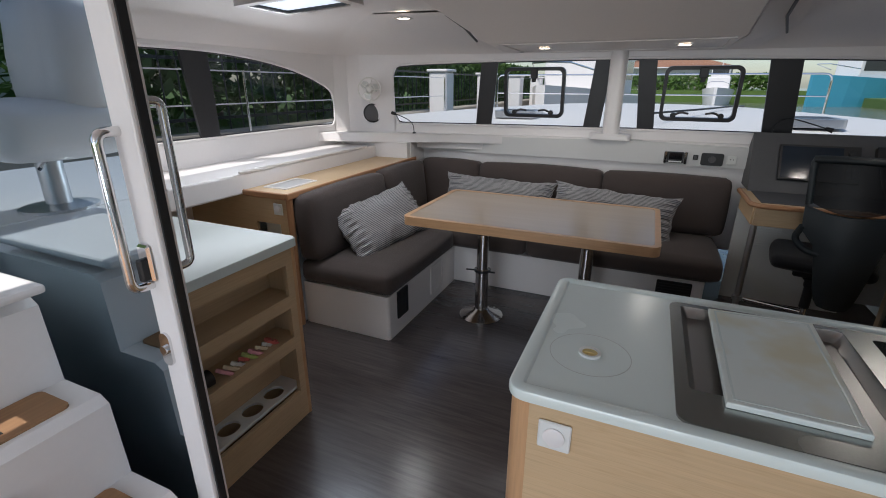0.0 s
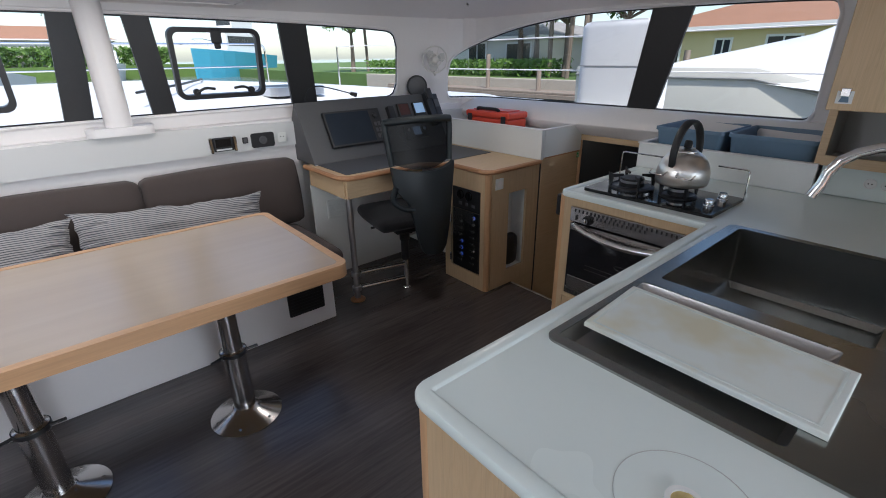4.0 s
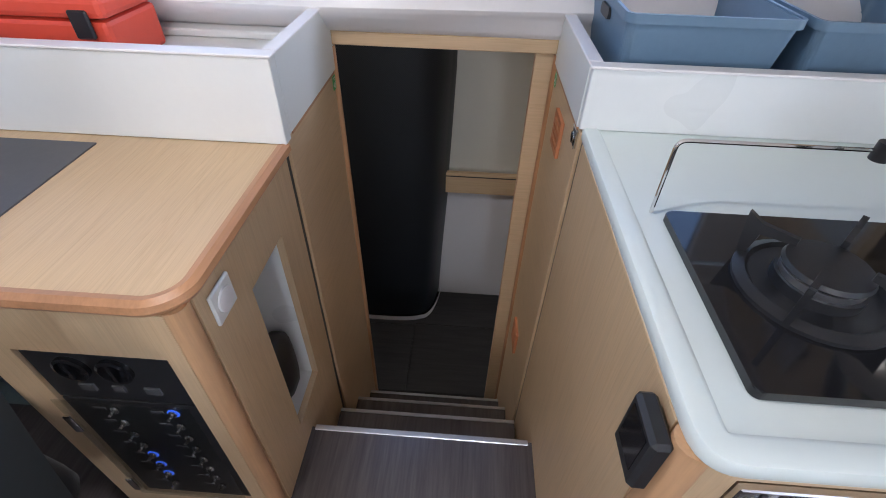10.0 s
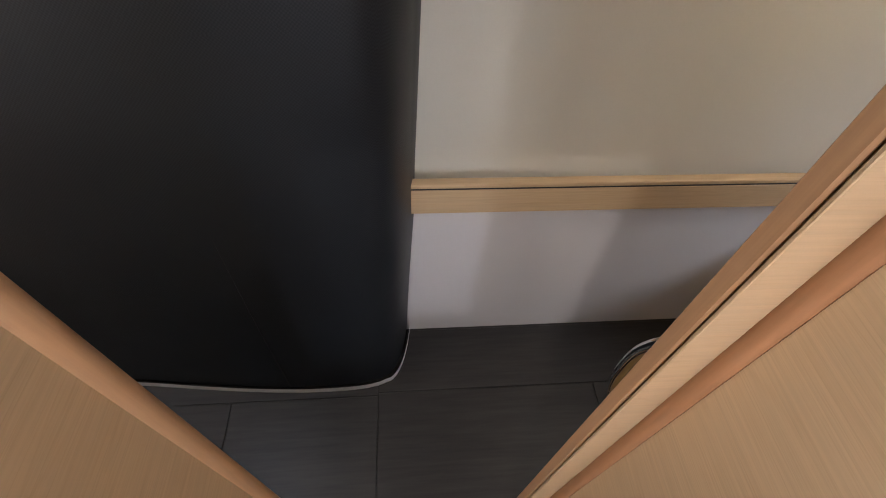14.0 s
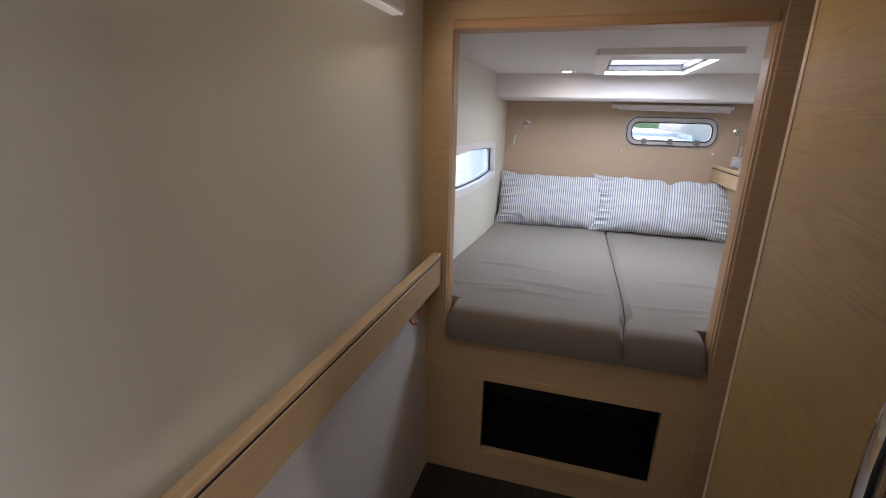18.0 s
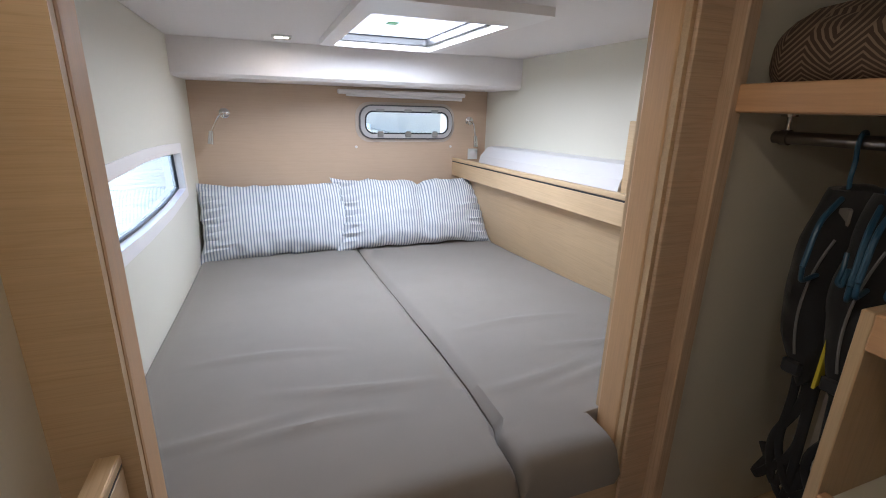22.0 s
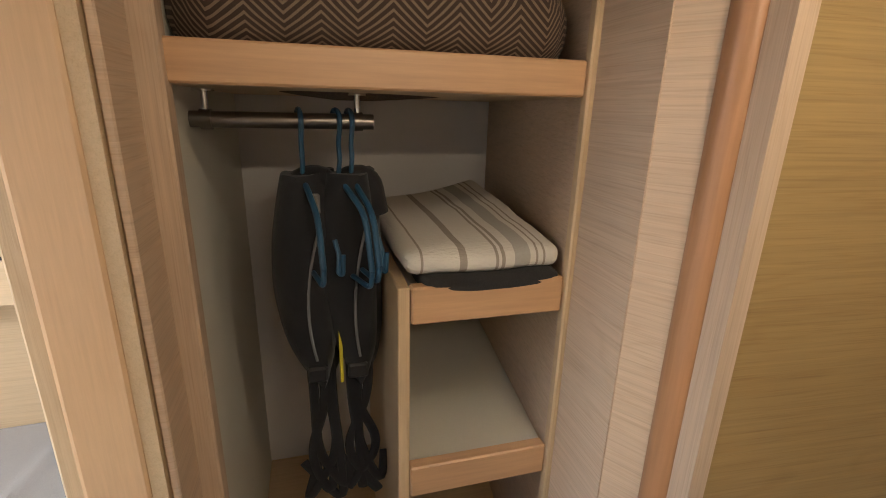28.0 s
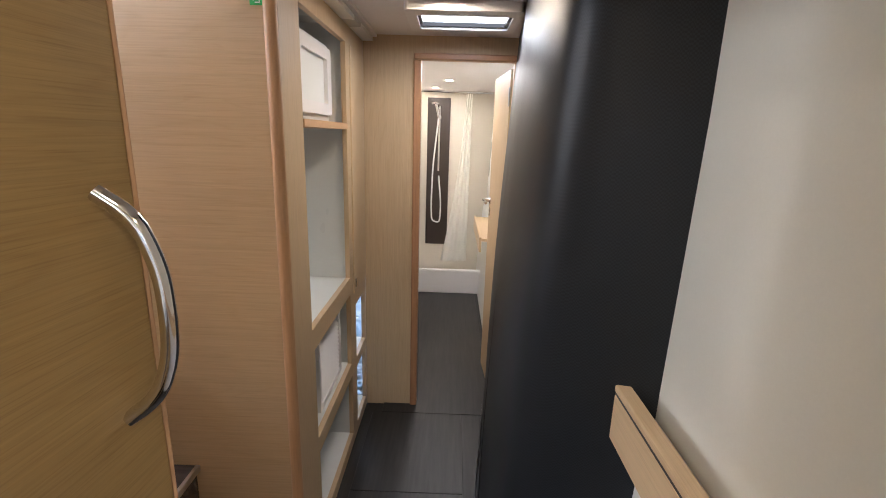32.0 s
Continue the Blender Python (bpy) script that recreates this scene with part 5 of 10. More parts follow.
for pts in ([(-1.17, 2.55, 1.915), (-1.22, 3.0, 1.885), (-1.30, 3.45, 1.845)], [(0.52, 2.6, 1.915), (0.58, 3.1, 1.885), (0.68, 3.55, 1.845)]):
    solid("ceiling_joint", tube(pts, 0.008, 6), M_LINE, "dark joint beside the ceiling console", "joint", kind="structure")


M_SPOT = glowing("spot_lens", (1.0, 0.86, 0.66), 6.0)


WARM = (1.0, 0.84, 0.60)


def spot(x, y, z, watts=3.0, group="saloon spots", w=0.07, color=(1, 0.93, 0.83)):
    s = thing("ceiling_spot", (x, y, z), "small recessed square ceiling spot", "spotlight", group)
    part("bezel", ring(rect(x - w / 2 - 0.014, x + w / 2 + 0.014, y - w / 2 - 0.006, y + w / 2 + 0.006), rect(x - w / 2, x + w / 2, y - w / 2 + 0.006, y + w / 2 - 0.006), z - 0.008, z), M_CHROME, s, "chrome bezel")
    part("lens", box(x - w / 2, x + w / 2, y - w / 2 + 0.006, y + w / 2 - 0.006, z - 0.005, z - 0.002, 0), M_SPOT, s, "glowing lens")
    lamp("spot_light", x, y, z - 0.012, watts, 0.06, color=color)
    return s


spot(-0.76, 3.36, 1.783, 1.5)
spot(0.12, 3.36, 1.783, 1.5)
spot(-1.55, 2.75, 1.94, 1.5)
spot(1.3, 2.75, 1.945, 1.5)

hatch = thing("roof_hatch", (-1.65, 1.95, 1.9), "square roof hatch with a blind frame in the headliner", "hatch")
part("frame", moved(ring(rounded(-0.27, 0.27, -0.2, 0.2, 0.03, 4), rounded(-0.22, 0.22, -0.15, 0.15, 0.02, 4), -0.03, 0.0), pose(-1.75, 2.0, 1.945, 0, -3)), M_GEL, hatch, "white blind frame")
part("rim", moved(ring(rounded(-0.22, 0.22, -0.15, 0.15, 0.02, 4), rounded(-0.205, 0.205, -0.135, 0.135, 0.02, 4), -0.026, -0.004), pose(-1.75, 2.0, 1.945, 0, -3)), M_BLACK, hatch)
part("pane", moved(box(-0.21, 0.21, -0.14, 0.14, -0.012, -0.008, 0), pose(-1.75, 2.0, 1.945, 0, -3)), glowing("hatch_glow", (0.75, 0.85, 0.95), 0.8), hatch)


def fan(x, y, z, facing, r=0.085, name="cabin_fan", label="white cabin fan with round wire guard"):
    f = thing(name, (x, y, z), label, "fan")
    d = Vector(facing).normalized()
    m = Matrix.Translation((x, y, z)) @ d.to_track_quat('Z', 'Y').to_matrix().to_4x4()
    part("foot", moved(lathe([(0.045, -0.12), (0.045, -0.105), (0.03, -0.095)], (0, 0, 0), 20), m), M_FAN, f, smooth=True)
    part("arm", moved(tube(bend([(0, 0, -0.1), (0, -0.09, -0.09), (0, -0.115, -0.02), (0, -0.1, 0.0)], 0.03), 0.009, 8), m), M_FAN, f, smooth=True)
    part("motor", moved(lathe([(0.012, -0.05), (0.03, -0.045), (0.032, 0.0), (0.022, 0.02), (0.006, 0.024)], (0, 0, 0), 20), m), M_FAN, f, smooth=True)
    circ = lambda rr, zz: [(rr * math.cos(math.tau * i / 32), rr * math.sin(math.tau * i / 32), zz) for i in range(32)]
    part("guard_ring", moved(tube(circ(r + 0.012, 0.0), 0.0055, 8, True), m), M_FAN, f, smooth=True)
    part("guard_ring", moved(tube(circ(r * 0.55, 0.028), 0.003, 6, True), m), M_FAN, f, smooth=True)
    for k in range(5):
        a = math.tau * k / 5
        c, s = math.cos(a), math.sin(a)
        part("guard_wire", moved(tube([(0.02 * c, 0.02 * s, 0.026), (r * 0.55 * c, r * 0.55 * s, 0.028), ((r + 0.01) * c, (r + 0.01) * s, 0.002)], 0.003, 6), m), M_FAN, f, smooth=True)
    for k in range(3):
        a = 120 * k + 20
        bl = bmesh.new()
        vs = [bl.verts.new(v) for v in ((0.02, -0.012, -0.006), (r * 0.6, -0.04, -0.014), (r * 0.95, -0.022, -0.01), (r * 0.97, 0.02, 0.006), (r * 0.6, 0.03, 0.012), (0.02, 0.012, 0.006))]
        bl.faces.new(vs)
        sol = bmesh.ops.extrude_face_region(bl, geom=bl.faces[:])
        for v in sol["geom"]:
            if isinstance(v, bmesh.types.BMVert):
                v.co.z += 0.002
        part("blade", moved(bl, m @ pose(0, 0, 0, 0, 0, a)), M_FANB, f)
    return f


M_FAN = plain("white_fan_plastic", (0.72, 0.70, 0.66), 0.35)
M_FANB = plain("pale_fan_blade", (0.6, 0.6, 0.58), 0.3)
fan(-2.32, 3.52, 1.495, (0.45, -0.9, 0))
fan(1.88, 3.82, 1.475, (-0.5, -0.85, 0))


def speaker(x, y, z, facing, r=0.085):
    s = thing("loudspeaker", (x, y, z), "round black bulkhead loudspeaker", "speaker")
    m = Matrix.Translation((x, y, z)) @ Vector(facing).to_track_quat('Z', 'Y').to_matrix().to_4x4()
    part("rim", moved(lathe([(r, -0.01), (r, 0.01), (r * 0.92, 0.016), (r * 0.9, 0.01)], (0, 0, 0), 32), m), M_BLACK, s, smooth=True)
    part("grille", moved(lathe([(r * 0.9, 0.009), (r * 0.6, 0.016), (r * 0.2, 0.019), (0.004, 0.019)], (0, 0, 0), 32), m), M_GREY, s, smooth=True)


speaker(-2.40, 3.685, 1.285, (0.5, -0.87, 0))
speaker(1.79, 3.95, 1.275, (-0.35, -0.94, 0))


def gooseneck(pts, name="gooseneck_lamp"):
    g = thing(name, pts[0], "black flexible gooseneck reading lamp", "lamp")
    part("neck", tube(bend(pts, 0.06, 6), 0.004, 8), M_BLACK, g, smooth=True)
    a, b = Vector(pts[-2]), Vector(pts[-1])
    d = (b - a).normalized()
    part("head", rod(b, b + d * 0.045, 0.012, 12, 0.016), M_BLACK, g, smooth=True)
    part("foot", lathe([(0.018, 0), (0.018, 0.006), (0.008, 0.012)], pts[0], 14), M_BLACK, g, smooth=True)


gooseneck([(-1.97, 3.69, 1.118), (-1.98, 3.69, 1.21), (-2.06, 3.66, 1.26), (-2.12, 3.63, 1.285)])
gooseneck([(0.80, 3.93, 1.118), (0.80, 3.93, 1.27), (0.86, 3.88, 1.33), (0.97, 3.80, 1.30), (1.06, 3.76, 1.27)])

# sockets and display in the front panel
disp = thing("control_panel", (0.2, 3.93, 1.02), "small silver control display in the panel", "display")
part("case", box(0.17, 0.275, 3.918, 3.931, 0.985, 1.055, 0.004), M_ALU, disp)
part("screen", box(0.185, 0.245, 3.914, 3.919, 0.995, 1.045, 0.001), M_BLACKG, disp)
solid("push_button", box(0.305, 0.33, 3.92, 3.931, 1.0, 1.035, 0.004), M_BLACK, "small black push button in the panel", "button")
inv = thing("remote_panel", (0.42, 3.93, 1.02), "black rounded remote control panel with a round dial", "control panel")
part("case", prism(rounded(0.355, 0.47, 0.985, 1.055, 0.015, 4), 3.916, 3.931, 'y'), M_BLACK, inv)
part("dial", moved(lathe([(0.018, 0), (0.018, 0.008), (0.014, 0.01)], (0, 0, 0), 20), Matrix.Translation((0.405, 3.917, 1.02)) @ pose(0, 0, 0, 90)), M_GREY, inv, smooth=True)
round_socket(0.535, 3.93, 1.025, (0, -1, 0))
round_socket(-2.1, 3.64, 1.06, (0.6, -0.8, 0))

# port side: wooden shelf top, white ledge, end panel
ps = thing("settee_shelf", (-2.15, 2.9, 0.0), "maple shelf behind the settee with cherry front edge", "shelf")
part("top", box(-2.33, -1.985, 2.0, 3.72, 0.878, 0.90, 0.002), M_WOOD_Y, ps)
part("front_edge", box(-1.985, -1.965, 1.985, 3.72, 0.865, 0.906, 0.008, 3), M_TRIM_Y, ps, "rounded cherry edge")
part("aft_edge", box(-2.33, -1.985, 1.98, 2.0, 0.865, 0.906, 0.008, 3), M_TRIM_X, ps, "rounded cherry edge")
part("end_panel", plate(rect(-2.85, -2.0, 0.0, 0.876), [rect(-2.26, -2.06, 0.42, 0.70)], 2.0, 2.022, 'y'), M_WOOD_X, ps)
part("corner_post", rod((-1.99, 2.02, 0.0), (-1.99, 2.02, 0.866), 0.022, 16), M_TRIM_Z, ps, "rounded cherry corner post", smooth=True)
part("niche_back", box(-2.27, -2.05, 2.09, 2.10, 0.40, 0.72, 0), M_LAM, ps)
part("niche_sill", box(-2.27, -2.05, 2.022, 2.09, 0.40, 0.42, 0), M_LAM, ps)
switch_plate(-2.06, 1.998, 0.80, (0, -1, 0))
vb = thing("shelf_vent", (-2.17, 2.2, 0.9), "flat white vent frame on the shelf", "vent")
part("frame", ring(rounded(-2.27, -2.08, 2.1, 2.42, 0.01, 3), rounded(-2.25, -2.1, 2.12, 2.40, 0.006, 3), 0.90, 0.906), M_GEL, vb)
part("mesh", box(-2.25, -2.1, 2.12, 2.40, 0.9005, 0.903, 0), M_ALU, vb)
solid("port_ledge", join(box(-2.85, -2.335, 1.40, 3.62, 0.87, 1.0, 0.012, 2)), M_GEL, "white moulded side ledge below the window", "ledge", kind="structure")
solid("ledge_fiddle", join(box(-2.345, -2.325, 1.98, 3.45, 1.0, 1.02, 0.006), box(-2.85, -2.345, 1.395, 1.415, 1.0, 1.02, 0.006)), M_GEL, "low white fiddle along the ledge", "trim", kind="structure")
solid("wall_port_lower", box(-2.86, -2.845, 0.5, 3.6, -1.0, 1.0, 0), M_GEL, "white port side below the ledge", "wall", kind="structure")
solid("wall_port_stair", box(-2.845, -2.0, 1.36, 1.375, -1.0, 0.86, 0), M_WOOD_X, "veneered side of the port companionway", "wall", kind="structure")
solid("floor_port_stair", box(-2.85, -2.0, 1.36, 2.02, -0.6, -0.55, 0), M_FLOOR, "dark lower floor in the port companionway", "floor", kind="structure")

# port cabinet with open racks
pc = thing("rack_cabinet", (-1.7, 0.98, 0.0), "maple cabinet with open racks and bottle holes", "cabinet")
PX = -1.362
holes = [rect(0.735, 1.275, 0.655, 0.80), rect(0.735, 1.275, 0.45, 0.595), rect(0.735, 1.275, 0.155, 0.39)]
part("face", plate(rect(0.64, 1.335, 0.0, 0.872), holes, PX - 0.02, PX, 'x'), M_WOOD_Y, pc)
part("end_panel", box(-2.1, PX - 0.021, 1.315, 1.335, 0.0, 0.872, 0.001), M_WOOD_Z, pc)
part("corner_post", rod((PX - 0.012, 1.325, 0), (PX - 0.012, 1.325, 0.872), 0.016, 14), M_EDGE_Z, pc, smooth=True)
part("rack_back", box(PX - 0.16, PX - 0.15, 0.65, 1.314, 0.0, 0.87, 0), M_WOOD_Y, pc)
for z in (0.638, 0.433):
    part("rack_floor", box(PX - 0.15, PX - 0.021, 0.65, 1.314, z, z + 0.014, 0), M_WOOD_Y, pc)
bh = [[(PX - 0.085 + 0.042 * math.cos(a), yy + 0.05 * math.sin(a)) for a in (math.tau * i / 20 for i in range(20))] for yy in (0.80, 0.93, 1.06, 1.19)]
part("bottle_rack", plate(rect(PX - 0.149, PX - 0.021, 0.66, 1.31), bh, 0.165, 0.178, 'z'), M_LAM, pc, "white rack with four bottle holes")
# black board paints the shade below the bottle holes
part("rack_bottom", box(PX - 0.149, PX - 0.021, 0.66, 1.31, 0.02, 0.03, 0), M_SHADE_BLACK, pc)
part("countertop", prism(rounded(-2.15, PX + 0.015, 0.605, 1.345, 0.02), 0.874, 0.912, 'z', 0.008, 3), M_SOLID, pc, "white solid-surface top", smooth=True)
part("carcass_back", box(-2.12, -2.1, 0.62, 1.335, 0, 0.872, 0), M_WOOD_Z, pc)

M_PEGS = [plain("peg_" + n, c, 0.4) for n, c in (("pink", (0.75, 0.35, 0.4)), ("white", (0.75, 0.75, 0.72)), ("green", (0.5, 0.62, 0.2)), ("cream", (0.75, 0.65, 0.45)), ("red", (0.55, 0.12, 0.1)))]
for i in range(9):
    y = 0.93 + i * 0.032
    m = pose(PX - 0.05, y, 0.465, 10 * (i % 3 - 1), 35, 65 + 14 * (i % 4))
    pg = thing("clothes_peg", (PX - 0.05, y, 0.447), "coloured plastic clothes peg lying in the rack", "clothes peg", "pegs in the rack")
    for s in (-1, 1):
        part("jaw", moved(prism([(-0.035, 0.002 * s), (0.03, 0.004 * s), (0.035, 0.012 * s), (-0.02, 0.012 * s)], -0.007, 0.007, 'z'), m), M_PEGS[(i * 3) % 5], pg)
    part("spring", moved(rod((0.0, 0, -0.009), (0.0, 0, 0.009), 0.006, 8), m), M_CHROME, pg)
tch = thing("torch", (PX - 0.06, 0.84, 0.45), "yellow and black torch lying in the rack", "torch")
part("barrel", rod((PX - 0.06, 0.75, 0.475), (PX - 0.06, 0.81, 0.475), 0.024, 16), plain("lime_plastic", (0.62, 0.72, 0.03), 0.4), tch, smooth=True)
part("head", rod((PX - 0.06, 0.81, 0.475), (PX - 0.055, 0.87, 0.478), 0.028, 16, 0.034), M_BLACK, tch, smooth=True)

# ---------------------------------------------------------------- chart table
ct = thing("chart_table", (1.2, 3.3, 0.0), "maple chart table with cherry edging and a steel leg", "desk")
desk_out = [(0.645, 3.72), (0.645, 3.26), (0.70, 3.2), (1.22, 3.2), (1.385, 3.07), (1.385, 2.765), (1.42, 2.728), (1.885, 2.728), (1.885, 3.72)]
part("top", prism(desk_out, 0.812, 0.840, 'z', 0.003), M_WOOD_X, ct)
part("edging", tube(bend([(p[0], p[1], 0.828) for p in desk_out[:8]], 0.03, 5), 0.0165, 8), M_TRIM_X, ct, "rounded cherry edging", smooth=True)
part("apron", join(box(0.67, 1.25, 3.215, 3.235, 0.70, 0.812, 0.002), box(0.66, 0.68, 3.236, 3.7, 0.70, 0.812, 0.002)), M_WOOD_X, ct)
part("mat", prism([(0.70, 3.26), (1.24, 3.25), (1.38, 3.138), (1.838, 3.142), (1.838, 3.64), (0.70, 3.64)], 0.840, 0.8435, 'z'), M_GREY, ct, "dark grey desk mat")
lg = part("leg", rod((0.685, 3.235, 0.0), (0.685, 3.235, 0.70), 0.019, 18), M_ALU, ct, "polished steel tube leg", smooth=True)
part("foot", lathe([(0.05, 0), (0.05, 0.006), (0.026, 0.016)], (0.685, 3.235, 0.0), 24), M_TRIM_X, lg, smooth=True)
solid("knee_panel", box(0.66, 1.40, 3.70, 3.712, 0.0, 0.70, 0), M_LAM, "white panel under the chart table", "panel", kind="structure")
vent(0.86, 3.70, 0.50, 0.2, 0.14, (0, -1, 0), M_LAM, label="white vent under the chart table")

cb = thing("electrics_cabinet", (1.6, 3.0, 0.0), "maple cabinet with breaker panel under the chart table", "cabinet")
part("front", plate(rect(2.755, 3.14, 0.0, 0.81), [rect(2.79, 3.068, 0.105, 0.695)], 1.383, 1.402, 'x'), M_WOOD_Z, cb)
part("side", plate(rect(1.425, 1.885, 0.0, 0.81), [rect(1.585, 1.765, 0.11, 0.665)], 2.729, 2.748, 'y'), M_WOOD_Z, cb)
part("corner_post", rod((1.408, 2.752, 0), (1.408, 2.752, 0.812), 0.024, 16), M_EDGE_Z, cb, "rounded cherry corner post", smooth=True)
part("niche_back", box(1.57, 1.78, 2.86, 2.87, 0.09, 0.69, 0), M_LAM, cb)
part("niche_side", join(box(1.57, 1.582, 2.749, 2.86, 0.09, 0.69, 0), box(1.768, 1.78, 2.749, 2.86, 0.09, 0.69, 0), box(1.582, 1.768, 2.749, 2.86, 0.09, 0.105, 0)), M_LAM, cb)
part("far_side", box(1.402, 1.9, 3.12, 3.14, 0.0, 0.81, 0), M_WOOD_Z, cb)
switch_plate(1.485, 2.728, 0.745, (0, -1, 0))
bag = part("dark_bag", moved(cushion(-0.06, 0.06, -0.035, 0.035, -0.11, 0.11, 0.03, 0.012, 5, 3), Matrix.Translation((1.70, 2.81, 0.215))), M_BLACK, smooth=True)
tagged(bag, "small black bag standing in the cabinet niche", "bag")

bp = thing("breaker_panel", (1.40, 2.95, 0.10), "black switch panel with toggles and blue lamps", "switch panel")
part("upper_plate", box(1.388, 1.398, 2.795, 3.063, 0.543, 0.69, 0.001), M_BLACK, bp)
part("lower_plate", box(1.388, 1.398, 2.795, 3.063, 0.11, 0.538, 0.001), M_BLACK, bp)
part("cover", box(1.374, 1.377, 2.80, 3.072, 0.115, 0.548, 0.001), M_CLEAR, bp, "clear hinged cover")
for y in (2.985, 2.905):
    part("socket", moved(join(lathe([(0.032, 0), (0.032, 0.008), (0.026, 0.01), (0.025, 0.003)], (0, 0, 0), 24), box(-0.02, 0.02, -0.003, 0.003, 0.003, 0.012, 0)), Matrix.Translation((1.388, y, 0.645)) @ pose(0, 0, 0, 0, -90)), M_BLACKG, bp, smooth=True)
for y, w in ((2.985, 0.03), (2.925, 0.022), (2.86, 0.03)):
    part("rocker", box(1.384, 1.389, y - w / 2, y + w / 2, 0.575, 0.595, 0.001), M_GREY, bp)
M_BLUELED = glowing("blue_led", (0.06, 0.17, 1.0), 0.14)
for i in range(8):
    for y in (2.97, 2.852):
        z = 0.505 - 0.048 * i
        lit = (y > 2.95 and i in (4, 5, 6)) or (y < 2.95 and i == 0)
        part("toggle", moved(lathe([(0.009, 0), (0.009, 0.004), (0.004, 0.005), (0.003, 0.018)], (0, 0, 0), 10), Matrix.Translation((1.388, y, z)) @ pose(0, 0, 0, 0, -80)), M_CHROME, bp, smooth=True)
        if lit:
            part("led", ring([(y + 0.0125 * math.cos(a), z + 0.0125 * math.sin(a)) for a in (math.tau * k / 16 for k in range(16))], [(y + 0.0092 * math.cos(a), z + 0.0092 * math.sin(a)) for a in (math.tau * k / 16 for k in range(16))], 1.3868, 1.388, 'x'), M_BLUELED, bp, "blue lit ring")
        part("caption", box(1.3868, 1.388, y + 0.02, y + 0.045, z - 0.004, z + 0.004, 0), M_GREY, bp)
for z in (0.46, 0.17):
    part("hinge", box(1.370, 1.376, 3.062, 3.078, z - 0.03, z + 0.03, 0.002), M_CHROME, bp)

# instrument console
ic = thing("instrument_console", (1.25, 3.75, 0.84), "dark grey sloping instrument console on the chart table", "console")
SL = Matrix.Translation((0.0, 3.64, 0.842)) @ pose(0, 0, 0, 61.5)       # x along, y up the slope, z out of it
part("face", moved(box(0.68, 1.86, 0.0, 0.435, -0.02, 0.0, 0.002), SL), M_GREY, ic)
part("face_edge", moved(box(0.68, 1.86, -0.012, -0.001, -0.018, 0.004, 0.001), SL), M_ALU, ic, "pale bottom edge")
part("side", prism([(3.65, 0.842), (3.92, 0.842), (3.92, 1.12), (3.86, 1.215)], 0.681, 0.695, 'x'), M_GREY, ic)
part("side", prism([(3.65, 0.842), (3.92, 0.842), (3.92, 1.12), (3.86, 1.215)], 1.845, 1.859, 'x'), M_GREY, ic)


def dev(name, label, cat, x0, x1, y0, y1, d=0.02, screen=None, mat=M_BLACK, scr=M_BLACKG):
    t = thing(name, SL @ Vector(((x0 + x1) / 2, (y0 + y1) / 2, 0)), label, cat)
    part("case", moved(box(x0, x1, y0, y1, 0.0005, d, 0.005, 2), SL), mat, t)
    if screen:
        part("screen", moved(box(*screen, d, d + 0.0012, 0), SL), scr, t)
    return t


M_SCREEN = plain("dim_screen", (0.02, 0.03, 0.045), 0.12, var=0.1, relief=0)
M_SCREENB = glowing("lit_screen", (0.28, 0.42, 0.6), 0.2)
plot = dev("chart_plotter", "large black chart plotter with dark screen", "display", 0.84, 1.29, 0.09, 0.345, 0.025, (0.855, 1.195, 0.105, 0.33), scr=M_SCREEN)
part("dial", moved(lathe([(0.02, 0.025), (0.02, 0.038), (0.016, 0.04)], (1.24, 0.29, 0), 20), SL), M_BLACK, plot, smooth=True)
for i in range(6):
    part("key", moved(box(1.215 + 0.03 * (i % 2), 1.237 + 0.03 * (i % 2), 0.12 + 0.045 * (i // 2), 0.15 + 0.045 * (i // 2), 0.025, 0.028, 0.001), SL), M_GREY, plot)
dev("instrument_display", "small square instrument display", "display", 1.47, 1.58, 0.235, 0.365, 0.02, (1.48, 1.57, 0.27, 0.355), scr=plain("red_dial", (0.10, 0.045, 0.04), 0.2))
dev("autopilot_display", "small lit autopilot display", "display", 1.615, 1.725, 0.245, 0.365, 0.02, (1.625, 1.715, 0.275, 0.355), scr=M_SCREENB)
vhf = dev("radio", "black marine radio with lit display", "radio", 1.46, 1.67, 0.075, 0.18, 0.03, (1.535, 1.605, 0.10, 0.165), scr=M_SCREENB)
for x in (1.485, 1.635):
    part("knob", moved(lathe([(0.014, 0.03), (0.014, 0.045), (0.011, 0.047)], (x, 0.14, 0), 16), SL), M_CHROME, vhf, smooth=True)
mic = dev("hand_microphone", "black radio hand microphone on a hook", "microphone", 1.365, 1.42, 0.225, 0.345, 0.04)
cord = [SL @ Vector((1.39, 0.22, 0.03)), SL @ Vector((1.40, 0.10, 0.03)), SL @ Vector((1.42, 0.0, 0.05)), Vector((1.50, 3.55, 0.852)), Vector((1.62, 3.60, 0.852))]
part("cord", tube([p for p in bend(cord, 0.06, 6)], 0.0045, 6), M_BLACK, mic, "black cord", smooth=True)
hs = dev("telephone_receiver", "black telephone receiver in a cradle", "receiver", 1.745, 1.80, 0.16, 0.43, 0.05)
part("ear_piece", moved(box(1.745, 1.80, 0.36, 0.45, 0.045, 0.075, 0.01, 2), SL), M_BLACK, hs)
part("mouth_piece", moved(box(1.745, 1.80, 0.15, 0.22, 0.045, 0.07, 0.01, 2), SL), M_BLACK, hs)
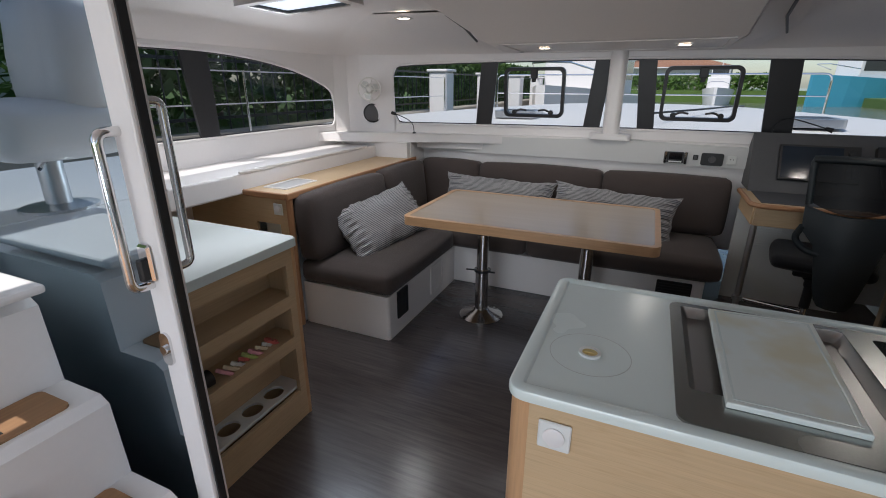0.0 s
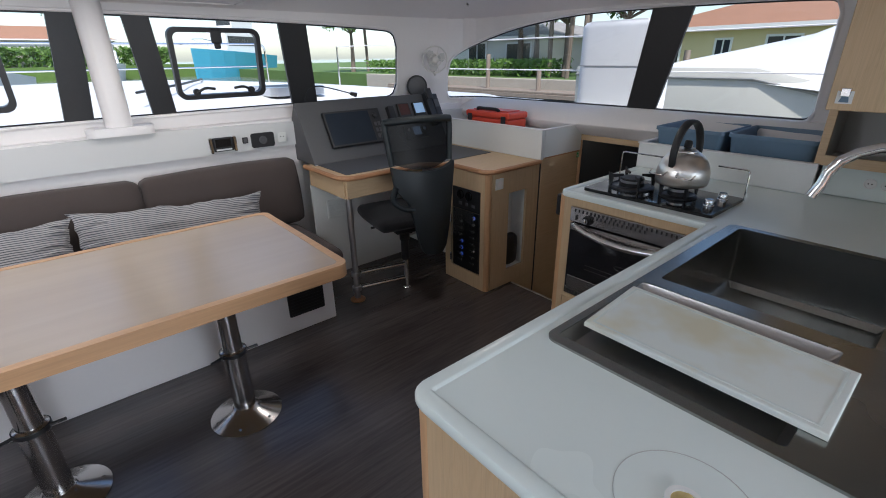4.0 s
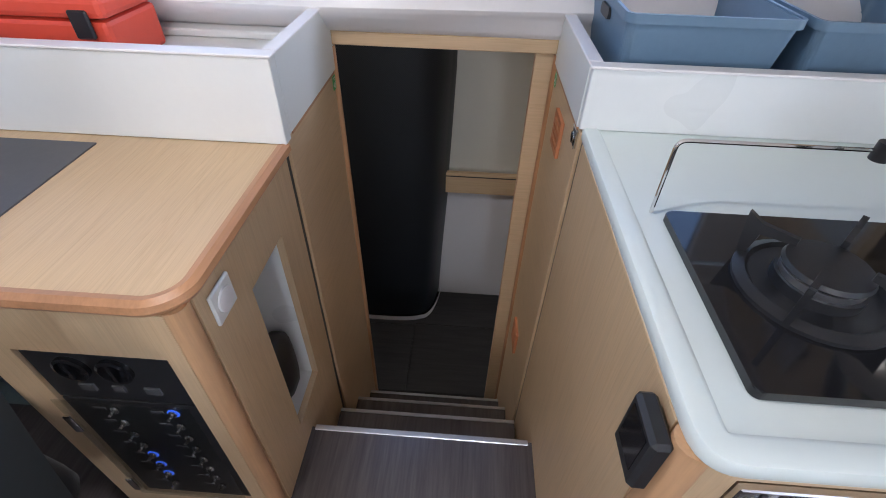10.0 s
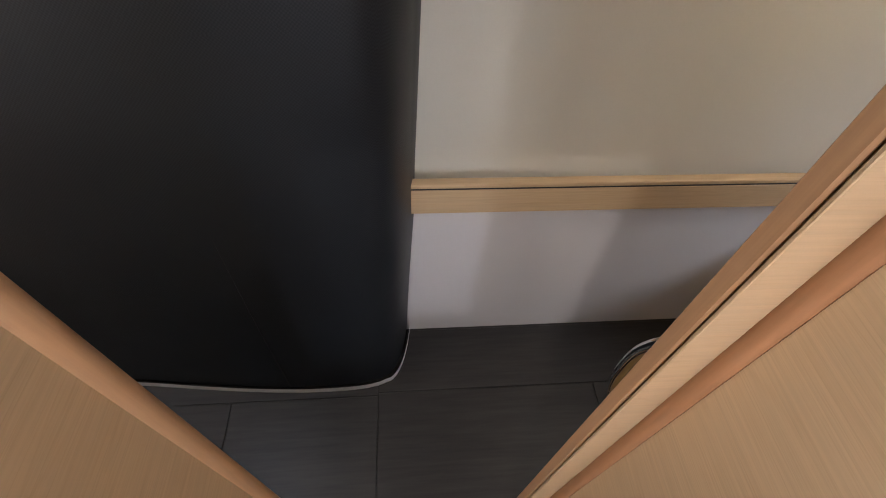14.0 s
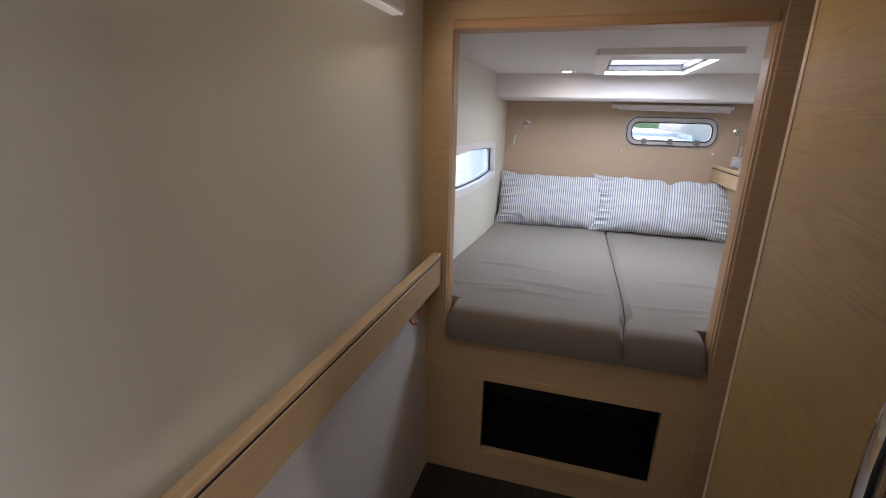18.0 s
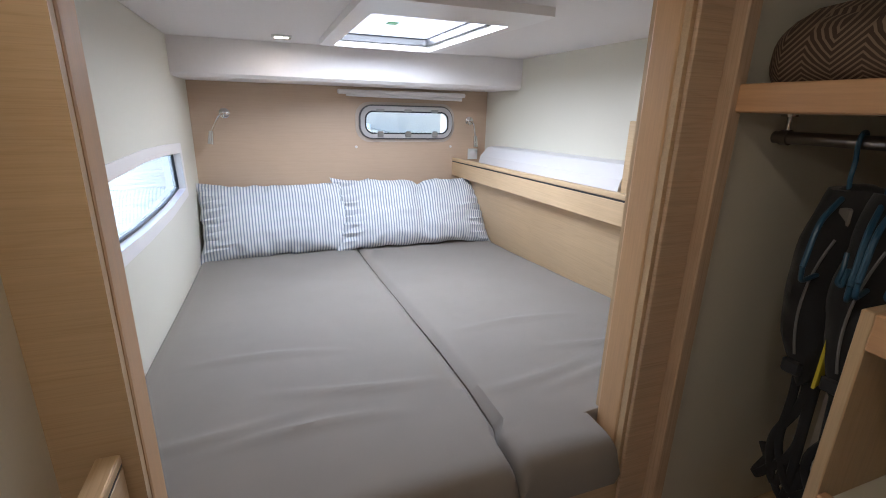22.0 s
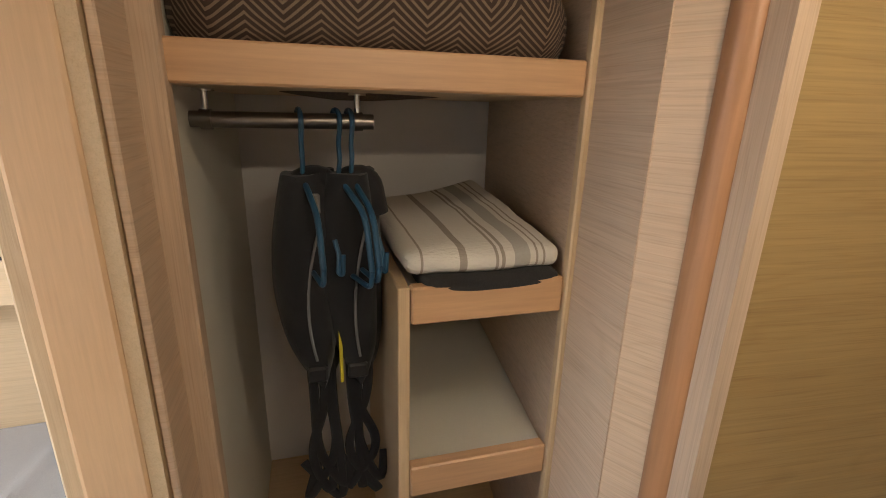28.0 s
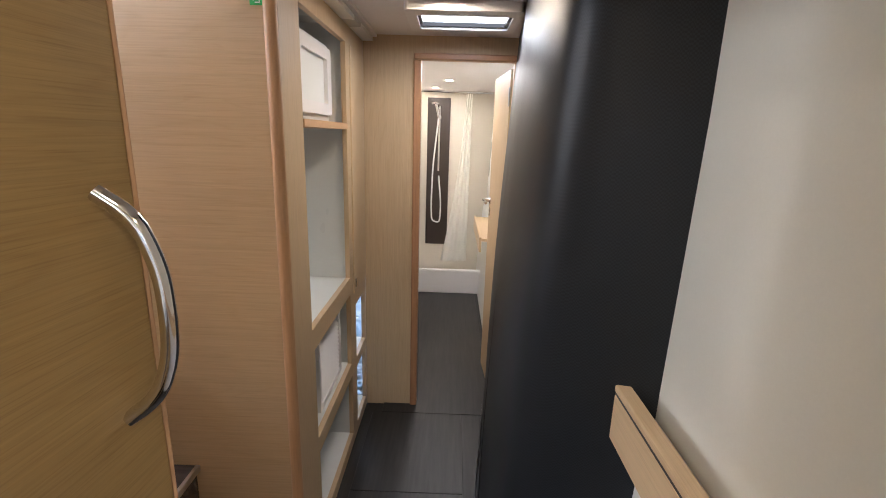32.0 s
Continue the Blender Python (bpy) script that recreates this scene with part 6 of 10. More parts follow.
dev("radio_cradle", "black charging cradle beside the receiver", "cradle", 1.81, 1.865, 0.2, 0.41, 0.045, (1.815, 1.86, 0.3, 0.36), scr=M_GREY)

# white stowage with red case, next to the chart table
sb = thing("stowage_bin", (2.1, 3.2, 0.84), "white laminate stowage bin with raised sides", "bin")
part("front", box(1.876, 1.908, 2.716, 3.93, 0.8415, 1.035, 0.002), M_LAM, sb)
part("end", box(1.909, 2.358, 2.716, 2.74, 0.852, 1.035, 0.002), M_LAM, sb)
part("bottom", box(1.909, 2.40, 2.741, 3.93, 0.93, 0.95, 0), M_LAM, sb)
part("cove", box(2.262, 2.40, 2.742, 3.929, 0.9505, 0.9715, 0.004), M_LAM, sb)
part("capping", join(box(1.872, 1.912, 2.711, 3.93, 1.035, 1.041, 0.002), box(1.912, 2.365, 2.711, 2.744, 1.035, 1.041, 0.002)), M_GEL, sb)
M_RED = plain("red_orange_plastic", (0.72, 0.085, 0.045), 0.42, var=0.05)
rc = thing("flare_case", (2.1, 3.35, 0.95), "red-orange plastic case with black handle", "case")
part("body", box(2.0, 2.2, 3.125, 3.575, 0.951, 1.055, 0.012, 2), M_RED, rc)
part("lid", box(1.992, 2.208, 3.117, 3.583, 1.058, 1.105, 0.014, 2), M_RED, rc)
part("lid_panel", box(2.03, 2.17, 3.165, 3.535, 1.103, 1.113, 0.006), M_RED, rc)
part("handle", tube(bend([(2.03, 3.25, 1.108), (2.012, 3.265, 1.124), (2.012, 3.465, 1.124), (2.03, 3.48, 1.108)], 0.015), 0.012, 8), M_BLACK, rc, "black carrying handle", smooth=True)
part("latch", box(1.982, 1.993, 3.15, 3.195, 1.02, 1.08, 0.004), M_BLACK, rc, "black latch")
part("latch", box(1.982, 1.993, 3.505, 3.55, 1.02, 1.08, 0.004), M_BLACK, rc, "black latch")

# inner side above the companionway, lintel
sw = bmesh.new()
secs = []
for y, nose in ((0.6, 2.335), (1.4, 2.32), (2.05, 2.292), (2.4, 2.268), (2.71, 2.245), (4.0, 2.245)):
    secs.append([sw.verts.new((x, y, z)) for x, z in ((2.338, 0.962), (0.6 * 2.338 + 0.4 * nose, 0.984), (nose + 0.028, 1.010), (nose + 0.007, 1.028), (nose, 1.045), (nose + 0.008, 1.066), (0.65 * nose + 0.35 * 2.36, 1.102), (2.36, 1.16), (2.42, 1.16), (2.42, 0.948), (2.362, 0.948))])
for a, b in zip(secs, secs[1:]):
    for k in range(11):
        sw.faces.new((a[k], b[k], b[(k + 1) % 11], a[(k + 1) % 11]))
sw.faces.new(secs[0])
sw.faces.new(secs[-1][::-1])
bmesh.ops.recalc_face_normals(sw, faces=sw.faces[:])
solid("wall_side_starboard", sw, M_GEL, "white overhanging saloon side above the companionway", "wall", kind="structure", smooth=True)
solid("wall_side_lower", join(box(2.372, 2.42, 0.6, 2.03, 0.961, 0.998, 0)), M_GEL, "white saloon side", "wall", kind="structure")
solid("door_lintel", box(2.333, 2.371, 2.062, 2.72, 0.925, 0.964, 0.002), M_WOOD_Y, "maple lintel over the companionway", "trim", kind="structure")

# ---------------------------------------------------------------- office chair
ch = thing("office_chair", (1.03, 3.15, 0.0), "black mesh-backed office chair on a swing arm under the desk", "chair")
CH = pose(1.09, 3.14, 0.0, 0, 0, -12)
M_SHELL = plain("dark_slate_plastic", (0.012, 0.017, 0.020), 0.48, var=0.12)
part("seat", moved(cushion(-0.29, 0.20, -0.19, 0.28, 0.50, 0.575, 0.04, 0.015, 9, 2), CH), fabric("black_seat_cloth", (0.014, 0.014, 0.016), 0.9, 800), ch, "black upholstered seat", smooth=True)
part("mechanism", moved(join(box(-0.17, 0.05, -0.13, 0.13, 0.455, 0.50, 0.01), box(-0.11, -0.02, -0.06, 0.06, 0.42, 0.456, 0.008)), CH), M_BLACK, ch)
part("lever", moved(rod((-0.17, 0.05, 0.475), (-0.27, 0.06, 0.465), 0.008, 8), CH), M_BLACK, ch, smooth=True)
SX, SY = 1.03, 3.15
part("column", lathe([(0.026, 0.225), (0.027, 0.23), (0.027, 0.36), (0.034, 0.37), (0.034, 0.425)], (SX, SY, 0.0), 18), M_BLACK, ch, "black gas column", smooth=True)
part("stem", lathe([(0.024, 0.0), (0.024, 0.01), (0.019, 0.016), (0.019, 0.224)], (SX, SY, 0.001), 18), M_CHROME, ch, "chrome stem", smooth=True)
for z, rr in ((0.19, 0.016), (0.085, 0.016)):
    arm = part("swing_arm", rod((SX, SY, z), (0.718, 3.226, z), rr, 16), M_CHROME, ch, "chrome swing-arm tube", smooth=True)
    part("clamp", lathe([(0.03, 0), (0.03, 0.03)], (0.685, 3.235, z - 0.015), 20), M_ALU, arm, "clamp round the desk leg", smooth=True)


def back_pt(u, v):
    """Backrest surface: u across, v up; curved round the sitter."""
    w = 0.188 + 0.03 * v - 0.03 * max(0.0, v - 0.85)
    return Vector((0.01 + u * w, -0.205 + 0.045 * v + 0.045 * u * u, 0.84 + 0.325 * v - 0.012 * u * u * v))


def sag(u):
    return 0.10 + 0.16 * abs(u) ** 2.2


bm = bmesh.new()
gr = [[bm.verts.new(back_pt(-0.96 + 1.92 * i / 18, sag(-0.96 + 1.92 * i / 18) + (0.97 - sag(-0.96 + 1.92 * i / 18)) * j / 14)) for i in range(19)] for j in range(15)]
for j in range(14):
    for i in range(18):
        bm.faces.new((gr[j][i], gr[j][i + 1], gr[j + 1][i + 1], gr[j + 1][i]))
M_NET = glass("chair_net", (0.10, 0.10, 0.105), 0.03, 0.5)
part("mesh_back", moved(bm, CH), M_NET, ch, "see-through black mesh")
loop = [back_pt(-1, 0.2 + 0.75 * i / 12) for i in range(13)] + [back_pt(-1 + 2 * i / 12, 1.0) for i in range(13)] + [back_pt(1, 0.95 - 0.75 * i / 12) for i in range(13)]
part("back_frame", moved(tube(loop, 0.018, 10), CH), M_SHELL, ch, "dark plastic frame", smooth=True)
part("top_rail", moved(tube([back_pt(-1 + 2 * i / 14, 0.985) + Vector((0, -0.008, 0)) for i in range(15)], 0.019, 10), CH), M_SHELL, ch, smooth=True)
# moulded shell: yoke under the mesh that narrows to a broad tongue behind the seat
sh = bmesh.new()
prof = [(-0.200, 0.218, 0.0), (-0.196, 0.206, 0.05), (-0.190, 0.188, 0.11), (-0.122, 0.168, 0.18), (-0.104, 0.152, 0.26), (-0.088, 0.138, 0.34), (-0.074, 0.124, 0.42), (-0.058, 0.112, 0.48), (-0.035, 0.092, 0.515)]
rows = []
for xl, xr, d in prof:
    row = []
    for i in range(11):
        s_ = -1 + 0.2 * i
        x = xl + (xr - xl) * i / 10
        yy = -0.222 - 0.035 * (1 - s_ * s_) - 0.05 * min(1.0, d / 0.35) + 0.03 * s_ * s_ * max(0.0, 1 - d / 0.2)
        row.append(sh.verts.new((x, yy, 0.868 + 0.035 * abs(s_) ** 2.2 * max(0.0, 1 - d / 0.15) - d)))
    rows.append(row)
for a, b in zip(rows, rows[1:]):
    for i in range(10):
        sh.faces.new((a[i], b[i], b[i + 1], a[i + 1]))
ex = bmesh.ops.extrude_face_region(sh, geom=sh.faces[:])
for v in ex["geom"]:
    if isinstance(v, bmesh.types.BMVert):
        v.co.y += 0.035
bmesh.ops.recalc_face_normals(sh, faces=sh.faces[:])
part("back_shell", moved(sh, CH), M_SHELL, ch, "dark slate moulded back shell", smooth=True)
part("side_loop", moved(tube(bend([(-0.188, -0.215, 0.79), (-0.215, -0.20, 0.71), (-0.16, -0.225, 0.655), (-0.085, -0.25, 0.645)], 0.035, 5), 0.018, 10), CH), M_SHELL, ch, "dark slate loop beside the shell", smooth=True)
part("back_carrier", moved(tube(bend([(0.03, -0.25, 0.40), (0.02, -0.17, 0.47), (-0.03, -0.05, 0.478)], 0.05), 0.024, 10), CH), M_BLACK, ch, smooth=True)

# control units on the front wall above the settee
ru = thing("wall_control", (0.205, 3.9, 0.965), "black control unit with silver side cheeks on the white front wall", "control unit")
part("body", box(0.145, 0.262, 3.878, 3.8985, 0.968, 1.052, 0.004), M_BLACK, ru)
for x in (0.122, 0.263):
    part("cheek", box(x, x + 0.022, 3.872, 3.8985, 0.962, 1.056, 0.005), M_CHROME, ru, "silver cheek")
part("display", box(0.158, 0.250, 3.8768, 3.8785, 0.995, 1.044, 0), M_BLACKG, ru, "dark display")
part("strip", box(0.158, 0.250, 3.8768, 3.8785, 0.974, 0.984, 0), M_LAM, ru, "pale strip")
bt = thing("wall_button", (0.342, 3.9, 1.0), "small black square button on the white front wall", "button")
part("frame", box(0.325, 0.360, 3.888, 3.8985, 0.998, 1.036, 0.003), M_BLACK, bt)
part("key", box(0.331, 0.354, 3.885, 3.8882, 1.004, 1.030, 0.002), M_GREY, bt)
pp = thing("power_socket", (0.455, 3.9, 0.96), "black rounded socket panel on the white front wall", "socket")
part("plate", prism(rounded(0.380, 0.530, 0.962, 1.054, 0.014, 4), 3.886, 3.8985, 'y'), M_BLACK, pp)
part("socket", moved(lathe([(0.026, 0), (0.026, 0.004), (0.02, 0.005), (0.018, 0.001)], (0, 0, 0), 22), Matrix.Translation((0.455, 3.886, 1.008)) @ pose(0, 0, 0, 90)), M_GREY, pp, "round socket", smooth=True)
wo = thing("wall_outlet", (0.585, 3.9, 0.97), "small white wall outlet on the front wall", "outlet")
part("plate", box(0.555, 0.615, 3.889, 3.8985, 0.978, 1.042, 0.003), M_LAM, wo)
for x in (0.575, 0.594):
    part("hole", box(x - 0.003, x + 0.003, 3.8882, 3.889, 1.012, 1.018, 0), M_BLACK, wo)
# ---------------------------------------------------------------- companionway fittings
solid("wall_companion_lower", box(1.903, 2.33, 2.036, 2.056, -1.0, -0.253, 0.001), M_WOOD_X, "veneered lower companionway panel", "wall", kind="structure")
solid("companion_gap", join(box(1.886, 1.902, 2.03, 2.048, -0.8, 0.89, 0), box(1.886, 1.902, 2.73, 2.75, -0.8, 0.851, 0)), M_BLACK, "dark shadow gap between panels", "joint", kind="structure")
solid("wall_companion_fwd_low", box(1.425, 1.885, 2.730, 2.748, -0.6, -0.002, 0), M_WOOD_Z, "veneered side below the floor", "wall", kind="structure")
for y, m in ((2.05, M_TRIM_Z), (2.728, M_EDGE_Z)):
    solid("corner_trim", rod((2.345, y, -1.0), (2.345, y, 0.92), 0.017, 14), m, "rounded cherry corner trim", "trim", kind="structure", smooth=True)
solid("panel_trim", join(box(1.93, 2.33, 2.0565, 2.060, 0.889, 0.8965, 0), box(1.93, 2.33, 2.7185, 2.7215, 0.843, 0.8515, 0)), M_TRIM_X, "thin cherry strip along the panel top", "trim", kind="structure")

M_GRILLE = plain("terracotta_wood", (0.52, 0.20, 0.085), 0.5, var=0.08)
gv = thing("wood_grille", (2.125, 2.056, 0.77), "reddish wooden ventilation grille with slots", "vent")
part("plate", plate(rect(2.068, 2.172, 0.737, 0.836), [rounded(2.082, 2.158, 0.752 + 0.02 * i, 0.761 + 0.02 * i, 0.004, 3) for i in range(4)], 2.057, 2.066, 'y'), M_GRILLE, gv)
# thin black sheet over the veneer paints the shade in the slots
part("backing", box(2.073, 2.167, 2.0562, 2.0568, 0.742, 0.831, 0), M_SHADE_BLACK, gv)
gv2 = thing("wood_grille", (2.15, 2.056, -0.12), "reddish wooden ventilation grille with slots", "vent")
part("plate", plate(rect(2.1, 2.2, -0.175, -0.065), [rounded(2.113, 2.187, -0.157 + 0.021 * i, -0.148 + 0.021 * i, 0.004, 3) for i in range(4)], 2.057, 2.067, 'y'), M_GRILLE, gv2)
# same painted shade behind the lower grille's slots
part("backing", box(2.105, 2.195, 2.0562, 2.0568, -0.17, -0.07, 0), M_SHADE_BLACK, gv2)
lt = thing("door_latch", (1.945, 2.056, 0.84), "square chrome push-button latch", "latch")
part("plate", box(1.917, 1.957, 2.057, 2.061, 0.849, 0.888, 0.002), M_BLACKG, lt, "black square plate")
part("button", moved(lathe([(0.0115, 0), (0.0115, 0.004), (0.009, 0.005)], (0, 0, 0), 18), Matrix.Translation((1.937, 2.061, 0.868)) @ pose(0, 0, 0, -90)), M_BLACKG, lt, "glossy dark button", smooth=True)
part("bezel", moved(lathe([(0.0118, 0), (0.0118, 0.0036), (0.013, 0.0042), (0.0142, 0.003), (0.0142, 0)], (0, 0, 0), 24), Matrix.Translation((1.937, 2.061, 0.868)) @ pose(0, 0, 0, -90)), M_CHROME, lt, "thin chrome ring", smooth=True)
part("plate_edge", join(box(1.9165, 1.9575, 2.0565, 2.0625, 0.8882, 0.8925, 0.0015), box(1.9125, 1.9168, 2.0565, 2.0625, 0.849, 0.8925, 0.0015)), M_CHROME, lt, "bright chrome edge")

M_SIGN = plain("exit_green", (0.03, 0.42, 0.10), 0.4)


def exit_sign(m):
    s = thing("exit_sign", m.translation, "small green escape-route sticker with a white arrow", "sign", "escape signs")
    part("film", moved(box(-0.026, 0.026, -0.036, 0.036, 0, 0.0012, 0), m), M_SIGN, s)
    part("door_mark", moved(join(box(-0.018, 0.016, 0.024, 0.028, 0.0012, 0.0018, 0), box(0.013, 0.017, -0.024, 0.028, 0.0012, 0.0018, 0), box(-0.004, 0.017, -0.027, -0.023, 0.0012, 0.0018, 0)), m), M_GEL, s)
    part("arrow", moved(prism([(-0.020, -0.012), (-0.008, -0.020), (-0.008, -0.015), (0.0, -0.006), (-0.002, 0.004), (-0.010, -0.008), (-0.014, -0.002)], 0.0012, 0.0018, 'z'), m), M_GEL, s)


exit_sign(Matrix.Translation((2.303, 2.0575, 0.866)) @ Matrix.Scale(0.58, 4) @ Matrix(((-1, 0, 0), (0, 0, 1), (0, 1, 0))).to_4x4())
exit_sign(Matrix.Translation((2.315, 2.7195, 0.819)) @ Matrix.Scale(0.58, 4) @ Matrix(((1, 0, 0), (0, 0, -1), (0, 1, 0))).to_4x4())

# ---------------------------------------------------------------- corridor
hr = thing("hull_rail", (3.22, 1.6, -0.1), "maple hand rail ledge along the hull side with black inlay", "rail")
part("board", box(3.160, 3.182, 0.80, 2.438, -0.122, -0.016, 0.002), M_WOOD_Y, hr)
part("inlay", box(3.161, 3.181, 0.80, 2.437, -0.016, -0.010, 0), M_BLACK, hr, "black inlay strip")
part("top_strip", box(3.159, 3.192, 0.80, 2.439, -0.010, 0.007, 0.004, 2), M_WOOD_Y, hr)
part("ledge", box(3.183, 3.2465, 0.80, 2.41, -0.095, -0.066, 0), M_WOOD_Y, hr)
for y in (1.02, 1.10):
    hook = thing("hook", (3.17, y, -0.14), "small red-brown hook under the rail", "hook")
    part("stem", tube(bend([(3.175, y, -0.127), (3.175, y, -0.152), (3.160, y, -0.162), (3.150, y, -0.147)], 0.01), 0.005, 8), M_GRILLE, hook, smooth=True)

# padded black panel over the hull frame
M_CARBON, cn, cl, cbs = material("black_woven_vinyl", 0.42, 0.0, (0.012, 0.012, 0.013))
wv = cn.new("ShaderNodeTexChecker")
wv.inputs["Scale"].default_value = 260.0
wv.inputs["Color1"].default_value, wv.inputs["Color2"].default_value = (0.010, 0.012, 0.015, 1), (0.018, 0.021, 0.026, 1)
cl.new(coords(cn, cl, (1, 1, 1), (0, 0, 0)), wv.inputs["Vector"])
cl.new(wv.outputs["Color"], cbs.inputs["Base Color"])
vary_rough(cn, cl, cbs, noise_node(cn, cl, coords(cn, cl), 3.0, 3), 0.38, 0.52)
cbs.inputs["Specular IOR Level"].default_value = 0.35
bump(cn, cl, cbs, wv.outputs["Fac"], 0.12, 0.001)
base_line = [(3.30, 2.432), (3.22, 2.436), (3.13, 2.45), (3.04, 2.475), (2.975, 2.515), (2.945, 2.58), (2.932, 2.70), (2.932, 2.9), (2.945, 3.1), (2.965, 3.3), (2.995, 3.55), (3.02, 3.84)]


def smooth_line(pts, n=4):
    out = []
    for i in range(len(pts) - 1):
        p0, p1, p2, p3 = (Vector(pts[max(0, min(len(pts) - 1, i + k))]) for k in (-1, 0, 1, 2))
        for j in range(n):
            t = j / n
            out.append(0.5 * ((2 * p1) + (p2 - p0) * t + (2 * p0 - 5 * p1 + 4 * p2 - p3) * t * t + (3 * p1 - p0 - 3 * p2 + p3) * t ** 3))
    return out + [Vector(pts[-1])]


line = smooth_line(base_line, 5)
pad = thing("padded_column", (3.1, 3.0, -1.0), "black woven-vinyl padded cover over a bulging hull frame", "panel")


def pad_mesh(zs, off):
    bm = bmesh.new()
    rows = []
    for z in zs:
        k = (z + 1.0) / 1.95
        row = []
        for i, p in enumerate(line):
            q = i / (len(line) - 1)
            x = p.x + (0.085 * k ** 1.3) * (1 - q * 0.2) * min(1.0, (3.31 - p.x) / 0.2) - off
            x -= 0.012 * math.sin(math.pi * min(1, k * 1.05)) * min(1.0, (3.31 - p.x) / 0.3)
            lean = (0.040 * min(1.0, k / 0.43) ** 1.3 + 0.022 * max(0.0, min(1.0, (k - 0.5) / 0.3))) * max(0.0, min(1.0, (0.75 - q) / 0.3))
            row.append(bm.verts.new((min(x, 3.305), p.y - lean - off * (1 if q < 0.4 else 0), z)))
        rows.append(row)
    for a, b in zip(rows, rows[1:]):
        for i in range(len(line) - 1):
            bm.faces.new((a[i], a[i + 1], b[i + 1], b[i]))
    return bm


part("cover", pad_mesh([-0.955 + 1.915 * j / 24 for j in range(25)], 0.0), M_CARBON, pad, smooth=True)
part("seam", tube([(lambda p, k: Vector((p.x + 0.085 * k ** 1.3 - 0.012 * math.sin(math.pi * min(1, k * 1.05)) - 0.001, p.y, -0.95 + 1.9 * k)))(line[36], j / 20) for j in range(21)], 0.0022, 6), M_BLACK, pad, "stitched seam")
part("plinth", pad_mesh([-1.0, -0.955], 0.012), M_GEL, pad, "white plinth strip", smooth=True)

# floor boards of the hull: panels with fine joints and finger holes
for k, (x0, x1, y0, y1) in enumerate(((2.40, 2.90, 0.80, 1.60), (2.40, 2.90, 1.603, 2.567), (2.40, 2.887, 2.57, 3.187), (2.40, 2.887, 3.19, 3.77), (2.903, 3.2, 0.80, 2.567), (2.89, 3.2, 2.57, 3.77), (2.45, 3.05, 3.773, 5.78))):
    part("floor_board", box(x0, x1, y0, y1, -0.999, -0.994, 0.0015), M_FLOOR_HULL, bpy.data.objects["floor_2"])
for x, y in ((2.663, 3.14), (2.768, 5.2)):
    solid("finger_hole", lathe([(0.014, 0), (0.014, 0.0008)], (x, y, -0.9945), 18), M_BLACK, "small black finger hole in the floor board", "hole")

# head bulkhead and open door
bk = plate(rect(2.352, 3.30, -1.0, 0.96), [[(2.62, -0.999), (3.09, -0.999), (3.09, 0.855), (2.62, 0.855)]], 3.86, 3.885, 'y')
solid("wall_head", bk, M_WOOD_Z, "veneered bulkhead around the bathroom door", "wall", kind="structure")
dfm = thing("door_1", (2.87, 3.86, -1.0), "cherry door frame into the bathroom", "door frame", kind="structure")
for x0, x1 in ((2.598, 2.634), (3.076, 3.112)):
    part("jamb", box(x0, x1, 3.842, 3.90, -0.994, 0.852, 0.006, 2), M_TRIM_Z, dfm)
part("head_piece", box(2.598, 3.112, 3.842, 3.90, 0.8525, 0.882, 0.006, 2), M_TRIM_X, dfm)
hdoor = thing("bathroom_door", (3.06, 4.2, -0.98), "open maple bathroom door with lever handle", "door")
DM = Matrix.Translation((3.068, 3.905, 0)) @ pose(0, 0, 0, 0, 0, 94.5)
part("leaf", moved(box(0.0, 0.46, -0.028, 0.0, -0.985, 0.83, 0.003), DM), M_WOOD_Z, hdoor)
for z in (0.70, 0.15, -0.55):
    part("hinge", moved(box(-0.004, 0.02, -0.001, 0.004, z - 0.045, z + 0.045, 0.001), DM), M_STEEL, hdoor, "steel hinge")
hl = part("handle", moved(join(rod((0.41, 0.0, 0.13), (0.41, 0.045, 0.13), 0.011, 12), tube(bend([(0.41, 0.043, 0.13), (0.33, 0.045, 0.13), (0.30, 0.045, 0.128)], 0.01), 0.009, 10)), DM), M_CHROME, hdoor, "chrome lever", smooth=True)
part("rosette", moved(moved(lathe([(0.024, 0), (0.024, 0.005)], (0, 0, 0), 18), Matrix.Translation((0.41, 0.0, 0.13)) @ pose(0, 0, 0, -90)), DM), M_CHROME, hl)
part("key_plate", moved(box(0.398, 0.422, 0, 0.004, 0.035, 0.085, 0.002), DM), M_CHROME, hdoor)

# bathroom beyond
M_BATH = plain("bath_cream", (0.72, 0.66, 0.56), 0.35, var=0.02)
solid("wall_bath_port", box(2.40, 2.43, 3.89, 6.32, -1.0, 0.96, 0), M_BATH, "cream bathroom side wall", "wall", kind="structure")
solid("wall_bath_outer", prism([(3.08, -1.0), (3.2, -1.0), (3.30, 0.96), (3.20, 0.96), (3.16, -0.15), (3.13, -0.2)], 3.89, 6.32, 'y'), M_LAM, "white bathroom hull side", "wall", kind="structure")
solid("wall_bath_end", box(2.43, 3.3, 6.28, 6.32, -1.0, 0.96, 0), M_BATH, "cream shower end wall", "wall", kind="structure")
solid("ceiling_bath", box(2.372, 3.33, 3.887, 6.32, 0.93, 0.96, 0), M_LINER, "white bathroom ceiling", "ceiling", kind="structure")
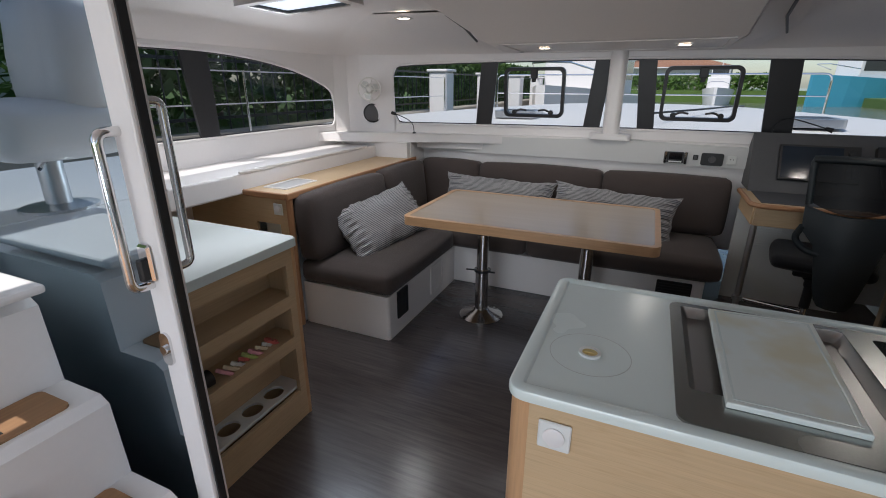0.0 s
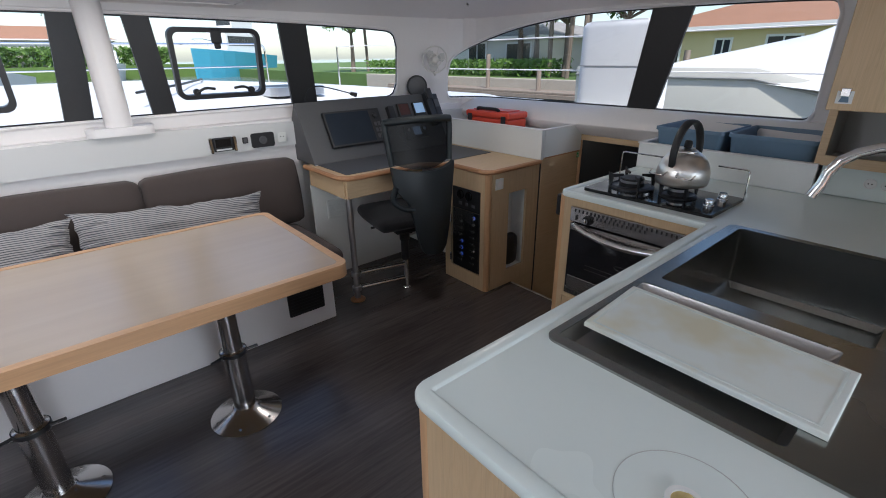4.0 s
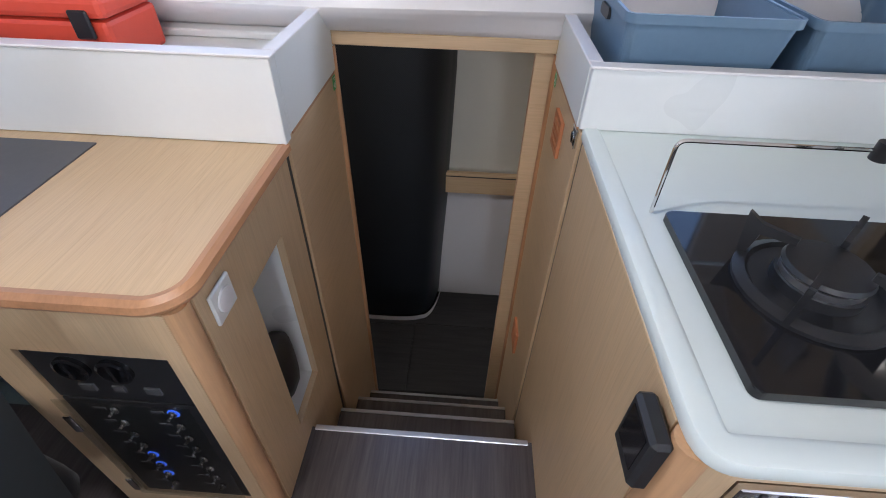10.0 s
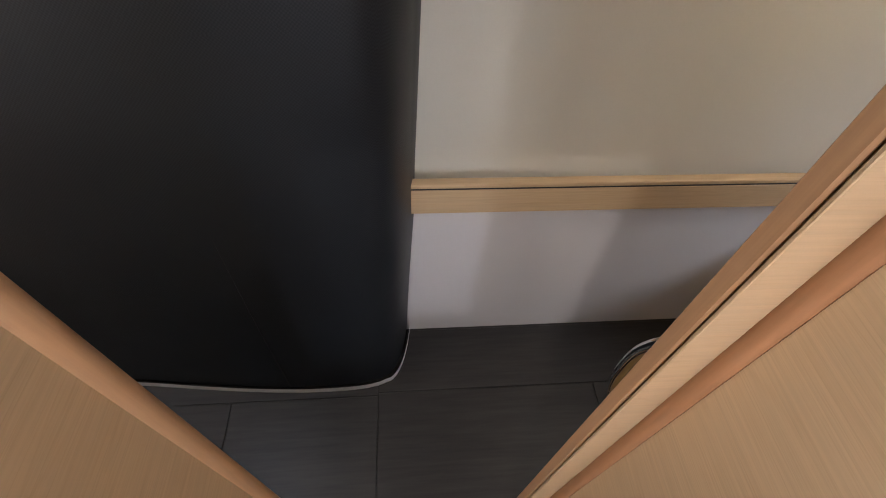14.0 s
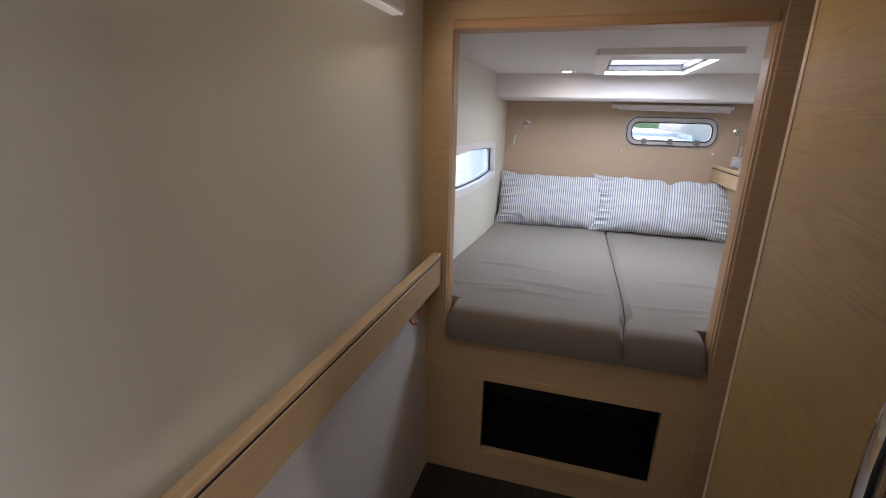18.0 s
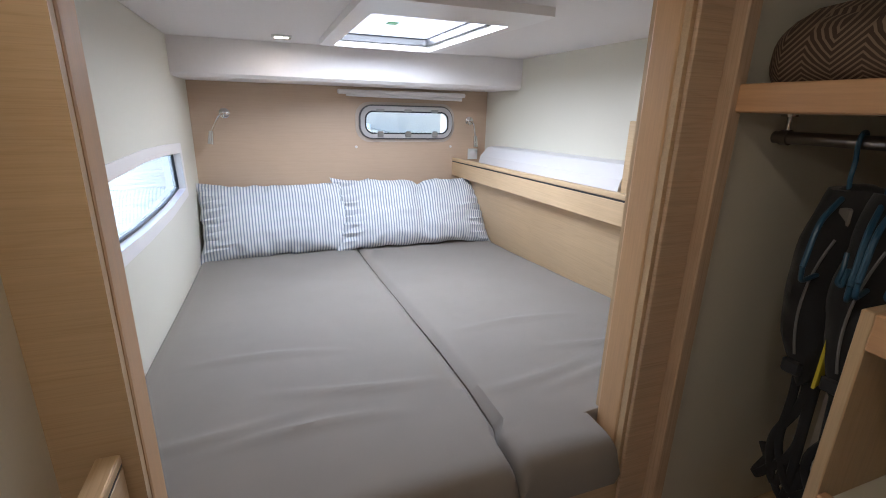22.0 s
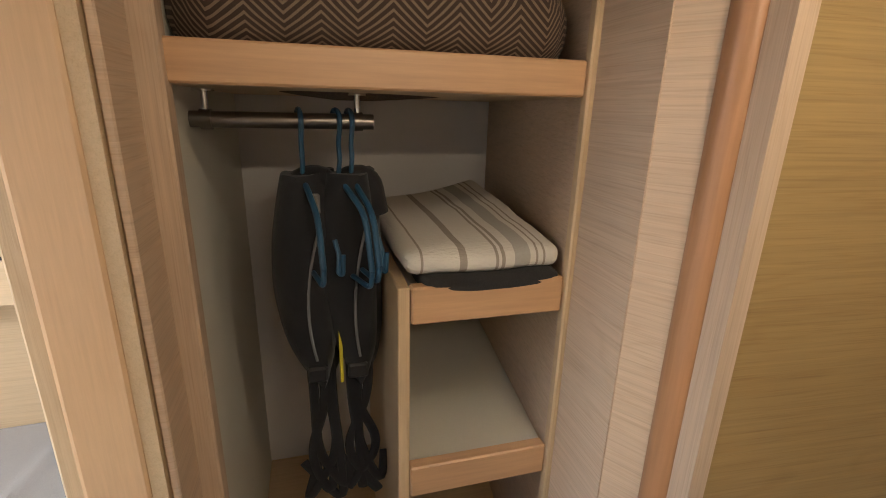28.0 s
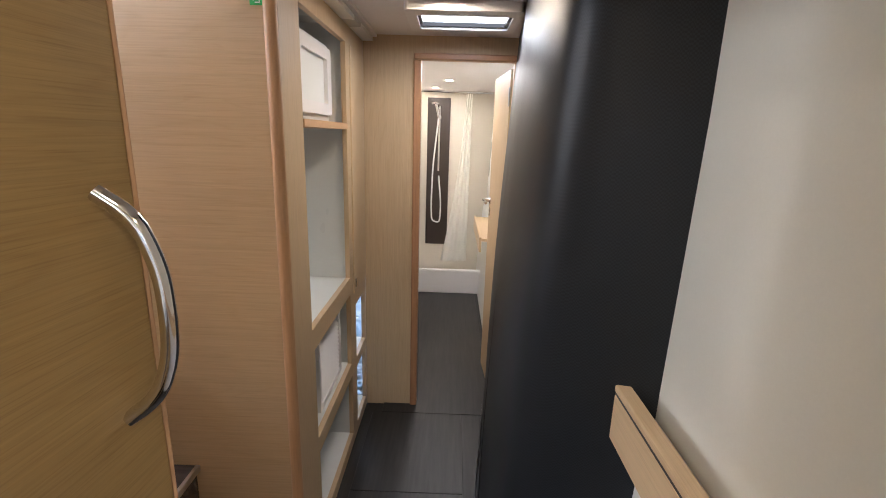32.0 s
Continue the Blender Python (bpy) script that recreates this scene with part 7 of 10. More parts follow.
solid("shower_tray", join(box(2.43, 3.14, 5.78, 5.83, -1.0, -0.76, 0.012, 2), box(2.43, 3.14, 5.83, 6.28, -0.94, -0.92, 0)), M_GEL, "white moulded shower tray with front sill", "shower tray")
sp = thing("shower_unit", (2.65, 6.27, -0.6), "dark brown shower panel with rail and hand shower", "shower")
part("board", box(2.535, 2.76, 6.262, 6.279, -0.62, 0.86, 0.002), plain("dark_brown_panel", (0.055, 0.04, 0.032), 0.35), sp)
part("slide_rail", rod((2.655, 6.235, 0.15), (2.655, 6.235, 0.78), 0.011, 12), M_CHROME, sp, smooth=True)
part("hand_shower", join(rod((2.65, 6.22, 0.66), (2.62, 6.17, 0.80), 0.013, 12), lathe([(0.035, 0), (0.04, 0.012), (0.015, 0.022)], (2.615, 6.15, 0.79), 18)), M_CHROME, sp, smooth=True)
part("rail_clip", lathe([(0.018, 0), (0.018, 0.03)], (2.655, 6.235, 0.66), 14), M_CHROME, sp)
part("hose", tube(bend([(2.645, 6.21, 0.66), (2.60, 6.2, 0.2), (2.59, 6.2, -0.2), (2.60, 6.2, -0.36), (2.68, 6.2, -0.38), (2.69, 6.22, -0.2), (2.66, 6.24, 0.1)], 0.12, 6), 0.0075, 8), M_LAM, sp, "white shower hose", smooth=True)
cur = bmesh.new()
N = 96
rows = []
for j in range(9):
    z = -0.66 + 1.52 * j / 8
    rows.append([cur.verts.new((2.955 - (0.19 * (1 - j / 8) ** 1.6 + 0.055) * (1 - i / N), 5.74 + 0.006 * math.sin(i * 0.2 + 0.15 * j) * (1.1 - 0.03 * j) + 0.03 * i / N, z)) for i in range(N + 1)])
for a, b in zip(rows, rows[1:]):
    for i in range(N):
        cur.faces.new((a[i], a[i + 1], b[i + 1], b[i]))
M_CURT = plain("shower_curtain", (0.78, 0.745, 0.66), 0.75, var=0.015, grain=300, relief=0)
cu = thing("shower_curtain", (2.9, 5.75, -0.66), "cream shower curtain hanging in folds", "curtain")
part("cloth", cur, M_CURT, cu, smooth=True)
part("rail", rod((2.45, 5.74, 0.875), (3.14, 5.8, 0.875), 0.009, 10), M_CHROME, cu, smooth=True)
solid("bath_shelf", join(box(3.02, 3.2, 4.7, 5.6, -0.22, -0.2, 0.002), box(3.005, 3.022, 4.7, 5.6, -0.30, -0.19, 0.003)), M_WOOD_Y, "maple shelf along the bathroom side", "shelf")
spot(2.62, 5.95, 0.93, 0.24, "bathroom spots", 0.05)
spot(2.75, 5.35, 0.93, 0.24, "bathroom spots", 0.05)
# fill lamp added below the closed ceiling to brighten the bathroom
lamp("bathroom_fill", 2.8, 4.6, 0.91, 0.70, 0.35, color=(1.0, 0.96, 0.90))

# skylight and spot in the corridor ceiling
# emissive pane carries the daylight itself, the ceiling above is closed
M_EMITPANE = glowing("emissive_pane", (0.86, 0.93, 1.0), 0.42)
sk = thing("corridor_skylight", (2.83, 3.5, 0.95), "white-framed corridor skylight with a glowing pane", "skylight")
part("frame", ring(rounded(2.61, 3.03, 3.25, 3.60, 0.02, 4), rounded(2.65, 3.0, 3.33, 3.55, 0.012, 4), 0.925, 0.9595), M_GEL, sk)
part("rim", ring(rounded(2.65, 3.0, 3.33, 3.55, 0.012, 4), rounded(2.662, 2.988, 3.342, 3.538, 0.01, 4), 0.935, 0.955), M_BLACK, sk)
part("pane", box(2.66, 2.99, 3.37, 3.54, 0.95, 0.956, 0), M_EMITPANE, sk)
lamp("skylight_light", 2.825, 3.455, 0.93, 0.24, 0.26, 0.14, color=(0.9, 0.95, 1.0))
spot(2.773, 3.15, 0.96, 0.20, "corridor spots", color=WARM)
tl = thing("strip_light", (3.2, 1.3, 0.93), "slim white strip light on the hull side", "light")
part("body", box(3.204, 3.2465, 1.06, 1.40, 0.80, 0.83, 0.006, 2), M_GEL, tl)
part("diffuser", box(3.209, 3.244, 1.07, 1.39, 0.794, 0.80, 0.002), glowing("strip_diffuser", (1.0, 0.93, 0.85), 0.035), tl, "glowing diffuser")
lamp("strip_lamp", 3.20, 1.23, 0.785, 0.16, 0.30, 0.03, target=(2.0, 1.13, 0.15), color=WARM)
# unseen spot added to throw more light into the wardrobe
spot(2.70, 1.40, 0.96, 0.12, "corridor spots", color=WARM)

# tall shelving forward of the companionway
CX = 2.352
fs = thing("tall_cabinet", (2.2, 3.3, -1.0), "tall maple corridor cabinet with open niches and a door", "cabinet")
HOL = [rect(2.92, 3.49, -0.13, 0.52), rect(2.92, 3.49, 0.545, 0.86), rect(2.94, 3.49, -0.555, -0.21), rect(2.95, 3.50, -0.94, -0.62), rect(3.60, 3.83, -0.58, -0.30), rect(3.60, 3.83, -0.94, -0.63)]
part("face", plate(rect(2.76, 3.857, -0.994, 0.95), HOL, CX - 0.02, CX, 'x'), M_WOOD_Z, fs)
part("back", box(2.08, 2.09, 2.76, 3.857, -0.99, 0.95, 0), M_LAM, fs)
for i, (y0, y1, z0, z1) in enumerate(((2.90, 3.51, -0.155, -0.135), (2.90, 3.51, -0.585, -0.56), (2.90, 3.51, -0.965, -0.945), (3.58, 3.85, -0.605, -0.585), (3.58, 3.85, -0.965, -0.945))):
    part("shelf", box(2.091, CX - 0.021, y0, y1, z0, z1, 0), M_LAM, fs, "white shelf")
for y in (2.885, 3.512, 3.575):
    part("divider", box(2.091, CX - 0.021, y, y + 0.014, -0.99, 0.95, 0), M_LAM, fs)
part("shelf", box(2.091, CX + 0.004, 2.92, 3.49, 0.52, 0.545, 0.002), M_EDGE_Y, fs, "cherry shelf edge")
fdoor = part("door", box(CX - 0.002, CX + 0.006, 3.555, 3.845, -0.23, 0.86, 0.003), M_WOOD_Z, fs, "maple cupboard door")
part("latch", box(CX + 0.006, CX + 0.012, 3.57, 3.60, -0.20, -0.16, 0.002), M_CHROME, fdoor)
lv = thing("louvre_panel", (2.3, 3.2, -0.55), "white louvred ventilation panel in a niche", "vent")
part("board", box(2.29, 2.30, 2.945, 3.485, -0.555, -0.215, 0), M_LAM, lv)
part("frame", ring(rect(3.07, 3.40, -0.54, -0.23), rect(3.09, 3.38, -0.52, -0.25), 2.30, 2.325, 'x'), M_GEL, lv)
for i in range(14):
    z = -0.51 + 0.0195 * i
    part("slat", moved(box(2.302, 2.322, 3.09, 3.38, -0.003, 0.003, 0), Matrix.Translation((0, 0, z)) @ Matrix.Translation((2.31, 0, 0)) @ pose(0, 0, 0, 0, 35) @ Matrix.Translation((-2.31, 0, 0))), M_GEL, lv)
wb = thing("white_unit", (2.25, 3.2, 0.545), "white boxed air unit in the upper niche", "unit")
part("case", box(2.12, 2.30, 2.98, 3.42, 0.547, 0.83, 0.01, 2), M_LAM, wb)
part("front", ring(rounded(3.0, 3.40, 0.57, 0.81, 0.015, 3), rounded(3.05, 3.35, 0.61, 0.77, 0.01, 3), 2.30, 2.315, 'x'), M_GEL, wb)

# ---------------------------------------------------------------- cabin door standing open
M_OAKD = oak("oak_door_veneer", (0.40, 0.265, 0.105), 'level', 0.48, 0.6)
cd = thing("door_2", (2.373, 1.8, -1.0), "oak-veneered cabin door standing open with chrome bar handle", "door", kind="structure")
part("leaf", prism([(2.313, 1.478), (2.3365, 1.476), (2.385, 2.108), (2.362, 2.110)], -0.98, 0.94, 'z', 0.001), M_OAKD, cd)
part("edge_lipping", box(2.361, 2.3875, 2.1105, 2.118, -0.98, 0.94, 0.003), M_EDGE_Z, cd, "pale lipping")
part("edge_lipping", prism([(2.302, 1.452), (2.3345, 1.452), (2.3375, 1.475), (2.302, 1.477)], -0.98, 0.94, 'z', 0.002), M_OAK_Z, cd, "pale lipping")
# paler cover on the same leaf, coloured for the different light on this side
part("lit_side_band", box(2.352, 2.3572, 2.058, 2.118, -0.98, 0.94, 0.001), M_WOOD_Y, cd, "pale band putting the saloon side's light into the door's colour")
hb = bend([(2.382, 2.05, 0.435), (2.42, 2.058, 0.405), (2.438, 2.065, 0.34), (2.441, 2.065, 0.285), (2.438, 2.065, 0.22), (2.42, 2.058, 0.165), (2.382, 2.05, 0.135)], 0.03, 4)
part("bar_handle", tube(hb, 0.011, 14), M_CHROME, cd, "chrome D-shaped bar handle", smooth=True)

# ---------------------------------------------------------------- wardrobe
wd = thing("wardrobe", (1.8, 1.1, -1.0), "open oak-faced wardrobe with hanging rail and shelves", "wardrobe")
part("back", box(1.44, 1.455, 0.80, 1.49, -1.0, 0.864, 0), M_LOWER, wd, "cream back wall")
part("side", prism([(1.456, 1.473), (2.055, 1.402), (2.055, 1.418), (1.456, 1.489)], -1.0, 0.864, 'z'), M_OAK_X, wd)
part("side", box(1.456, 2.055, 0.80, 0.815, -1.0, 0.864, 0), M_CREAM, wd)
part("stile", box(2.05, 2.085, 0.7915, 0.830, -1.0, 0.863, 0.003), M_OAK_Z, wd, "pale front edge")
part("stile_panel", box(2.0855, 2.168, 0.7915, 0.802, -0.99, 0.863, 0.002), M_OAK_L, wd, "pale oak panel with level grain")
part("stile", box(2.055, 2.075, 1.395, 1.42, -1.0, 0.863, 0.003), M_WOOD_Z, wd, "pale front edge")
part("side_panel", box(2.076, 2.2168, 1.405, 1.42, -1.0, 0.864, 0), M_OAK_X, wd)
part("side_panel", prism([(2.2155, 1.407), (2.270, 1.442), (2.262, 1.456), (2.2155, 1.424)], -1.0, 0.864, 'z'), M_OAK_L, wd)
part("corner_post", rod((2.278, 1.458, -1.0), (2.278, 1.458, 0.864), 0.024, 16), M_TRIM_Z, wd, "rounded cherry corner post", smooth=True)
part("top_shelf", prism([(1.456, 0.816), (2.039, 0.816), (2.039, 1.4025), (1.456, 1.472)], 0.52, 0.54, 'z'), M_WOOD_Y, wd)
part("shelf_front", box(2.04, 2.068, 0.816, 1.394, 0.520, 0.572, 0.003), M_EDGE_Y, wd, "cherry shelf front")
part("divider", box(1.60, 2.06, 1.108, 1.128, -0.55, 0.228, 0.002), M_WOOD_Z, wd)
for z in (0.205, -0.14):
    part("shelf", prism([(1.456, 1.129), (2.04, 1.129), (2.04, 1.4025), (1.456, 1.472)], z - 0.02, z, 'z'), M_CREAM, wd)
    part("shelf_front", box(2.041, 2.066, 1.129, 1.394, z - 0.04, z + 0.024, 0.003), M_EDGE_Y, wd, "cherry shelf front")
part("floor_board", prism([(1.456, 0.816), (2.044, 0.816), (2.044, 1.402), (1.456, 1.472)], -0.58, -0.56, 'z'), M_WOOD_Y, wd)
part("sill", box(2.045, 2.07, 0.80, 1.394, -0.60, -0.49, 0.004), M_WOOD_Y, wd)
part("base_panel", box(2.045, 2.065, 0.80, 1.394, -1.0, -0.602, 0), M_WOOD_Y, wd)
M_BRONZE = plain("dark_bronzed_steel", (0.22, 0.20, 0.18), 0.3, 1.0, var=0.06)
RX, RZ = 1.92, 0.474
rl = part("hanging_rail", rod((RX, 0.8155, RZ), (RX, 1.092, RZ), 0.0125, 16), M_BRONZE, wd, "dark bronzed hanging rail", smooth=True)
for y in (0.838, 1.066):
    part("rail_bracket", join(rod((RX, y, RZ), (RX, y, 0.518), 0.005, 10), lathe([(0.016, 0), (0.016, 0.004)], (RX, y, 0.515), 14)), M_CHROME, rl, smooth=True)
    part("rail_collar", rod((RX, y - 0.008, RZ), (RX, y + 0.008, RZ), 0.0155, 16), M_BRONZE, rl, smooth=True)

M_HANGER = plain("blue_plastic_hanger", (0.02, 0.075, 0.14), 0.35)
M_NYLON = fabric("black_nylon", (0.017, 0.017, 0.019), 0.65, 900)
M_PIPE_Y = plain("yellow_piping", (0.6, 0.5, 0.03), 0.6)
M_PIPE_G = plain("grey_piping", (0.17, 0.17, 0.175), 0.55)
M_LINING = fabric("grey_lining_cloth", (0.16, 0.15, 0.14), 0.85, 700)


def hanger(y, spin, drop):
    """Hook over the rail and a narrow bow; local x runs across the hanger."""
    m = pose(RX, y, RZ, 0, 0, spin)
    hg = thing("clothes_hanger", (RX, y, RZ - 0.1), "dark blue plastic clothes hanger on the rail", "hanger", "hangers on the rail")
    hk = [(-0.016, 0, -0.006), (-0.0165, 0, 0.008), (-0.009, 0, 0.0175), (0.004, 0, 0.0185), (0.0165, 0, 0.010), (0.0165, 0, -0.006), (0.006, 0, -0.035), (0.010, 0, -0.06), (0.0, 0, -0.09)]
    part("hook", moved(tube(bend(hk, 0.008), 0.0042, 8), m), M_HANGER, hg, smooth=True)
    part("bow", moved(tube(bend([(-0.12, 0, -0.155 - drop), (-0.10, 0, -0.135), (0, 0, -0.09), (0.10, 0, -0.135), (0.12, 0, -0.155 - drop)], 0.03), 0.005, 8), m), M_HANGER, hg, smooth=True)
    part("lower_bar", moved(tube(bend([(-0.12, 0, -0.155 - drop), (-0.115, 0, -0.185 - drop), (0.115, 0, -0.185 - drop), (0.12, 0, -0.155 - drop)], 0.02), 0.0045, 8), m), M_HANGER, hg, smooth=True)


def life_vest(y, shift, seed, length, tip):
    """Folded inflatable vest seen from its narrow side: two lobes, collar, straps."""
    m = pose(RX - 0.01, y + shift, RZ, 0, 0, 90)
    v = thing("life_vest", (RX, y, -0.03), "black folded life vest hanging on a hanger", "life vest", "vests on the rail")
    for s_, back, wide in ((-1, 0.0, 1.0), (1, 0.055, 0.85)):
        bm = bmesh.new()
        rws = []
        for j in range(21):
            t = j / 20
            wdt = wide * (0.026 + 0.026 * math.sin(math.pi * min(1, t * 0.85 + 0.12))) * math.sqrt(max(0.03, 1 - (max(0, t - 0.72) / 0.28) ** 2))
            cx = 0.012 * s_ - tip * math.sin(math.pi * t) + 0.03 * max(0, t - 0.55)
            th = 0.030 + 0.022 * math.sin(math.pi * t) ** 0.7
            zz = -0.085 - length * t
            rws.append([bm.verts.new((cx + wdt * math.copysign(abs(math.cos(a)) ** 0.8, math.cos(a)), back + th * math.sin(a) + 0.012 * noise.noise(Vector((t * 6, a, seed + s_))), zz + 0.006 * noise.noise(Vector((t * 4, seed, a))))) for a in (math.tau * k / 18 for k in range(18))])
        for a, b in zip(rws, rws[1:]):
            for k in range(18):
                bm.faces.new((a[k], b[k], b[(k + 1) % 18], a[(k + 1) % 18]))
        bm.faces.new(rws[0])
        bm.faces.new(rws[-1][::-1])
        bmesh.ops.recalc_face_normals(bm, faces=bm.faces[:])
        lobe = part("lobe", moved(bm, m), M_NYLON, v, smooth=True)
        pipe = [(0.012 * s_ - tip * math.sin(math.pi * t) + 0.03 - 0.13 * (t - 0.2) * (1.05 - t), back - 0.0335 - 0.022 * math.sin(math.pi * t) ** 0.7, -0.085 - length * t) for t in (0.22 + 0.055 * i for i in range(12))]
        part("piping", moved(tube(pipe, 0.0026, 6), m), M_PIPE_Y if s_ > 0 and seed < 2 else M_PIPE_G, lobe, smooth=True)
    part("collar", moved(tube(bend([(-0.034, -0.012, -0.16), (-0.022, 0.0, -0.098), (0.026, 0.01, -0.094), (0.038, 0.012, -0.16)], 0.03), 0.024, 12), m), M_NYLON, v, smooth=True)
    part("lining", moved(box(-0.008, 0.014, -0.034, -0.026, -0.16, -0.115, 0.003), m), M_LINING, v, "grey cloth lining")
    for k in range(4):
        q = k - 1.5
        strap = bend([(0.012 * q, 0.01 * q, 0.02 - length), (0.022 * q + 0.02 * math.sin(seed + k), 0.02, -0.14 - length), (0.04 * math.cos(seed * 2 + 1.7 * k), -0.012, -0.25 - length), (0.05 * math.sin(seed + 2 * k), -0.03, -0.35 - 0.01 * k - length), (-0.03 * q, 0.0, -0.27 - length)], 0.05, 5)
        st = tube(strap, 0.0095, 8)
        for vert in st.verts:
            vert.co.y *= 0.5
        part("strap", moved(st, m), M_NYLON, v, "black webbing strap", smooth=True)
    part("toggle", moved(tube(bend([(0.034, -0.050, -0.19), (0.040, -0.060, -0.215), (0.037, -0.062, -0.245), (0.045, -0.060, -0.25), (0.047, -0.057, -0.215)], 0.007), 0.0042, 8), m), M_HANGER, v, "blue plastic toggle", smooth=True)
    if seed < 2:
        part("yellow_panel", moved(prism([(-0.040, -0.13 - length * 0.85), (-0.016, -0.12 - length * 0.85), (-0.010, -0.10 - length * 0.35), (-0.034, -0.11 - length * 0.35)], 0.034, 0.040, 'x', 0.002), m), M_PIPE_Y, v, "yellow safety panel")
    part("buckle", moved(box(-0.025, 0.012, -0.05, -0.036, -0.06 - length, -0.03 - length, 0.004), m), M_BLACK, v)


hanger(0.973, 12, 0.06)
life_vest(0.973, 0.012, 1.0, 0.40, 0.010)
hanger(1.031, 20, 0.07)
hanger(1.052, 15, 0.06)
life_vest(1.052, 0.006, 2.3, 0.40, 0.004)

M_BLANK, kn, kl, kb = material("woven_blanket", 0.95)
kv = coords(kn, kl)
ksep = kn.new("ShaderNodeSeparateXYZ")
kl.new(kv, ksep.inputs[0])
kr = kn.new("ShaderNodeValToRGB")
kr.color_ramp.interpolation = 'CONSTANT'
PALE, TAN, MID = (0.64, 0.60, 0.53), (0.33, 0.28, 0.23), (0.40, 0.37, 0.33)
cols = ((0.0, PALE), (0.06, TAN), (0.075, PALE), (0.30, TAN), (0.345, PALE), (0.53, TAN), (0.55, PALE), (0.57, TAN), (0.59, PALE), (0.655, MID), (0.76, PALE), (0.80, TAN), (0.815, PALE), (0.85, TAN), (0.865, PALE))
while len(kr.color_ramp.elements) < len(cols):
    kr.color_ramp.elements.new(0.5)
for e, (p, c) in zip(kr.color_ramp.elements, cols):
    e.position, e.color = p, (*c, 1)
kmr = kn.new("ShaderNodeMapRange")
kmr.inputs["From Min"].default_value, kmr.inputs["From Max"].default_value = 1.13, 1.40
kl.new(ksep.outputs[1], kmr.inputs["Value"])
kl.new(kmr.outputs["Result"], kr.inputs["Fac"])
kl.new(kr.outputs["Color"], kb.inputs["Base Color"])
bump(kn, kl, kb, noise_node(kn, kl, coords(kn, kl, (1, 0.3, 1)), 260, 2), 0.6, 0.004)


def folded(x0, x1, y0, y1, z0, z1, sag, seed):
    bm = cushion(x0, x1, y0, y1, z0, z1, (z1 - z0) * 0.48, 0.004, 13, seed)
    for v in bm.verts:
        v.co.z += sag * ((v.co.y - y0) / (y1 - y0)) ** 2 * ((x1 - v.co.x) / (x1 - x0)) + 0.004 * noise.noise(v.co * 14)
    return bm


bk1 = part("folded_towel", folded(1.60, 2.064, 1.15, 1.392, 0.206, 0.240, 0.028, 3), fabric("charcoal_towel", (0.028, 0.026, 0.025), 0.98, 300), smooth=True)
tagged(bk1, "folded charcoal waffle towel on the shelf", "towel")
bk2 = part("folded_blanket", folded(1.57, 2.048, 1.122, 1.397, 0.238, 0.282, 0.05, 5), M_BLANK, smooth=True)
tagged(bk2, "folded cream blanket with brown and grey stripes", "blanket")

M_HERR, hn, hl_, hbs = material("herringbone_fabric", 0.95)
hvec = coords(hn, hl_)
hsep = hn.new("ShaderNodeSeparateXYZ")
hl_.new(hvec, hsep.inputs[0])


def mnode(op, a, b=None):
    k = hn.new("ShaderNodeMath")
    k.operation = op
    for i, v in enumerate((a, b)):
        if v is None:
            continue
        if hasattr(v, "is_output"):
            hl_.new(v, k.inputs[i])
        else:
            k.inputs[i].default_value = v
    return k.outputs[0]


zig = mnode('PINGPONG', hsep.outputs[1], 0.046)
both = mnode('ADD', mnode('ADD', mnode('MULTIPLY', zig, 0.9), hsep.outputs[2]), mnode('MULTIPLY', hsep.outputs[0], 0.8))
stp = mnode('GREATER_THAN', mnode('SINE', mnode('MULTIPLY', both, math.tau / 0.0115)), 0.35)
hcol = mix(hn, hl_, (0.052, 0.031, 0.021), (0.20, 0.14, 0.093), stp)
hl_.new(hcol, hbs.inputs["Base Color"])
bump(hn, hl_, hbs, noise_node(hn, hl_, hvec, 500, 2), 0.3, 0.002)
hp_ = part("folded_bedcover", cushion(1.48, 2.035, 0.825, 1.39, 0.541, 0.70, 0.07, 0.03, 11, 7), M_HERR, smooth=True)
tagged(hp_, "brown herringbone cushion lying on the wardrobe shelf", "cushion")

# ---------------------------------------------------------------- aft cabin
solid("wall_cabin_front", plate(rect(2.052, 3.32, -1.0, 0.96), [rect(2.175, 3.14, -0.335, 0.80), rect(2.293, 2.972, -0.872, -0.52)], 0.752, 0.79, 'y'), M_WOOD_X, "maple-veneered cabin bulkhead with a wide bed opening", "wall", kind="structure")
M_JAMB = wood("jamb_oak", (0.62, 0.395, 0.215), "z", 0.42, 0.12, 260.0)
jf = thing("opening_frame", (2.65, 0.77, -0.33), "maple frame around the bed opening", "frame", kind="structure")
for x0, x1 in ((2.145, 2.178), (3.137, 3.165)):
    part("jamb", box(x0, x1, 0.70, 0.774, -0.33, 0.83, 0.006, 2), M_JAMB, jf)
part("head_piece", box(2.1785, 3.1365, 0.70, 0.7955, 0.797, 0.83, 0.006, 2), M_EDGE_X, jf)
part("sill", box(2.1785, 3.1365, 0.752, 0.80, -0.345, -0.331, 0.003), M_EDGE_X, jf)
part("void_trim", ring(rect(2.265, 3.0, -0.9, -0.492), rect(2.2945, 2.9705, -0.8705, -0.5215), 0.7905, 0.796, 'y'), M_WOOD_X, jf)
solid("inner_jamb", box(2.10, 2.165, 0.675, 0.748, -0.33, 0.80, 0.004), M_WOOD_Z, "maple lining behind the opening frame", "trim", kind="structure")
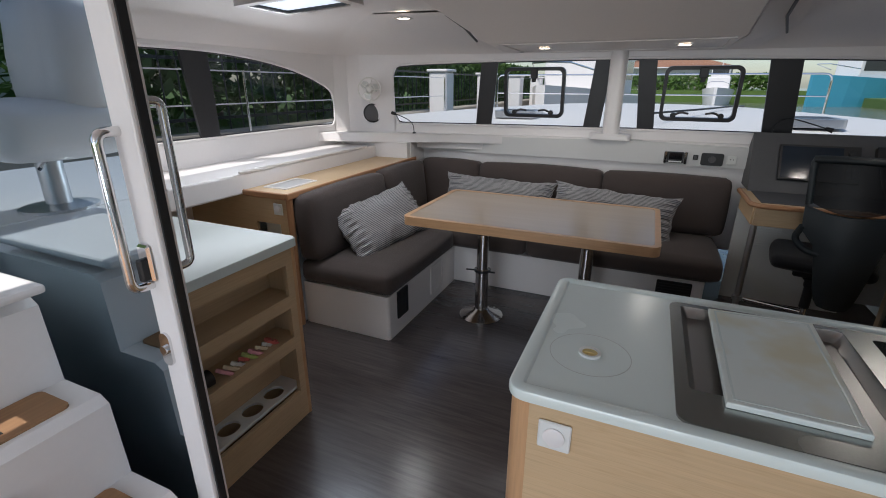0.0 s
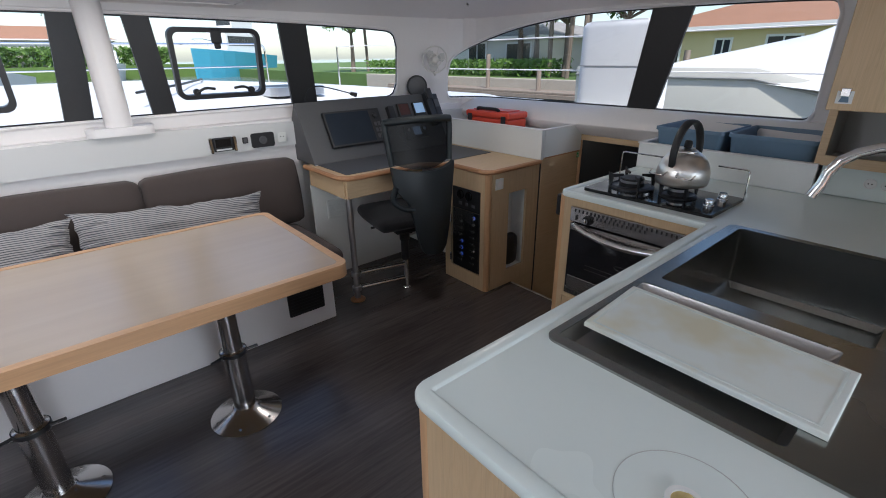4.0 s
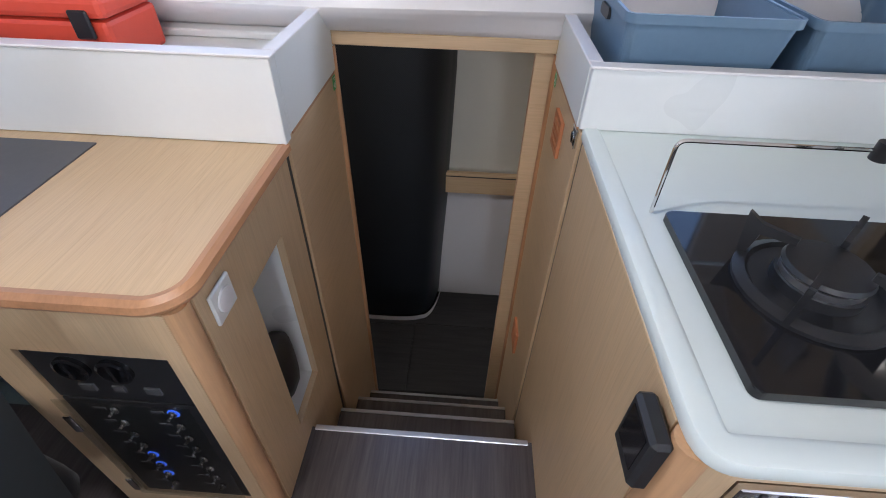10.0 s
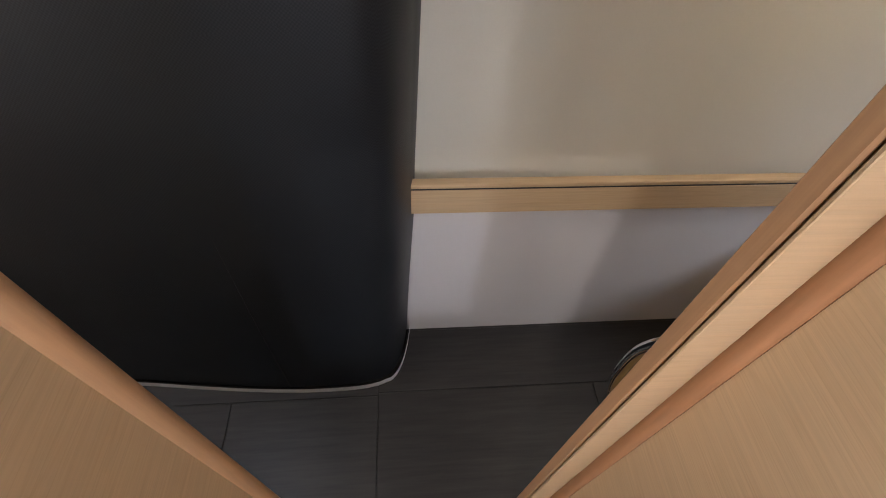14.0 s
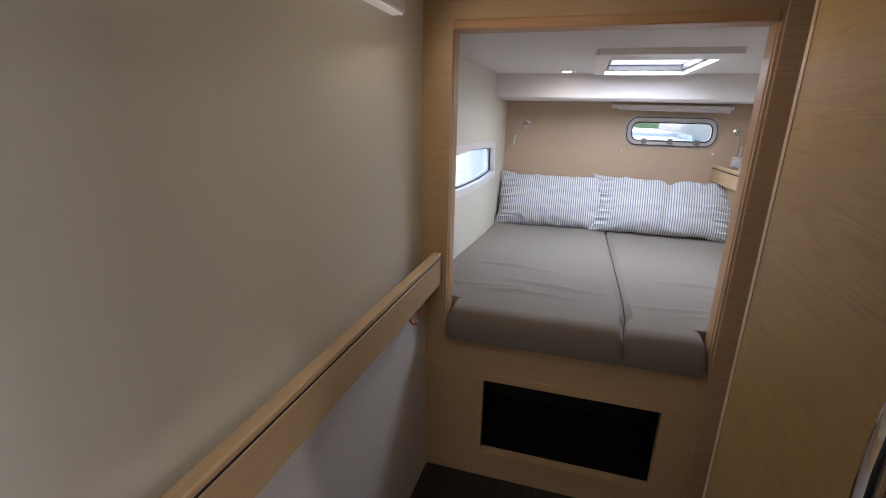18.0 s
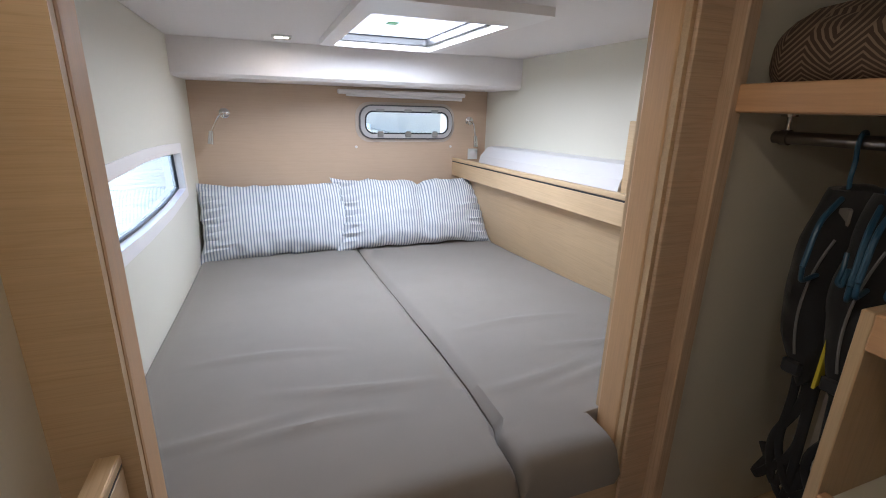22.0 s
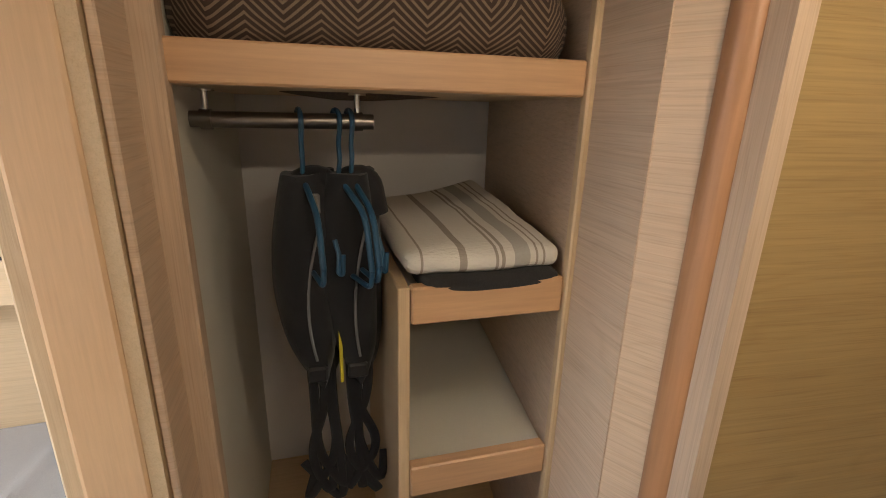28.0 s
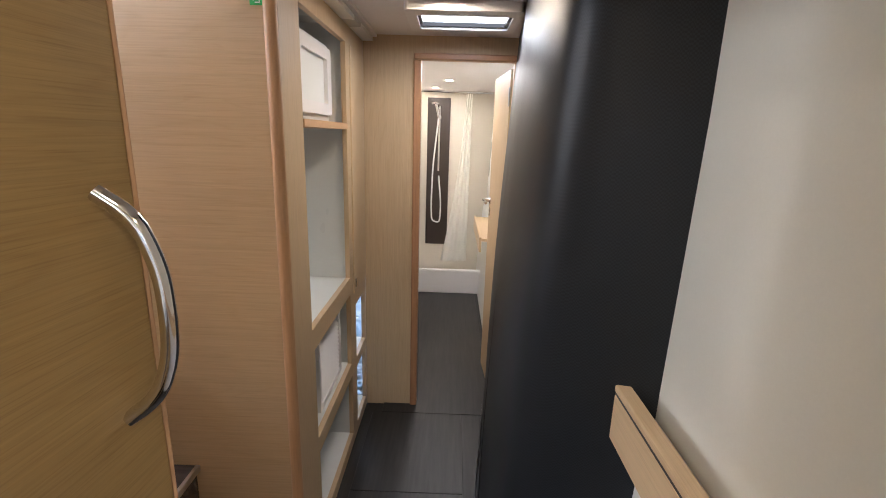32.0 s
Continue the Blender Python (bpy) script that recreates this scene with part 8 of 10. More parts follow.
# locker panels are black so the opening's shade sits in their colour
uv_ = thing("underbed_locker", (2.65, 0.5, -1.0), "locker under the bed with its shade painted black", "locker", kind="structure")
part("back_panel", box(2.2, 3.1, 0.2, 0.22, -1.0, -0.45, 0), M_SHADE_BLACK, uv_)
part("floor_panel", box(2.221, 3.079, 0.221, 0.75, -0.99, -0.97, 0), M_SHADE_BLACK, uv_)
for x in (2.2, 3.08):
    part("side_panel", box(x, x + 0.02, 0.221, 0.75, -1, -0.46, 0), M_SHADE_BLACK, uv_)
solid("bed_base", box(1.5, 3.304, -1.45, 0.70, -0.41, -0.373, 0), M_WOOD_X, "bed base board", "bed base", kind="structure")


def mattress(x0, x1, x2, x3, seed):
    """Front edge x0..x1, back edge x2..x3."""
    bm = bmesh.new()
    nx, ny = 40, 150
    y0, y1, z0, z1 = -1.44, 0.818, -0.372, -0.318
    rows = []
    for j in range(ny + 1):
        v = j / ny
        y = y0 + (y1 - y0) * v
        k = min(1.0, max(0.0, (y - 0.655) / 0.04))
        a, b = x2 + (x0 - x2) * k, x3 + (x1 - x3) * k
        row = []
        for i in range(nx + 1):
            u = i / nx
            x = a + (b - a) * u
            ed = min(u, 1 - u) * (b - a)
            fd = (1 - v) * (y1 - y0)
            drop = 0.0
            for q, r in ((ed, 0.018 + 0.03 * max(0, v - 0.85) / 0.15), (fd, 0.06)):
                if q < r:
                    drop += r - math.sqrt(max(0, r * r - (r - q) ** 2))
            wr = 0.004 * noise.noise(Vector((x * 2.5, y * 2.5, seed))) 
            fold = 0.0
            for (fy, fx, k, ph) in ((0.38, 0.35, 1.0, 0.2), (0.15, 0.6, 0.8, 1.1), (0.55, 0.5, 0.9, 2.0), (0.47, 0.75, 0.7, 2.8)):
                dy = y - fy + 0.10 * (u - 0.5) * math.sin(ph + seed) - 0.02 * math.sin(u * 6 + ph)
                fold += 0.013 * k * math.exp(-(dy / 0.018) ** 2) * max(0, 1 - abs(u - fx) / 0.32)
            row.append(bm.verts.new((x, y, z1 + 0.105 * v * v * (3 - 2 * v) - drop * 0.9 + wr + fold)))
        rows.append(row)
    for j in range(ny):
        for i in range(nx):
            bm.faces.new((rows[j][i], rows[j][i + 1], rows[j + 1][i + 1], rows[j + 1][i]))
    rim = rows[0][:] + [r[-1] for r in rows[1:]] + rows[-1][-2::-1] + [r[0] for r in rows[-2:0:-1]]
    low = [bm.verts.new((v.co.x, v.co.y - (0.012 if v.co.y > 0.81 else 0), z0 if v.co.y < 0.68 else -0.329 if v.co.y < 0.804 else -0.35)) for v in rim]
    n = len(rim)
    for i in range(n):
        bm.faces.new((rim[i], rim[(i + 1) % n], low[(i + 1) % n], low[i]))
    return bm


for k, (a, b, c, d) in enumerate(((2.462, 3.13, 2.449, 3.303), (2.19, 2.457, 1.575, 2.444))):
    mt = part("mattress", mattress(a, b, c, d, k + 1), M_TAUPE, smooth=True)
    tagged(mt, "wide taupe fabric bed mattress" if k == 0 else "narrow taupe fabric bed mattress beside the wider one", "mattress", "bed mattresses")

WIN_GLASS = [(-1.0, 0.118), (-0.965, 0.283), (-0.65, 0.302), (-0.3, 0.314), (0.165, 0.31), (0.18, 0.138), (-0.2, 0.116), (-0.6, 0.106)]


def grown(loop, d):
    cy, cz = -0.4, 0.21
    return [(y + d * (1 if y > cy else -1) * (1 if y < -0.8 or y > 0.1 else 0.0), z + d * (1 if z > cz else -1)) for y, z in loop]


hullw = plate([(-1.47, -1.0), (0.752, -1.0), (0.752, 0.9), (-1.47, 0.9)], [grown(WIN_GLASS, 0.035)], 3.305, 3.34, 'x')
solid("wall_cabin_outer", hullw, M_CREAM, "cream vinyl cabin hull side with a long window", "wall", kind="structure")
hw = thing("window_4", (3.34, -0.2, 0.2), "long low hull window in a white frame", "window", kind="structure")
part("frame", ring(grown(WIN_GLASS, 0.046), grown(WIN_GLASS, 0.004), 3.300, 3.345, 'x'), M_GEL, hw, "white window liner")
part("seal", ring(grown(WIN_GLASS, 0.0035), grown(WIN_GLASS, -0.005), 3.330, 3.340, 'x'), M_BLACK, hw)
hp4 = part("pane", prism(grown(WIN_GLASS, 0.003), 3.3405, 3.344, 'x'), glass("hull_pane", (0.76, 0.78, 0.79), 0.03), hw)
hp4.visible_shadow = False

aft = plate(rect(1.48, 3.34, -1.0, 0.66), [rounded(1.775, 2.345, 0.345, 0.50, 0.06, 6)], -1.50, -1.47, 'y')
solid("wall_cabin_aft", aft, M_PLAIN_X, "maple-veneered aft cabin bulkhead", "wall", kind="structure")
pl = thing("window_5", (2.06, -1.47, 0.42), "grey-framed rectangular portlight with latches", "porthole", kind="structure")
part("frame", ring(rounded(1.73, 2.39, 0.30, 0.545, 0.09, 8), rounded(1.78, 2.34, 0.35, 0.495, 0.055, 8), -1.473, -1.464, 'y'), plain("pale_flange", (0.55, 0.47, 0.40), 0.4), pl, "pale outer flange", smooth=True)
part("inner_frame", ring(rounded(1.757, 2.363, 0.327, 0.521, 0.075, 8), rounded(1.79, 2.33, 0.36, 0.485, 0.045, 8), -1.462, -1.436, 'y'), plain("grey_frame", (0.52, 0.50, 0.50), 0.35), pl, "grey inner frame", smooth=True)
part("gasket", ring(rounded(1.749, 2.371, 0.319, 0.529, 0.082, 8), rounded(1.7575, 2.3625, 0.3275, 0.5205, 0.075, 8), -1.4635, -1.447, 'y'), plain("dark_gasket", (0.12, 0.11, 0.11), 0.5), pl, "dark outer gasket", smooth=True)
part("gasket", ring(rounded(1.782, 2.338, 0.352, 0.493, 0.052, 8), rounded(1.791, 2.329, 0.361, 0.484, 0.044, 8), -1.4355, -1.433, 'y'), M_BLACK, pl, "black inner gasket", smooth=True)
part("pane", prism(rounded(1.785, 2.335, 0.355, 0.49, 0.05, 8), -1.462, -1.457, 'y'), M_CLEAR, pl).visible_shadow = False
for x in (1.88, 2.06, 2.24):
    part("latch", box(x - 0.02, x + 0.02, -1.437, -1.42, 0.335, 0.372, 0.005), M_STEEL, pl, "latch")
    part("hinge", box(x - 0.025, x + 0.025, -1.44, -1.428, 0.488, 0.505, 0.004), M_STEEL, pl, "hinge")
solid("roller_blind", join(box(1.68, 2.50, -1.44, -1.40, 0.585, 0.612, 0.006), rod((1.70, -1.42, 0.575), (2.45, -1.42, 0.585), 0.012, 10)), M_LINER, "rolled white blind above the portlight", "blind")
for x in (1.75, 2.39):
    solid("snap_stud", moved(lathe([(0.009, 0), (0.007, 0.004)], (0, 0, 0), 12), Matrix.Translation((x, -1.468, 0.27)) @ pose(0, 0, 0, -90)), M_GEL, "small white snap stud on the bulkhead", "stud")

solid("ceiling_cabin", plate(rect(1.48, 3.34, -1.03, 0.752), [rect(2.145, 2.60, -0.79, 0.03)], 0.80, 0.83, 'z'), M_LINER, "white cabin headliner with a hatch opening", "ceiling", kind="structure")
solid("ceiling_cabin_beam", prism([(-1.02, 0.83), (-1.02, 0.645), (-1.04, 0.63), (-1.469, 0.63), (-1.469, 0.83)], 1.48, 3.34, 'x'), M_LINER, "white boxed beam across the aft cabin", "beam", kind="structure")
ht = thing("deck_hatch", (2.37, -0.3, 0.8), "square deck hatch with a glowing pane and white surround", "hatch")
part("surround", ring(rounded(2.10, 2.66, -0.82, 0.24, 0.02, 4), rounded(2.145, 2.60, -0.79, 0.03, 0.015, 4), 0.775, 0.80), M_GEL, ht, "white blind surround")
part("rim", ring(rounded(2.145, 2.60, -0.79, 0.03, 0.02, 4), rounded(2.165, 2.58, -0.77, 0.01, 0.02, 4), 0.80, 0.83), M_BLACK, ht)
# pane glows by itself in place of the sky above it
part("pane", box(2.15, 2.595, -0.785, 0.025, 0.83, 0.836, 0), glowing("hatch_pane_glow", (0.84, 0.88, 1.0), 0.13), ht)
lamp("hatch_daylight", 2.372, -0.38, 0.826, 2.7, 0.40, 0.76, color=(0.85, 0.93, 1.0))
part("exit_mark", box(2.40, 2.44, -0.45, -0.40, 0.827, 0.829, 0), M_SIGN, ht, "green exit mark")
spot(2.822, -0.79, 0.80, 0.06, "cabin spots", 0.055)


def reading_lamp(x, z, dx):
    r = thing("reading_lamp", (x, -1.47, z), "chrome flexible reading lamp on the bulkhead", "lamp", "bedside lamps")
    part("foot", moved(lathe([(0.028, 0), (0.028, 0.008), (0.02, 0.014), (0.008, 0.018)], (0, 0, 0), 20), Matrix.Translation((x, -1.47, z)) @ pose(0, 0, 0, -90)), M_CHROME, r, smooth=True)
    part("neck", tube(bend([(x, -1.455, z), (x + dx * 0.35, -1.40, z - 0.01), (x + dx, -1.385, z - 0.10)], 0.05, 6), 0.0055, 8), M_CHROME, r, smooth=True)
    part("head", rod((x + dx, -1.385, z - 0.095), (x + dx * 1.12, -1.38, z - 0.165), 0.012, 14, 0.017), M_CHROME, r, smooth=True)


reading_lamp(3.13, 0.46, 0.07)
reading_lamp(1.62, 0.44, -0.015)
switch_plate(1.585, -1.468, 0.22, (0, 1, 0))

# inboard side: ledge, padding, screen
solid("wall_cabin_inner", box(1.47, 1.49, -1.47, 0.752, -1.0, 0.82, 0), M_CREAM, "cream vinyl inboard cabin side", "wall", kind="structure")
solid("wall_cabin_inner_low", prism([(1.491, -0.45), (1.535, -0.45), (1.705, 0.115), (1.491, 0.115)], -1.469, 0.70, 'y'), M_WOOD_Y, "maple-veneered panel above the bed", "wall", kind="structure")
solid("wall_cabin_near", box(1.47, 2.075, 0.70, 0.751, -0.45, 0.82, 0), M_CREAM, "cream inner side of the cabin bulkhead", "wall", kind="structure")
def tilt(bm, k=0.023):
    for v in bm.verts:
        v.co.z += k * (v.co.y + 1.468)
    return bm


sl = thing("bed_shelf", (1.62, -0.4, 0.1), "maple bedside ledge with black inlay", "shelf")
part("board", tilt(box(1.71, 1.735, -1.468, 0.699, 0.078, 0.168, 0.002)), M_WOOD_Y, sl)
part("inlay", tilt(box(1.711, 1.734, -1.468, 0.699, 0.168, 0.175, 0)), M_BLACK, sl, "black inlay strip")
part("top_strip", tilt(box(1.709, 1.736, -1.468, 0.699, 0.175, 0.197, 0.003)), M_WOOD_Y, sl)
part("ledge", tilt(box(1.491, 1.71, -1.468, 0.699, 0.125, 0.14, 0)), M_WOOD_Y, sl)
for_pad = tilt(prism([(1.491, 0.141), (1.62, 0.141), (1.60, 0.22), (1.55, 0.275), (1.491, 0.285)], -1.30, 0.029, 'y'), 0.026)
solid("ledge_pad", for_pad, M_LOWER, "white padded back of the ledge", "padding", kind="structure")
sc = thing("wall_screen", (1.6, 0.2, 0.18), "black touch screen on a maple panel", "screen")
part("panel", box(1.585, 1.60, 0.03, 0.489, 0.176, 0.487, 0.003), M_WOOD_Y, sc, "maple backing panel")
part("bezel", box(1.60, 1.615, 0.142, 0.387, 0.268, 0.426, 0.008, 2), M_BLACK, sc)
part("display", box(1.615, 1.6165, 0.172, 0.360, 0.294, 0.400, 0), plain("grey_screen", (0.16, 0.22, 0.21), 0.15), sc, "blank grey-green display")
part("label_bar", box(1.615, 1.6165, 0.243, 0.287, 0.410, 0.415, 0), M_ALU, sc)
part("button", box(1.615, 1.6165, 0.352, 0.362, 0.276, 0.284, 0), M_ALU, sc)
solid("casing", box(1.491, 1.79, 0.49, 0.699, -0.30, 0.799, 0.03, 3), M_GEL, "white rounded casing beside the bed opening", "casing", kind="structure", smooth=True)
fan(1.61, 0.292, 0.72, (0.95, -0.3, -0.05), 0.095)

for (w, x, seed, rz, lab) in ((0.97, 2.825, 11, 2, "plump white pillow with fine blue-grey stripes"), (0.98, 2.075, 12, -2, "creased white pillow with fine blue-grey stripes")):
    throw_pillow(w, 0.45, 0.19, pose(x, -1.28 if seed == 11 else -1.24, -0.13 if seed == 11 else -0.115, 64, 0, 180 + rz), seed, lab, M_STRIPE2, "bed pillows", groove=0.08 if seed == 12 else None)
# ---------------------------------------------------------------- deck, cockpit
M_DECK = plain("white_deck", (0.66, 0.66, 0.65), 0.5, var=0.03, grain=300, relief=0.06)
M_TEAK = wood("teak_cork", (0.36, 0.20, 0.10), 'y', 0.7, 0.2, 120.0)
side_p = [(-3.75, 0.9), (-2.95, 0.9), (-2.95, 3.4), (-2.8, 3.75), (-2.8, 4.4), (-3.7, 4.4)]
side_s = [(3.45, 0.9), (2.56, 0.9), (2.56, 3.7), (2.4, 4.05), (2.4, 4.4), (3.35, 4.4)]
solid("side_deck", join(prism(side_p, 1.0, 1.06, 'z', 0.01), prism(side_s, 1.0, 1.06, 'z', 0.01)), M_DECK, "white non-slip side decks", "deck", kind="structure")


def crowned_deck():
    bm = bmesh.new()
    rows = []
    for j in range(23):
        y = 3.9 + 4.5 * j / 22
        half = 3.55 - 0.9 * max(0, (y - 5.5) / 3) ** 2
        rise = min(1, max(0, (y - 4.2) / 2.6))
        rise = rise * rise * (3 - 2 * rise)
        row = []
        for i in range(25):
            u = i / 12 - 1
            x = -0.15 + half * u
            z = 1.07 + 0.17 * rise * (1 - abs(u) ** 2.6) + (0.05 * max(0, 1 - abs(u) / 0.7) if y < 4.6 else 0.02)
            row.append(bm.verts.new((x, y, z)))
        rows.append(row)
    for a, b in zip(rows, rows[1:]):
        for i in range(24):
            bm.faces.new((a[i], a[i + 1], b[i + 1], b[i]))
    rim = rows[0] + [r[-1] for r in rows[1:]] + rows[-1][-2::-1] + [r[0] for r in rows[-2:0:-1]]
    low = [bm.verts.new((v.co.x, v.co.y, 0.95)) for v in rim]
    for i in range(len(rim)):
        k = (i + 1) % len(rim)
        bm.faces.new((rim[k], rim[i], low[i], low[k]))
    bm.faces.new(low)
    return bm


solid("foredeck", crowned_deck(), M_DECK, "white crowned non-slip foredeck", "deck", kind="structure", smooth=True)
solid("hull_topside", box(-3.82, -3.76, -3.5, 7.0, -1.3, 1.0, 0.01), M_GEL, "white port topside of the boat", "hull", kind="structure")


def lifeline(side):
    pts = [(side, 1.2), (side, 3.4), (side * 0.98, 5.4), (side * 0.9, 7.4)]
    g = thing("guard_rail", (side, 3, 1.06), "stainless guard rail with two wires along the deck edge", "railing", "deck guard rails")
    for x, y in pts:
        part("stanchion", rod((x, y, 1.06), (x, y, 1.66), 0.013, 10), M_CHROME, g, smooth=True)
    for z in (1.36, 1.65):
        part("wire", tube([(x, y, z) for x, y in pts], 0.006, 6), M_GEL, g)


lifeline(3.3)
lifeline(-3.65)
pul = thing("pulpit", (-0.2, 8.2, 1.06), "stainless bow rail at the front beam", "railing")
part("top_rail", tube(bend([(-2.6, 8.2, 1.06), (-2.6, 8.2, 1.7), (2.2, 8.2, 1.7), (2.2, 8.2, 1.06)], 0.1), 0.014, 8), M_CHROME, pul, smooth=True)
part("mid_rail", rod((-2.6, 8.2, 1.4), (2.2, 8.2, 1.4), 0.01, 8), M_CHROME, pul, smooth=True)
for x, y, sz in ((-1.5, 5.6, 0.5), (1.35, 5.5, 0.55)):
    dh = thing("foredeck_hatch", (x, y, 1.18), "low tinted deck hatch in an aluminium frame", "hatch", "foredeck hatches")
    part("frame", ring(rounded(x - sz / 2, x + sz / 2, y - sz / 2, y + sz / 2, 0.06, 4), rounded(x - sz / 2 + 0.05, x + sz / 2 - 0.05, y - sz / 2 + 0.05, y + sz / 2 - 0.05, 0.04, 4), 1.17, 1.25), M_ALU, dh)
    part("lid", prism(rounded(x - sz / 2 + 0.05, x + sz / 2 - 0.05, y - sz / 2 + 0.05, y + sz / 2 - 0.05, 0.04, 4), 1.17, 1.245, 'z'), M_BLACK, dh, "dark acrylic lid")
rp = thing("deck_line", (0.6, 6.2, 1.2), "dark braided line led across the foredeck", "rope")
part("rope", tube([(0.0, 5.2, 1.27), (0.5, 6.0, 1.285), (0.9, 6.9, 1.29), (1.2, 8.0, 1.26)], 0.011, 6), M_BLACK, rp)
tk = thing("wrapped_board", (3.05, 2.9, 1.06), "tall board in a white padded bag lashed to the guard rail", "board bag")
part("bag", prism(rounded(2.98, 3.27, 2.54, 3.28, 0.13, 6), 1.062, 1.74, 'z', 0.05, 3), plain("white_bag", (0.78, 0.78, 0.79), 0.6, var=0.03, grain=40, relief=0.15), tk, smooth=True)
part("seam", ring(rounded(2.976, 3.274, 2.536, 3.284, 0.13, 6), rounded(2.985, 3.265, 2.545, 3.275, 0.12, 6), 1.405, 1.411), plain("grey_seam", (0.35, 0.35, 0.36), 0.8), tk, "grey seam")

# cockpit sole, steps with cork treads, helm seat, added roof
solid("cockpit_sole", box(-1.2, 1.42, -3.2, 0.54, -0.06, -0.012, 0), M_TEAK, "teak-toned cockpit sole", "floor", kind="structure")
stp = thing("cockpit_steps", (-1.4, 0.0, 0.0), "white moulded cockpit steps with cork treads", "steps")
prof = [(-0.82, 0.0), (-0.84, 0.23), (-0.87, 0.25), (-1.02, 0.25), (-1.03, 0.48), (-1.06, 0.50), (-1.22, 0.50), (-1.23, 0.73), (-1.26, 0.75), (-1.42, 0.75), (-1.43, 0.98), (-1.46, 1.0), (-2.3, 1.0), (-2.3, 0.0)]
part("moulding", prism(prof, -0.75, 0.44, 'y'), M_GEL, stp)
for x0, x1, z in ((-1.01, -0.885, 0.25), (-1.215, -1.075, 0.50), (-1.415, -1.275, 0.75), (-1.9, -1.48, 1.0)):
    tr = part("tread", prism(rounded(x0, x1, -0.6, 0.38, 0.02), z, z + 0.006, 'z'), M_TEAK, stp, "cork-brown tread pad")
    part("pad_line", ring(rect(x0 + 0.03, x1 - 0.03, -0.25, 0.25), rect(x0 + 0.034, x1 - 0.034, -0.246, 0.246), z + 0.006, z + 0.0068), M_BLACK, tr, "dark inlaid line")
for x, z in ((-1.222, 0.62), (-1.022, 0.37)):
    pe = part("pad_eye", join(box(x - 0.004, x + 0.006, 0.13, 0.19, z - 0.03, z + 0.03, 0.004), tube([(x + 0.006, 0.14, z), (x + 0.03, 0.145, z + 0.005), (x + 0.03, 0.175, z + 0.005), (x + 0.006, 0.18, z)], 0.006, 8)), M_CHROME, stp, "chrome folding pad eye", smooth=True)
solid("side_ledge", join(box(-2.85, -1.55, 0.46, 0.47, 0.0, 0.3, 0), box(-3.75, -2.31, -3.0, 0.45, 0.93, 1.0, 0.01)), M_GEL, "white side deck by the helm", "deck", kind="structure")
ctab = thing("cockpit_tray", (-1.5, 0.3, 1.0), "small white tray table beside the steps", "table")
part("top", box(-1.95, -1.36, 0.10, 0.44, 1.03, 1.055, 0.01, 2), M_GEL, ctab)
part("leg", box(-1.8, -1.7, 0.2, 0.3, 1.0, 1.03, 0), M_ALU, ctab)
hs2 = thing("helm_seat", (-2.43, 0.0, 1.0), "white covered helm seat on a steel pedestal", "seat")
part("pedestal", rod((-2.43, 0.0, 1.0), (-2.43, 0.0, 1.26), 0.05, 20), M_ALU, hs2, smooth=True)
part("base_plate", lathe([(0.15, 0), (0.15, 0.012), (0.06, 0.025)], (-2.43, 0.0, 1.0), 28), M_ALU, hs2, smooth=True)
part("lever", rod((-2.43, 0.0, 1.22), (-2.3, 0.1, 1.2), 0.008, 8), M_CHROME, hs2)
part("seat_cover", cushion(-2.68, -2.19, -0.26, 0.24, 1.24, 1.46, 0.07, 0.02, 9, 5), M_GEL, hs2, smooth=True)
part("back_cover", moved(cushion(-0.23, 0.23, -0.15, 0.12, 0.0, 0.55, 0.1, 0.03, 9, 6), pose(-2.45, -0.12, 1.36, 5, 0, 12)), M_GEL, hs2, smooth=True)
M_GLASSD = glass("tinted_door_glass", (0.10, 0.12, 0.14), 0.5)
M_GLASSD.node_tree.nodes["Glossy BSDF"].inputs["Color"].default_value = (0.66, 0.78, 0.86, 1)
sd = thing("door_3", (-1.6, 0.52, 0.0), "white-framed sliding glass door standing open", "door", kind="structure")
part("stile", box(-1.05, -0.975, 0.50, 0.545, 0.0, 1.9, 0.006, 2), M_GEL, sd, "white door stile")
part("edge_seal", box(-0.975, -0.970, 0.512, 0.533, 0.0, 1.9, 0), M_BLACK, sd, "black rubber edge")
part("rail_bottom", box(-2.3, -1.051, 0.505, 0.54, 0.0, 0.08, 0.003), M_GEL, sd)
part("rail_top", box(-2.3, -1.051, 0.505, 0.54, 1.82, 1.9, 0.003), M_GEL, sd)
part("glass", box(-2.3, -1.051, 0.518, 0.526, 0.08, 1.82, 0), M_GLASSD, sd, "dark tinted glass")
part("pull_handle", tube(bend([(-1.03, 0.50, 1.44), (-1.03, 0.452, 1.44), (-1.03, 0.452, 1.09), (-1.03, 0.50, 1.09)], 0.03, 5), 0.011, 12), M_CHROME, sd, "chrome pull handle", smooth=True)
part("pull_handle", tube(bend([(-1.0, 0.545, 1.50), (-1.0, 0.585, 1.50), (-1.0, 0.585, 1.12), (-1.0, 0.545, 1.12)], 0.03, 5), 0.01, 12), M_CHROME, sd, "chrome pull handle", smooth=True)
part("lock_case", box(-1.045, -1.005, 0.488, 0.50, 1.10, 1.19, 0.006), M_CHROME, sd)
part("lock_latch", box(-1.03, -1.012, 0.47, 0.49, 1.105, 1.16, 0.004), M_BLACK, sd)
